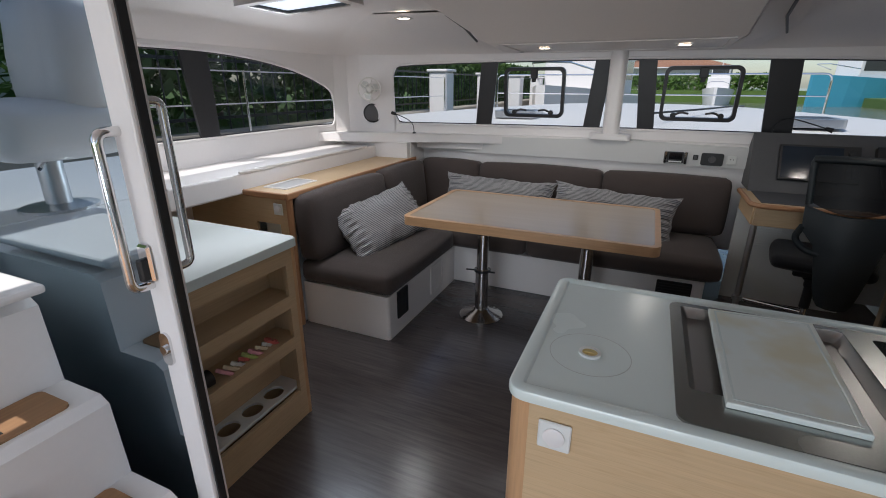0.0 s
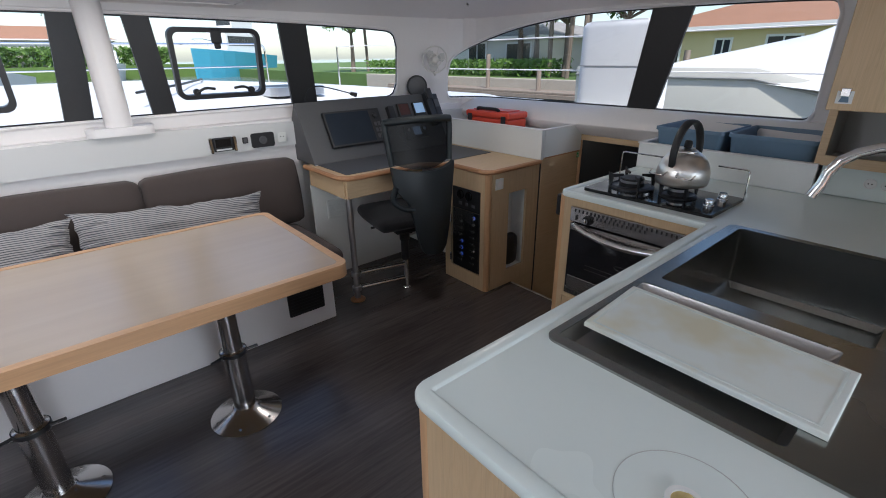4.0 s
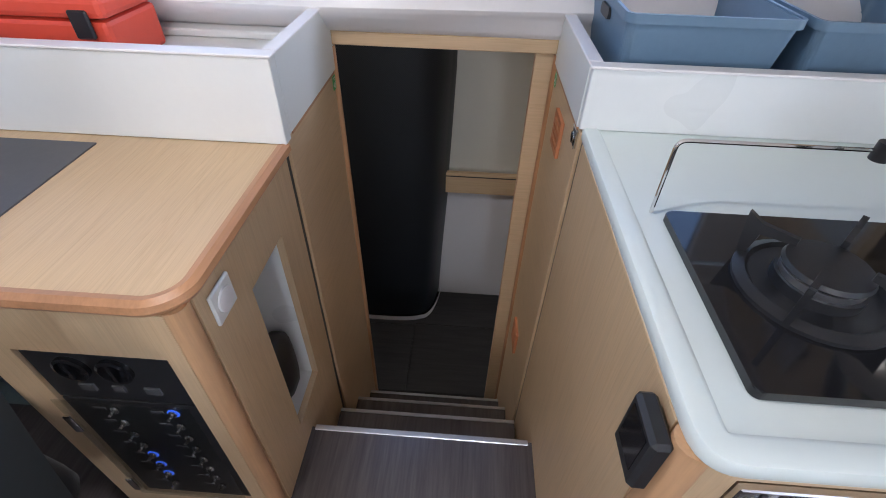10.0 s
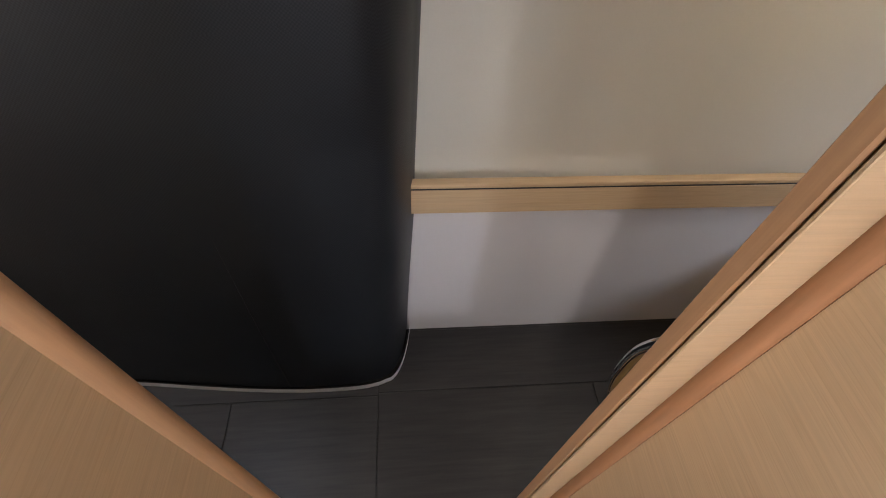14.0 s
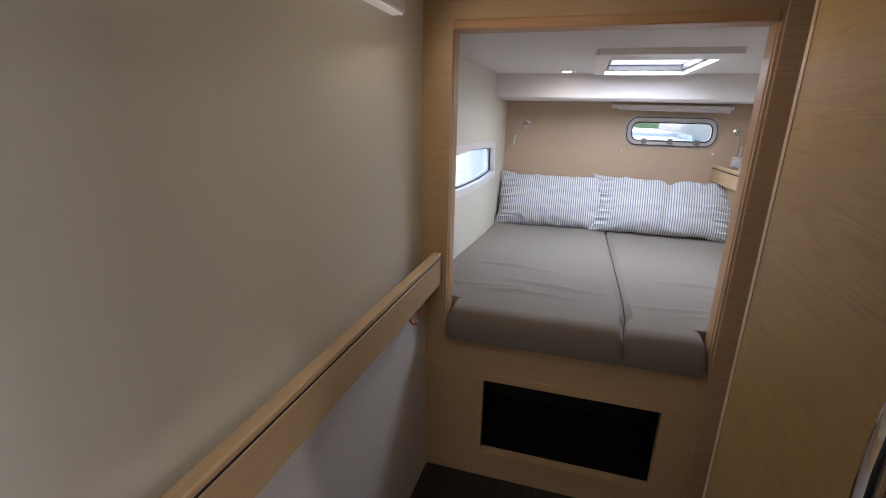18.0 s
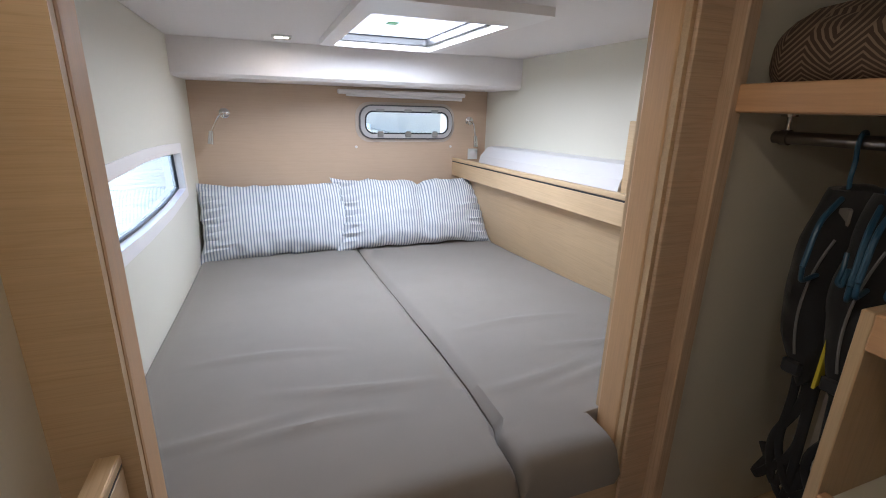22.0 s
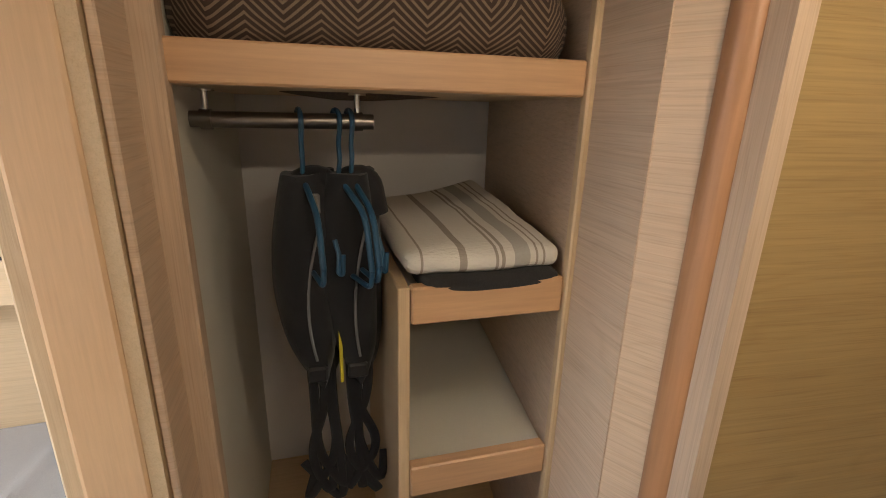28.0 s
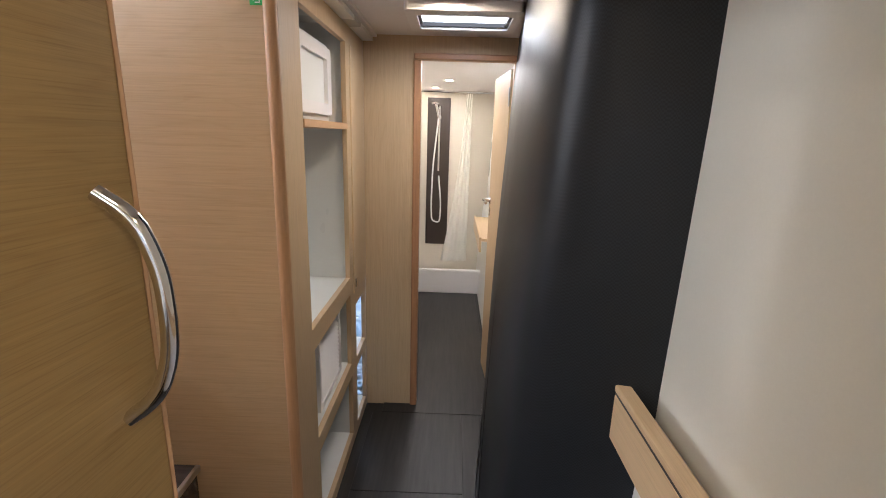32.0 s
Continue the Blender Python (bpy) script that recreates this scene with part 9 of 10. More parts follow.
part("key_lock", join(prism(rounded(-1.045, -1.01, 0.87, 0.96, 0.017, 5), 0.493, 0.50, 'y'), rod((-1.0275, 0.493, 0.915), (-1.0275, 0.486, 0.915), 0.012, 14)), M_CHROME, sd, smooth=True)
solid("door_frame", box(0.735, 0.785, 0.505, 0.62, -0.01, 1.9, 0.012, 2), M_GEL, "white jamb of the sliding door", "door frame", kind="structure")
solid("door_jamb_seal", box(0.71, 0.7345, 0.505, 0.575, -0.01, 1.9, 0), M_BLACK, "black rubber jamb seal", "seal", kind="structure")
solid("door_track", box(-2.3, 0.71, 0.46, 0.60, -0.011, 0.004, 0), M_ALU, "aluminium sliding-door track", "track", kind="structure")
gw = thing("window_6", (1.38, 0.57, 1.0), "rounded galley window looking into the cockpit", "window", kind="structure")
part("seal", ring(rounded(1.015, 1.60, 0.995, 1.725, 0.09, 6), rounded(1.035, 1.58, 1.015, 1.705, 0.075, 6), 0.545, 0.603, 'y'), M_BLACK, gw, "black rubber seal", smooth=True)
part("pane", prism(rounded(1.035, 1.58, 1.015, 1.705, 0.075, 6), 0.56, 0.564, 'y'), glass("galley_pane", (0.62, 0.64, 0.65), 0.03), gw).visible_shadow = False

# added roof, its outline cut to block sun at the door but not the helm
roofc = solid("cockpit_shade_roof", prism([(-2.9, 0.6), (2.5, 0.6), (2.5, -3.2), (-1.8, -3.2), (-1.75, 0.0), (-2.0, 0.4), (-2.9, 0.5)], 2.06, 2.14, 'z', 0.02), M_GEL, "white hardtop added to keep sun off the saloon door", "roof", kind="structure")
ss = thing("cockpit_bench", (1.6, -1.0, 0.0), "white cockpit bench with grey seat pad", "bench")
part("moulding", box(0.95, 1.42, -2.6, 0.30, -0.01, 0.62, 0.03, 2), M_GEL, ss)
part("coaming", box(1.36, 3.0, -2.8, 0.50, 0.87, 0.99, 0.05, 3), M_GEL, ss)
part("seat_pad", cushion(0.97, 1.40, -2.5, 0.28, 0.62, 0.70, 0.03, 0.006), fabric("blue_grey_pad", (0.16, 0.18, 0.21), 0.85), ss, smooth=True)
M_PATCH, pn, pl_, pb_ = material("mosaic_print", 0.9)
vor = pn.new("ShaderNodeTexVoronoi")
vor.inputs["Scale"].default_value = 26.0
vor.distance = 'CHEBYCHEV'
pl_.new(coords(pn, pl_), vor.inputs["Vector"])
psep = pn.new("ShaderNodeSeparateColor")
pl_.new(vor.outputs["Color"], psep.inputs[0])
pl_.new(ramp(pn, pl_, psep.outputs[0], ((0.0, (0.02, 0.035, 0.08)), (0.3, (0.10, 0.16, 0.24)), (0.5, (0.3, 0.36, 0.38)), (0.7, (0.7, 0.7, 0.68)))), pb_.inputs["Base Color"])
cp_ = part("scatter_cushion", pillow(0.46, 0.42, 0.15, pose(1.27, -0.17, 0.83, 72, 0, 115), 21), M_PATCH, smooth=True)
tagged(cp_, "blue and white mosaic-print cushion on the cockpit bench", "cushion")
M_YEL = plain("yellow_cover", (0.72, 0.58, 0.16), 0.6, var=0.06)
yl = thing("rescue_bag", (3.1, -0.5, 0.99), "yellow rescue bag hanging on the cockpit rail", "bag")
part("foot", box(2.94, 3.12, -0.7, -0.3, 0.985, 1.075, 0.01), M_YEL, yl)
part("bag", box(3.05, 3.13, -0.78, -0.22, 1.06, 1.56, 0.03, 2), M_YEL, yl)
part("flap", box(3.036, 3.05, -0.75, -0.25, 1.36, 1.55, 0.004), M_YEL, yl)
part("print_bar", box(3.033, 3.036, -0.68, -0.32, 1.37, 1.405, 0), M_BLACK, yl)
for i in range(5):
    part("print_bar", box(3.046, 3.05, -0.66 + 0.05 * (i % 2), -0.40 + 0.04 * (i % 3), 1.12 + 0.045 * i, 1.132 + 0.045 * i, 0), M_BLACK, yl)
part("rail", tube([(3.1, 0.6, 1.6), (3.1, -2.8, 1.6)], 0.014, 8), M_CHROME, yl, smooth=True)
for y in (0.55, -1.0, -2.7):
    part("rail_post", rod((3.1, y, 0.98), (3.1, y, 1.6), 0.014, 8), M_CHROME, yl, smooth=True)
for y in (-0.72, -0.28):
    part("hook", rod((3.09, y, 1.54), (3.1, y, 1.6), 0.006, 6), M_CHROME, yl)
hs3 = thing("helm_seat", (2.3, -0.05, 0.99), "white covered helm seat on a steel pedestal", "seat")
part("pedestal", rod((2.3, -0.05, 0.985), (2.3, -0.05, 1.44), 0.05, 20), M_ALU, hs3, smooth=True)
part("seat_cover", cushion(2.05, 2.55, -0.3, 0.2, 1.42, 1.66, 0.07, 0.02, 9, 5), M_GEL, hs3, smooth=True)
part("back_cover", cushion(2.07, 2.53, -0.34, -0.08, 1.55, 2.0, 0.1, 0.03, 9, 6), M_GEL, hs3, smooth=True)
sw_ = thing("steering_wheel", (2.5, -1.25, 0.99), "large black leather steering wheel on a white post", "wheel")
part("post", box(2.42, 2.58, -1.5, -1.3, 0.985, 1.1, 0.02, 2), M_GEL, sw_)
part("rim", tube([(2.5 + 0.45 * math.cos(a), -1.2, 1.0 + 0.36 * math.sin(a) * 1.0) for a in (math.pi * i / 24 for i in range(25))], 0.02, 8), M_BLACK, sw_, smooth=True)
for k in range(5):
    a = math.pi * (k + 0.5) / 5
    part("spoke", rod((2.5, -1.2, 1.02), (2.5 + 0.45 * math.cos(a), -1.2, 1.0 + 0.36 * math.sin(a)), 0.008, 8), M_CHROME, sw_, smooth=True)
part("hub", rod((2.5, -1.3, 1.03), (2.5, -1.17, 1.03), 0.05, 16), M_BLACK, sw_, smooth=True)
winch = thing("winch", (1.9, -0.95, 0.99), "black and chrome sheet winch on the coaming", "winch")
part("drum", lathe([(0.07, 0), (0.055, 0.03), (0.05, 0.09), (0.07, 0.11)], (1.9, -0.95, 0.985), 24), M_CHROME, winch, smooth=True)
part("cap", lathe([(0.075, 0.11), (0.08, 0.13), (0.06, 0.15), (0.0, 0.155)], (1.9, -0.95, 0.985), 24), M_BLACK, winch, smooth=True)

# ---------------------------------------------------------------- water, banks, houses, boats, trees
M_WATER, wnn, wll, wbb = material("canal_water", 0.1, 0.0, (0.17, 0.185, 0.155))
wv1 = noise_node(wnn, wll, coords(wnn, wll, (1, 1, 1)), 2.2, 4, 0.6, 0.6)
bump(wnn, wll, wbb, wv1, 0.55, 0.12)
wbb.inputs["IOR"].default_value = 1.33
solid("water", box(-900, 900, -900, 900, -1.25, -1.20, 0), M_WATER, "rippled green-grey canal water", "water", kind="structure")

M_GRASS = plain("lawn", (0.10, 0.17, 0.035), 0.9, var=0.3, grain=30, relief=0.4)
M_STONE = plain("seawall_concrete", (0.42, 0.37, 0.30), 0.85, var=0.15, grain=8, relief=0.3)
M_STUCCO = plain("yellow_stucco", (0.72, 0.58, 0.33), 0.8, var=0.06, grain=40, relief=0.15)
M_STUCCOW = plain("pale_stucco", (0.66, 0.62, 0.55), 0.8, var=0.05, grain=40, relief=0.15)
M_ROOFT = plain("terracotta_tiles", (0.34, 0.17, 0.10), 0.8, var=0.2, grain=6, relief=0.4)
M_ROOFG = plain("grey_tiles", (0.32, 0.30, 0.28), 0.8, var=0.2, grain=6, relief=0.4)
M_WINDK = plain("dark_window", (0.03, 0.035, 0.04), 0.1)
M_PILE = wood("weathered_piling", (0.30, 0.24, 0.19), 'z', 0.9, 0.3, 20.0)
M_TARP = plain("white_tarpaulin", (0.76, 0.76, 0.77), 0.6, var=0.03, grain=3, relief=0.3)
M_BEIGE = plain("beige_cover", (0.60, 0.57, 0.50), 0.7, var=0.04)

solid("ground_starboard", prism([(24, -120), (140, -120), (140, 160), (30, 160), (25, 40)], -1.4, 0.0, 'z'), M_GRASS, "mown lawn behind the seawall", "ground", kind="structure")
solid("ground_port", prism([(-6.2, -120), (-6.2, 30), (-14, 90), (-140, 90), (-140, -120)], -1.4, 0.75, 'z'), M_GRASS, "planted bank on the port side", "ground", kind="structure")
solid("ground_far", prism([(-140, 96), (24, 96), (24, 200), (-140, 200)], -1.4, 0.8, 'z'), M_GRASS, "far bank of the canal", "ground", kind="structure")
solid("ground_aft", prism([(-40, -60), (23.4, -60), (23.4, -46), (-5.7, -46), (-5.7, -40), (-40, -40)], -1.4, -0.9, 'z'), M_GEL, "pale concrete quay behind the boat", "ground", kind="structure")
solid("seawall", join(box(23.5, 24.1, -60, 40, -1.4, 0.1, 0.03), box(-6.3, -5.8, -60, 30, -1.4, 0.85, 0.03)), M_STONE, "concrete seawall along the canal", "wall", kind="structure")
for k in range(9):
    y = -6 + 4.2 * k
    dk = thing("dock_piling", (22.6, y, -1.4), "weathered timber dock piling", "piling", "dock pilings")
    part("pile", rod((22.6, y, -1.4), (22.6, y, 1.6 if k % 3 else 0.7), 0.15, 12, 0.14), M_PILE, dk, smooth=True)
dck = thing("dock", (23, 12, -0.5), "timber dock walkway on pilings along the seawall", "dock")
part("deck", box(21.8, 23.5, 9, 34, -0.60, -0.48, 0.02), M_PILE, dck)
part("stringer", box(21.75, 21.9, 9, 34, -0.85, -0.61, 0.02), M_PILE, dck)
part("stringer", box(23.3, 23.45, 9, 34, -0.85, -0.61, 0.02), M_PILE, dck)


def hip_roof(x0, x1, y0, y1, z, h, over=0.6):
    bm = bmesh.new()
    x0, x1, y0, y1 = x0 - over, x1 + over, y0 - over, y1 + over
    w = min(x1 - x0, y1 - y0) / 2
    base = [bm.verts.new((x, y, z)) for x, y in ((x0, y0), (x1, y0), (x1, y1), (x0, y1))]
    if x1 - x0 < y1 - y0:
        r = [bm.verts.new(((x0 + x1) / 2, y0 + w, z + h)), bm.verts.new(((x0 + x1) / 2, y1 - w, z + h))]
        bm.faces.new((base[0], base[1], r[0]))
        bm.faces.new((base[2], base[3], r[1]))
        bm.faces.new((base[1], base[2], r[1], r[0]))
        bm.faces.new((base[3], base[0], r[0], r[1]))
    else:
        r = [bm.verts.new((x0 + w, (y0 + y1) / 2, z + h)), bm.verts.new((x1 - w, (y0 + y1) / 2, z + h))]
        bm.faces.new((base[3], base[0], r[0]))
        bm.faces.new((base[1], base[2], r[1]))
        bm.faces.new((base[0], base[1], r[1], r[0]))
        bm.faces.new((base[2], base[3], r[0], r[1]))
    bm.faces.new(base)
    return bm


def house(x0, x1, y0, y1, z0, h, wall, roof, label, windows, face):
    """face: the x (or y) side that carries windows; windows: (centre along, sill, width, height)."""
    hs = thing("house", ((x0 + x1) / 2, (y0 + y1) / 2, z0), label, "house")
    part("wall", box(x0, x1, y0, y1, z0, z0 + h, 0.02), wall, hs)
    rf = part("roof", hip_roof(x0, x1, y0, y1, z0 + h, 2.1), roof, hs)
    part("fascia", join(box(x0 - 0.62, x1 + 0.62, y0 - 0.64, y0 - 0.6, z0 + h - 0.2, z0 + h, 0), box(x0 - 0.64, x0 - 0.6, y0 - 0.6, y1 + 0.6, z0 + h - 0.2, z0 + h, 0), box(x1 + 0.6, x1 + 0.64, y0 - 0.6, y1 + 0.6, z0 + h - 0.2, z0 + h, 0)), M_GEL, rf)
    out = -1 if face in ("x0", "y0") else 1
    pos = {"x0": x0, "x1": x1, "y0": y0, "y1": y1}[face]
    for c, s, w, hh in windows:
        def slab(a0, a1, b0, b1, d0, d1, bev=0.0):
            lo, hi = sorted((pos + out * d0, pos + out * d1))
            return box(lo, hi, a0, a1, b0, b1, bev) if face[0] == "x" else box(a0, a1, lo, hi, b0, b1, bev)
        wn_ = part("window", slab(c - w / 2, c + w / 2, z0 + s, z0 + s + hh, 0.0, 0.03), M_WINDK, hs, "dark window pane")
        fr_ = [slab(c - w / 2 - 0.12, c - w / 2, z0 + s - 0.12, z0 + s + hh + 0.12, 0.0, 0.08), slab(c + w / 2, c + w / 2 + 0.12, z0 + s - 0.12, z0 + s + hh + 0.12, 0.0, 0.08), slab(c - w / 2, c + w / 2, z0 + s + hh, z0 + s + hh + 0.12, 0.0, 0.08), slab(c - w / 2, c + w / 2, z0 + s - 0.12, z0 + s, 0.0, 0.1), slab(c - 0.04, c + 0.04, z0 + s, z0 + s + hh, 0.03, 0.07)]
        part("frame", join(*fr_), M_GEL, wn_, "white window frame")
    return hs


house(33, 45, 5.0, 18.4, 0.0, 3.0, M_STUCCO, M_ROOFT, "yellow stucco house with terracotta hip roof", [(16.6, 0.9, 1.5, 1.4), (13.2, 1.0, 0.8, 1.2), (10.0, 0.9, 1.6, 1.4), (6.8, 0.9, 1.2, 1.4)], "x0")
house(35, 47, -16, 3.6, 0.0, 2.9, M_STUCCO, M_ROOFT, "yellow stucco house with terracotta hip roof behind a hedge", [(2.2, 0.2, 1.4, 2.1), (-0.2, 0.9, 1.6, 1.3), (-5.5, 0.9, 2.4, 1.3), (-11, 0.9, 1.6, 1.4)], "x0")
house(32, 46, 27, 44, 0.0, 3.0, M_STUCCOW, M_ROOFG, "pale house with grey tiled roof across the lawn", [(29, 0.8, 2.6, 1.6), (34, 0.4, 2.2, 2.1), (39, 0.4, 2.2, 2.1)], "x0")
house(-26, -13, -22, -6, 0.75, 3.4, M_STUCCOW, M_ROOFG, "pale poolside house with grey tiled roof", [(-9, 0.1, 1.6, 2.2), (-13, 0.1, 2.6, 2.2), (-18, 0.1, 1.6, 2.2)], "x1")
house(-8, 12, 100, 112, 0.8, 4.0, M_STUCCOW, M_ROOFT, "pale waterfront house on the far bank", [(-4, 0.8, 2.4, 1.8), (2, 0.8, 2.4, 1.8), (8, 0.8, 2.4, 1.8)], "y0")
pool = solid("swimming_pool", box(-11.5, -7.5, -12, -3, 0.752, 0.765, 0), plain("pool_water", (0.05, 0.25, 0.32), 0.05, relief=0), "blue swimming pool beside the house", "pool")

# covered boats on the starboard side
cbt = thing("covered_boat", (10.0, 3.8, -1.2), "beige-hulled motor boat half under a peaked white cover", "boat")
hb = bmesh.new()
rws = []
for j in range(13):
    t = j / 12
    y = 0.9 + 6.6 * t
    w = 1.5 * min(1, 0.75 + 0.6 * t) * (1 - max(0, t - 0.6) ** 2 * 2.2)
    top = 0.62 + 0.62 * min(1, t * 2.4)
    rws.append([hb.verts.new((10.2 + w * k, y + 0.25 * (1 - abs(k)), z)) for k, z in ((-0.75, -1.35), (-0.92, -0.4), (-1.0, top - 0.12), (-0.97, top), (0.97, top), (1.0, top - 0.12), (0.92, -0.4), (0.75, -1.35))])
for q, r in zip(rws, rws[1:]):
    for k in range(8):
        hb.faces.new((q[k], q[(k + 1) % 8], r[(k + 1) % 8], r[k]))
hb.faces.new(rws[0])
hb.faces.new(rws[-1][::-1])
part("hull", hb, M_BEIGE, cbt, smooth=True)
part("rub_rail", tube([(10.2 - 1.5 * min(1, 0.75 + 0.6 * t) * (1 - max(0, t - 0.6) ** 2 * 2.2) - 0.01, 0.9 + 6.6 * t, 0.45 + 0.62 * min(1, t * 2.4)) for t in (i / 12 for i in range(13))], 0.025, 6), plain("grey_rail", (0.3, 0.29, 0.27), 0.6), cbt)
tent = bmesh.new()
rows = []
for y, top, w in ((0.75, 0.66, 0.9), (1.1, 0.95, 1.25), (1.6, 1.18, 1.4), (2.1, 1.45, 1.48), (2.6, 1.92, 1.5), (2.75, 2.02, 1.5), (3.3, 1.78, 1.5), (4.4, 1.55, 1.5), (5.4, 1.36, 1.4)):
    rows.append([tent.verts.new((10.2 + w * q, y, min(top, 0.75 + 0.1 * (y - 1)) + (top - min(top, 0.75 + 0.1 * (y - 1))) * (1 - abs(q) ** 1.4))) for q in (-1, -0.8, -0.55, -0.25, 0, 0.25, 0.55, 0.8, 1)])
for a, b in zip(rows, rows[1:]):
    for i in range(8):
        tent.faces.new((a[i], a[i + 1], b[i + 1], b[i]))
tent.faces.new(rows[0])
tent.faces.new(rows[-1][::-1])
part("cover", tent, M_TARP, cbt, "peaked white tarpaulin", smooth=True)


def motor_boat(x, y, rot, L, hull, sup, label, tall=1.0):
    b = thing("motor_boat", (x, y, -1.2), label, "boat", "moored boats")
    m = pose(x, y, -1.25, 0, 0, rot) @ Matrix.Diagonal((1, 1, tall, 1))
    bm = bmesh.new()
    rws = []
    for j in range(9):
        t = j / 8
        w = L * 0.16 * (1 - max(0, t - 0.45) ** 2 * 3.0)
        rws.append([bm.verts.new((L * (t - 0.5), s * w * k, z)) for s, k, z in ((-1, 1.0, 1.5 + 0.5 * t), (-1, 0.8, 0.0), (1, 0.8, 0.0), (1, 1.0, 1.5 + 0.5 * t))])
    for a, c in zip(rws, rws[1:]):
        for k in range(4):
            bm.faces.new((a[k], a[(k + 1) % 4], c[(k + 1) % 4], c[k]))
    bm.faces.new(rws[0])
    bm.faces.new(rws[-1][::-1])
    part("hull", moved(bm, m), hull, b)
    part("cabin", moved(box(-L * 0.3, L * 0.18, -L * 0.11, L * 0.11, 1.6, 3.2, 0.15, 2), m), sup, b)
    part("bridge", moved(box(-L * 0.26, L * 0.05, -L * 0.09, L * 0.09, 3.2, 4.5, 0.1, 2), m), sup, b)
    part("cabin_windows", moved(join(box(-L * 0.27, L * 0.15, -L * 0.112, -L * 0.109, 2.2, 2.85, 0), box(-L * 0.27, L * 0.15, L * 0.109, L * 0.112, 2.2, 2.85, 0)), m), M_WINDK, b, "dark cabin windows")
    part("bridge_windows", moved(join(box(-L * 0.22, L * 0.03, -L * 0.092, -L * 0.0895, 3.6, 4.2, 0), box(L * 0.0495, L * 0.052, -L * 0.08, L * 0.08, 3.6, 4.2, 0)), m), M_WINDK, b)
    part("mast", moved(rod((-L * 0.1, 0, 4.5), (-L * 0.1, 0, 6.8), 0.05, 8), m), M_GEL, b, smooth=True)
    part("bow_rail", moved(tube([(L * 0.2, -L * 0.13, 2.3), (L * 0.42, -L * 0.06, 2.6), (L * 0.47, 0, 2.6), (L * 0.42, L * 0.06, 2.6), (L * 0.2, L * 0.13, 2.3)], 0.03, 6), m), M_CHROME, b)


M_BLUEH = plain("turquoise_hull", (0.06, 0.30, 0.42), 0.4)
motor_boat(27, 88, 212, 17, M_BLUEH, M_GEL, "turquoise and white trawler yacht moored along the canal", 2.2)
motor_boat(9, -52, 4, 13, M_GEL, M_GEL, "white motor yacht moored astern", 1.2)
motor_boat(9, 88, 262, 14, M_GEL, M_GEL, "white motor yacht moored along the canal", 1.3)
motor_boat(-3.2, 25, 262, 13, M_GEL, M_GEL, "white motor yacht moored bow-on ahead", 1.4)
for k in range(5):
    fp = thing("dock_post", (-5.2, 11.6 + 3.7 * k, -1.4), "white-capped square dock post", "post", "port dock posts")
    part("post", box(-5.45, -4.95, 11.35 + 3.7 * k, 11.85 + 3.7 * k, -1.4, 1.85, 0.03), M_GEL, fp)
    part("cap", box(-5.5, -4.9, 11.3 + 3.7 * k, 11.9 + 3.7 * k, 1.85, 1.92, 0.02), M_GEL, fp)
fence = thing("iron_fence", (-7.0, 14, 0.75), "black iron garden fence on the port bank", "fence")
part("rail", join(box(-7.02, -6.98, 4, 34, 1.9, 1.95, 0), box(-7.02, -6.98, 4, 34, 0.95, 1.0, 0)), M_BLACK, fence)
for k in range(100):
    part("bar", rod((-7.0, 4.1 + 0.3 * k, 0.75), (-7.0, 4.1 + 0.3 * k, 2.05), 0.014, 5), M_BLACK, fence)


def leaf_material(name, a, b):
    m, n, l, bs = material(name, 0.6)
    g = n.new("ShaderNodeNewGeometry")
    l.new(ramp(n, l, g.outputs["Random Per Island"], ((0.0, a), (1.0, b))), bs.inputs["Base Color"])
    bs.inputs["Subsurface Weight"].default_value = 0.0
    tr = n.new("ShaderNodeBsdfTranslucent")
    tr.inputs[0].default_value = (*scaled(b, 1.4), 1)
    mx = n.new("ShaderNodeMixShader")
    mx.inputs[0].default_value = 0.3
    l.new(bs.outputs[0], mx.inputs[1])
    l.new(tr.outputs[0], mx.inputs[2])
    l.new(mx.outputs[0], n["Material Output"].inputs[0])
    return m


M_LEAF = leaf_material("broad_leaves", (0.06, 0.13, 0.025), (0.18, 0.30, 0.06))
M_LEAFD = leaf_material("dark_leaves", (0.035, 0.075, 0.018), (0.11, 0.19, 0.045))
M_PALM = leaf_material("palm_leaves", (0.05, 0.10, 0.02), (0.14, 0.20, 0.05))
M_PINK = leaf_material("pink_blossom", (0.55, 0.06, 0.18), (0.7, 0.18, 0.32))
M_BARK = wood("bark", (0.20, 0.155, 0.12), 'z', 0.95, 0.35, 12.0)


def leaf_cloud(clumps, n, size, rng):
    vs, fs = [], []
    for _ in range(n):
        c, r = clumps[rng.integers(len(clumps))]
        d = rng.normal(size=3)
        d /= np.linalg.norm(d)
        p = np.array(c) + d * r * (0.55 + 0.5 * rng.random()) * np.array((1, 1, 0.75))
        u = rng.normal(size=3)
        u /= np.linalg.norm(u)
        w = np.cross(u, d)
        w /= (np.linalg.norm(w) + 1e-6)
        s = size * (0.6 + 0.8 * rng.random())
        k = len(vs)
        vs += [tuple(p - u * s), tuple(p + w * s * 0.42), tuple(p + u * s), tuple(p - w * s * 0.42)]
        fs.append((k, k + 1, k + 2, k + 3))
    return vs, fs


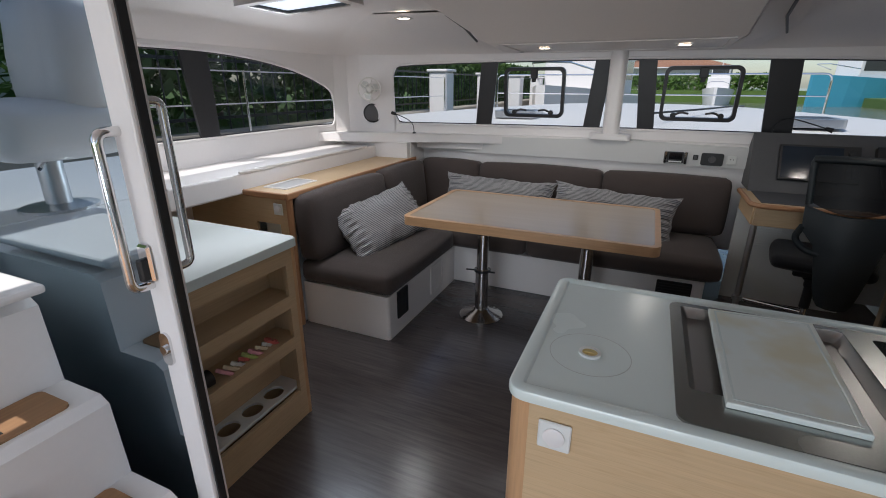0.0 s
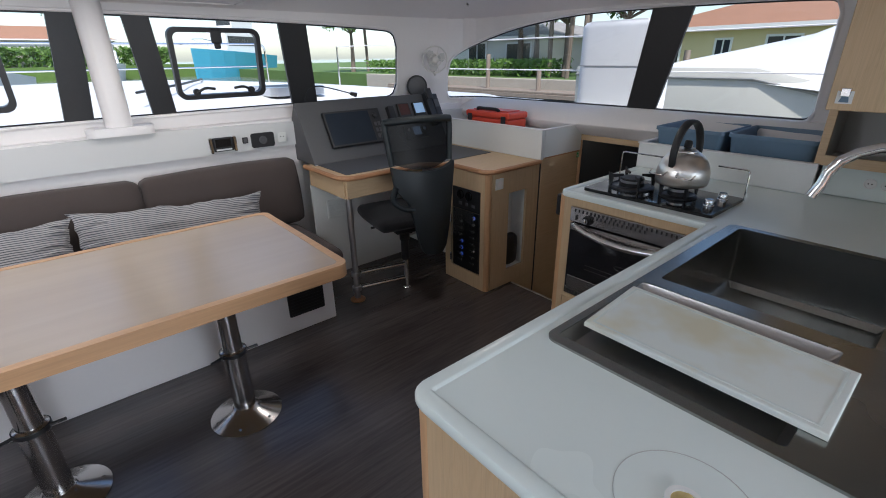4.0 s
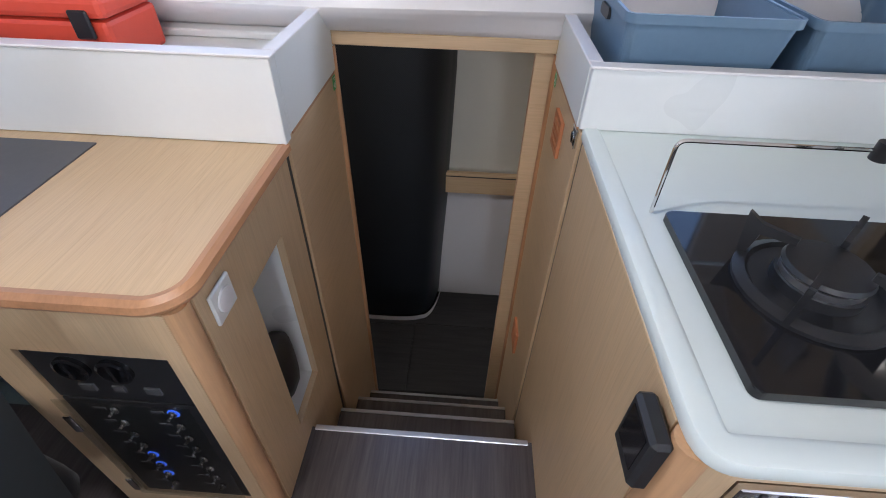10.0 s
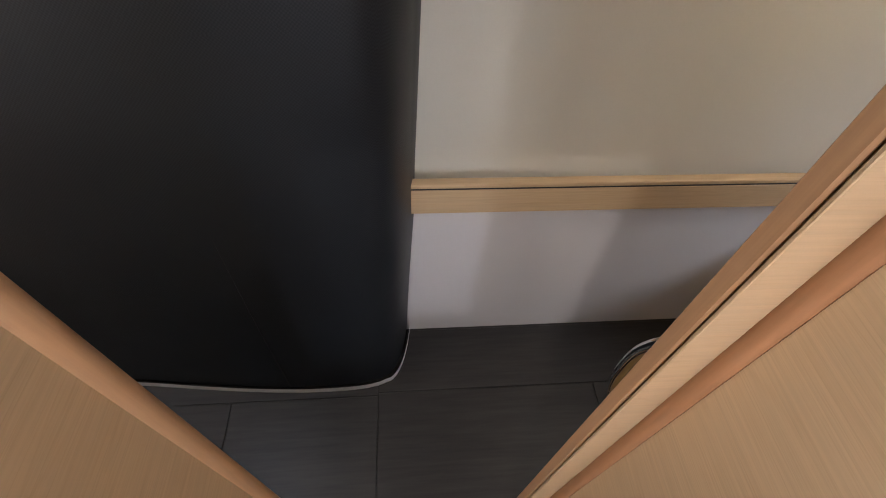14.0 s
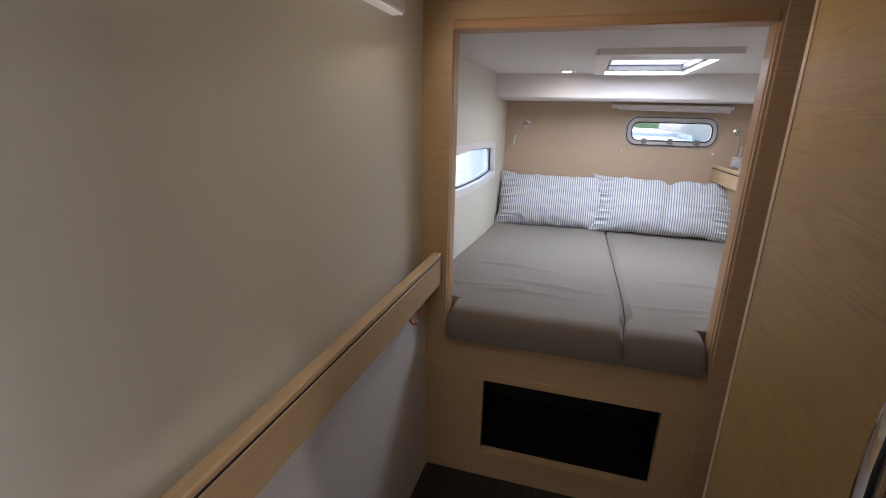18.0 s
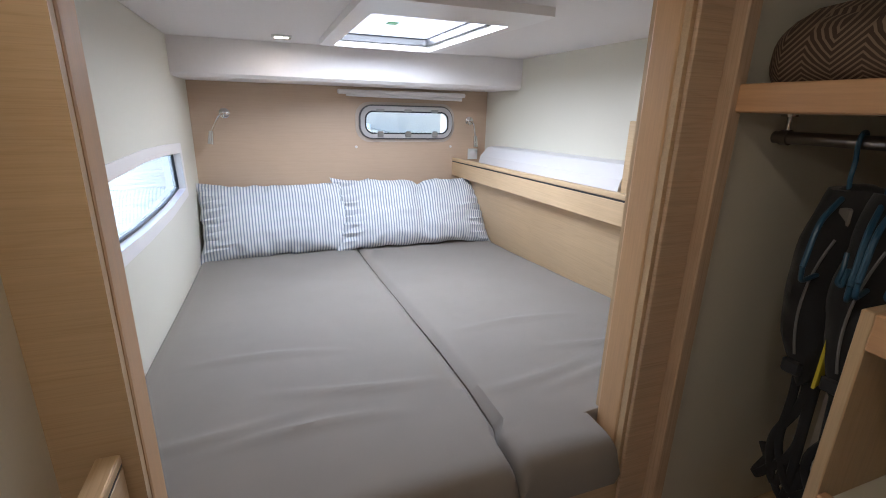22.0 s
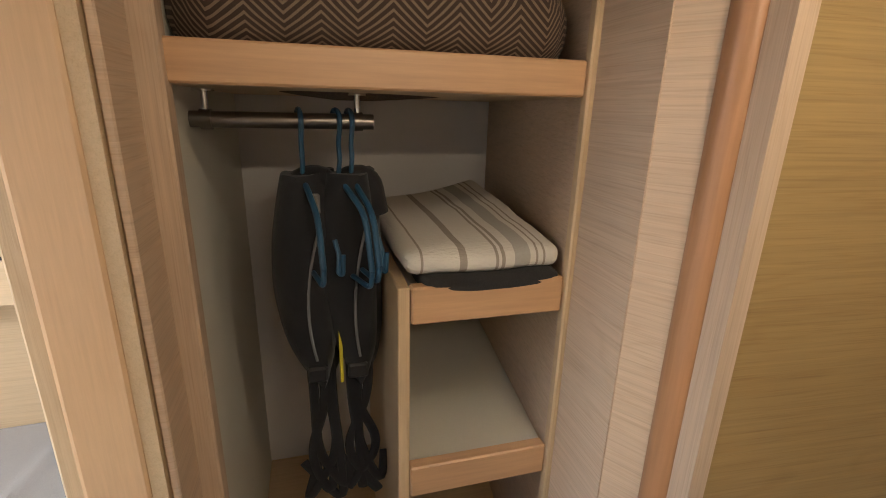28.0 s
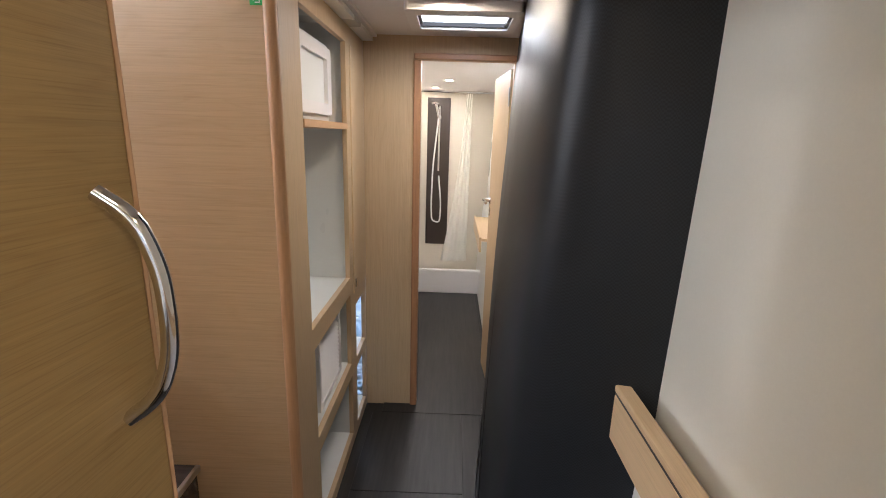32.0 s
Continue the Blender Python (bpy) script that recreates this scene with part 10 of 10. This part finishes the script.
def tree(x, y, z, h, r, n, leaf, label, seed, size=0.22):
    rng = np.random.default_rng(seed)
    t = thing("tree", (x, y, z), label, "tree")
    trunk = [(x, y, z - 0.1), (x + 0.1 * h * 0.1, y, z + h * 0.25), (x + 0.02 * h, y + 0.02 * h, z + h * 0.5)]
    bms = [rod(trunk[0], trunk[1], 0.035 * h, 10, 0.026 * h), rod(trunk[1], trunk[2], 0.026 * h, 10, 0.018 * h)]
    clumps = []
    for k in range(11):
        a, e = math.tau * k / 11 + rng.random() * 0.6, 0.25 + 0.9 * rng.random()
        q = r * (0.45 + 0.55 * rng.random())
        c = (x + q * math.cos(a) * math.cos(e * 0.8), y + q * math.sin(a) * math.cos(e * 0.8), z + h * 0.55 + r * 0.75 * math.sin(e))
        clumps.append((c, r * (0.30 + 0.2 * rng.random())))
        bms.append(rod(trunk[2], c, 0.012 * h, 6, 0.003 * h))
    part("trunk", join(*bms), M_BARK, t, smooth=True)
    vs, fs = leaf_cloud(clumps, n, size, rng)
    me = bpy.data.meshes.new("crown")
    me.from_pydata(vs, [], fs)
    me.materials.append(leaf)
    cr = new("crown", me)
    cr.parent = t
    cr.matrix_parent_inverse = Matrix.Translation(t.location).inverted()


def palm(x, y, z, h, seed, label="tall palm with a slim pale trunk"):
    rng = np.random.default_rng(seed)
    t = thing("palm_tree", (x, y, z), label, "palm tree", "palms on the banks")
    lean = rng.normal(size=2) * 0.05 * h
    top = Vector((x + lean[0], y + lean[1], z + h))
    part("trunk", tube([(x, y, z - 0.1), (x + lean[0] * 0.3, y + lean[1] * 0.3, z + h * 0.5), top], 0.16, 8), M_BARK, t, smooth=True)
    vs, fs = [], []
    for k in range(18):
        a, el = math.tau * k / 18 + rng.random() * 0.3, 0.9 - 1.5 * rng.random()
        L = 2.4 + 0.8 * rng.random()
        prev = top
        dirn = Vector((math.cos(a) * math.cos(el), math.sin(a) * math.cos(el), math.sin(el)))
        side = Vector((-math.sin(a), math.cos(a), 0))
        for j in range(9):
            dirn = (dirn + Vector((0, 0, -0.16))).normalized()
            p = prev + dirn * (L / 9)
            w = 0.55 * math.sin(math.pi * (j + 1.2) / 10.5)
            for s in (-1, 1):
                q = len(vs)
                tip = (prev + p) / 2 + side * s * w + Vector((0, 0, -0.35 * w))
                vs += [tuple(prev), tuple(p), tuple(tip)]
                fs.append((q, q + 1, q + 2))
            prev = p
    me = bpy.data.meshes.new("fronds")
    me.from_pydata(vs, [], fs)
    me.materials.append(M_PALM)
    fr_ = new("fronds", me)
    fr_.parent = t
    fr_.matrix_parent_inverse = Matrix.Translation(t.location).inverted()


for i, (x, y, h, r) in enumerate(((-10.8, 1.5, 6.5, 3.4), (-11.5, 5.5, 7.0, 3.6), (-10.6, 9.0, 6.0, 3.0), (-12.0, 12.5, 7.5, 3.8), (-13.5, 19, 8, 4.2), (-13, -2.5, 7, 3.5), (-15, 27, 8.5, 4.5))):
    tree(x, y, 0.7, h, r, 3200, M_LEAF if i % 2 else M_LEAFD, "dense broadleaf garden tree on the bank", 30 + i, 0.24)
for i, (x, y, h, r) in enumerate(((29, 22.0, 7, 3.5), (30, 25.5, 8, 4.0), (50, 10, 10, 5), (52, -4, 10, 5), (28, 50, 8, 4), (46, 24, 11, 5), (31, 28, 9, 4.5), (36, 21.5, 8, 3.6))):
    tree(x, y, -0.05, h, r, 2600, M_LEAFD if i % 2 else M_LEAF, "broadleaf garden tree behind the lawn", 50 + i, 0.28)
for i, (x, y, h) in enumerate(((27.2, 20.5, 7.5), (28, 22.6, 8.0), (27, 19.2, 7.0), (30, 50, 9), (26, 60, 10), (33, 75, 9), (6, 104, 10), (-6, 102, 9), (-20, 99, 10), (-18, 60, 9), (-16, 45, 8), (42, -3, 8), (44, 30, 11), (-14, -4, 8), (-16, -10, 9))):
    palm(x, y, 0.0 if x > 20 else 0.75, h, 80 + i)
rng = np.random.default_rng(5)


def hedge(x0, x1, y0, y1, z0, z1, n, mat, label, name="hedge", size=0.13):
    vs, fs = [], []
    for _ in range(n):
        p = np.array((x0 + (x1 - x0) * rng.random(), y0 + (y1 - y0) * rng.random(), z0 + (z1 - z0) * rng.random() ** 0.7))
        u, w = rng.normal(size=3), rng.normal(size=3)
        u, w = u / np.linalg.norm(u) * size, w / np.linalg.norm(w) * size * 0.5
        k = len(vs)
        vs += [tuple(p - u), tuple(p + w), tuple(p + u), tuple(p - w)]
        fs.append((k, k + 1, k + 2, k + 3))
    me = bpy.data.meshes.new(name)
    me.from_pydata(vs, [], fs)
    me.materials.append(mat)
    tagged(new(name, me), label, "hedge", kind="stuff")


hedge(29, 30.5, -14, 4.0, 0.0, 1.2, 6000, M_LEAF, "clipped green hedge along the lawn")
hedge(31, 32.2, -8, 2.0, 0.0, 2.1, 3000, M_PINK, "pink bougainvillea behind the hedge", "bougainvillea")
hedge(-8.6, -7.4, -12, 32, 0.75, 2.6, 12000, M_LEAFD, "dark green shrubs along the port bank", "shrubs", 0.18)
hedge(-60, 20, 97, 99, 0.8, 3.5, 7000, M_LEAF, "green planting along the far bank", "shrubs", 0.5)
hedge(27, 30, 22, 46, 0.0, 1.2, 4500, M_LEAF, "green shrubs along the lawn", "shrubs", 0.2)
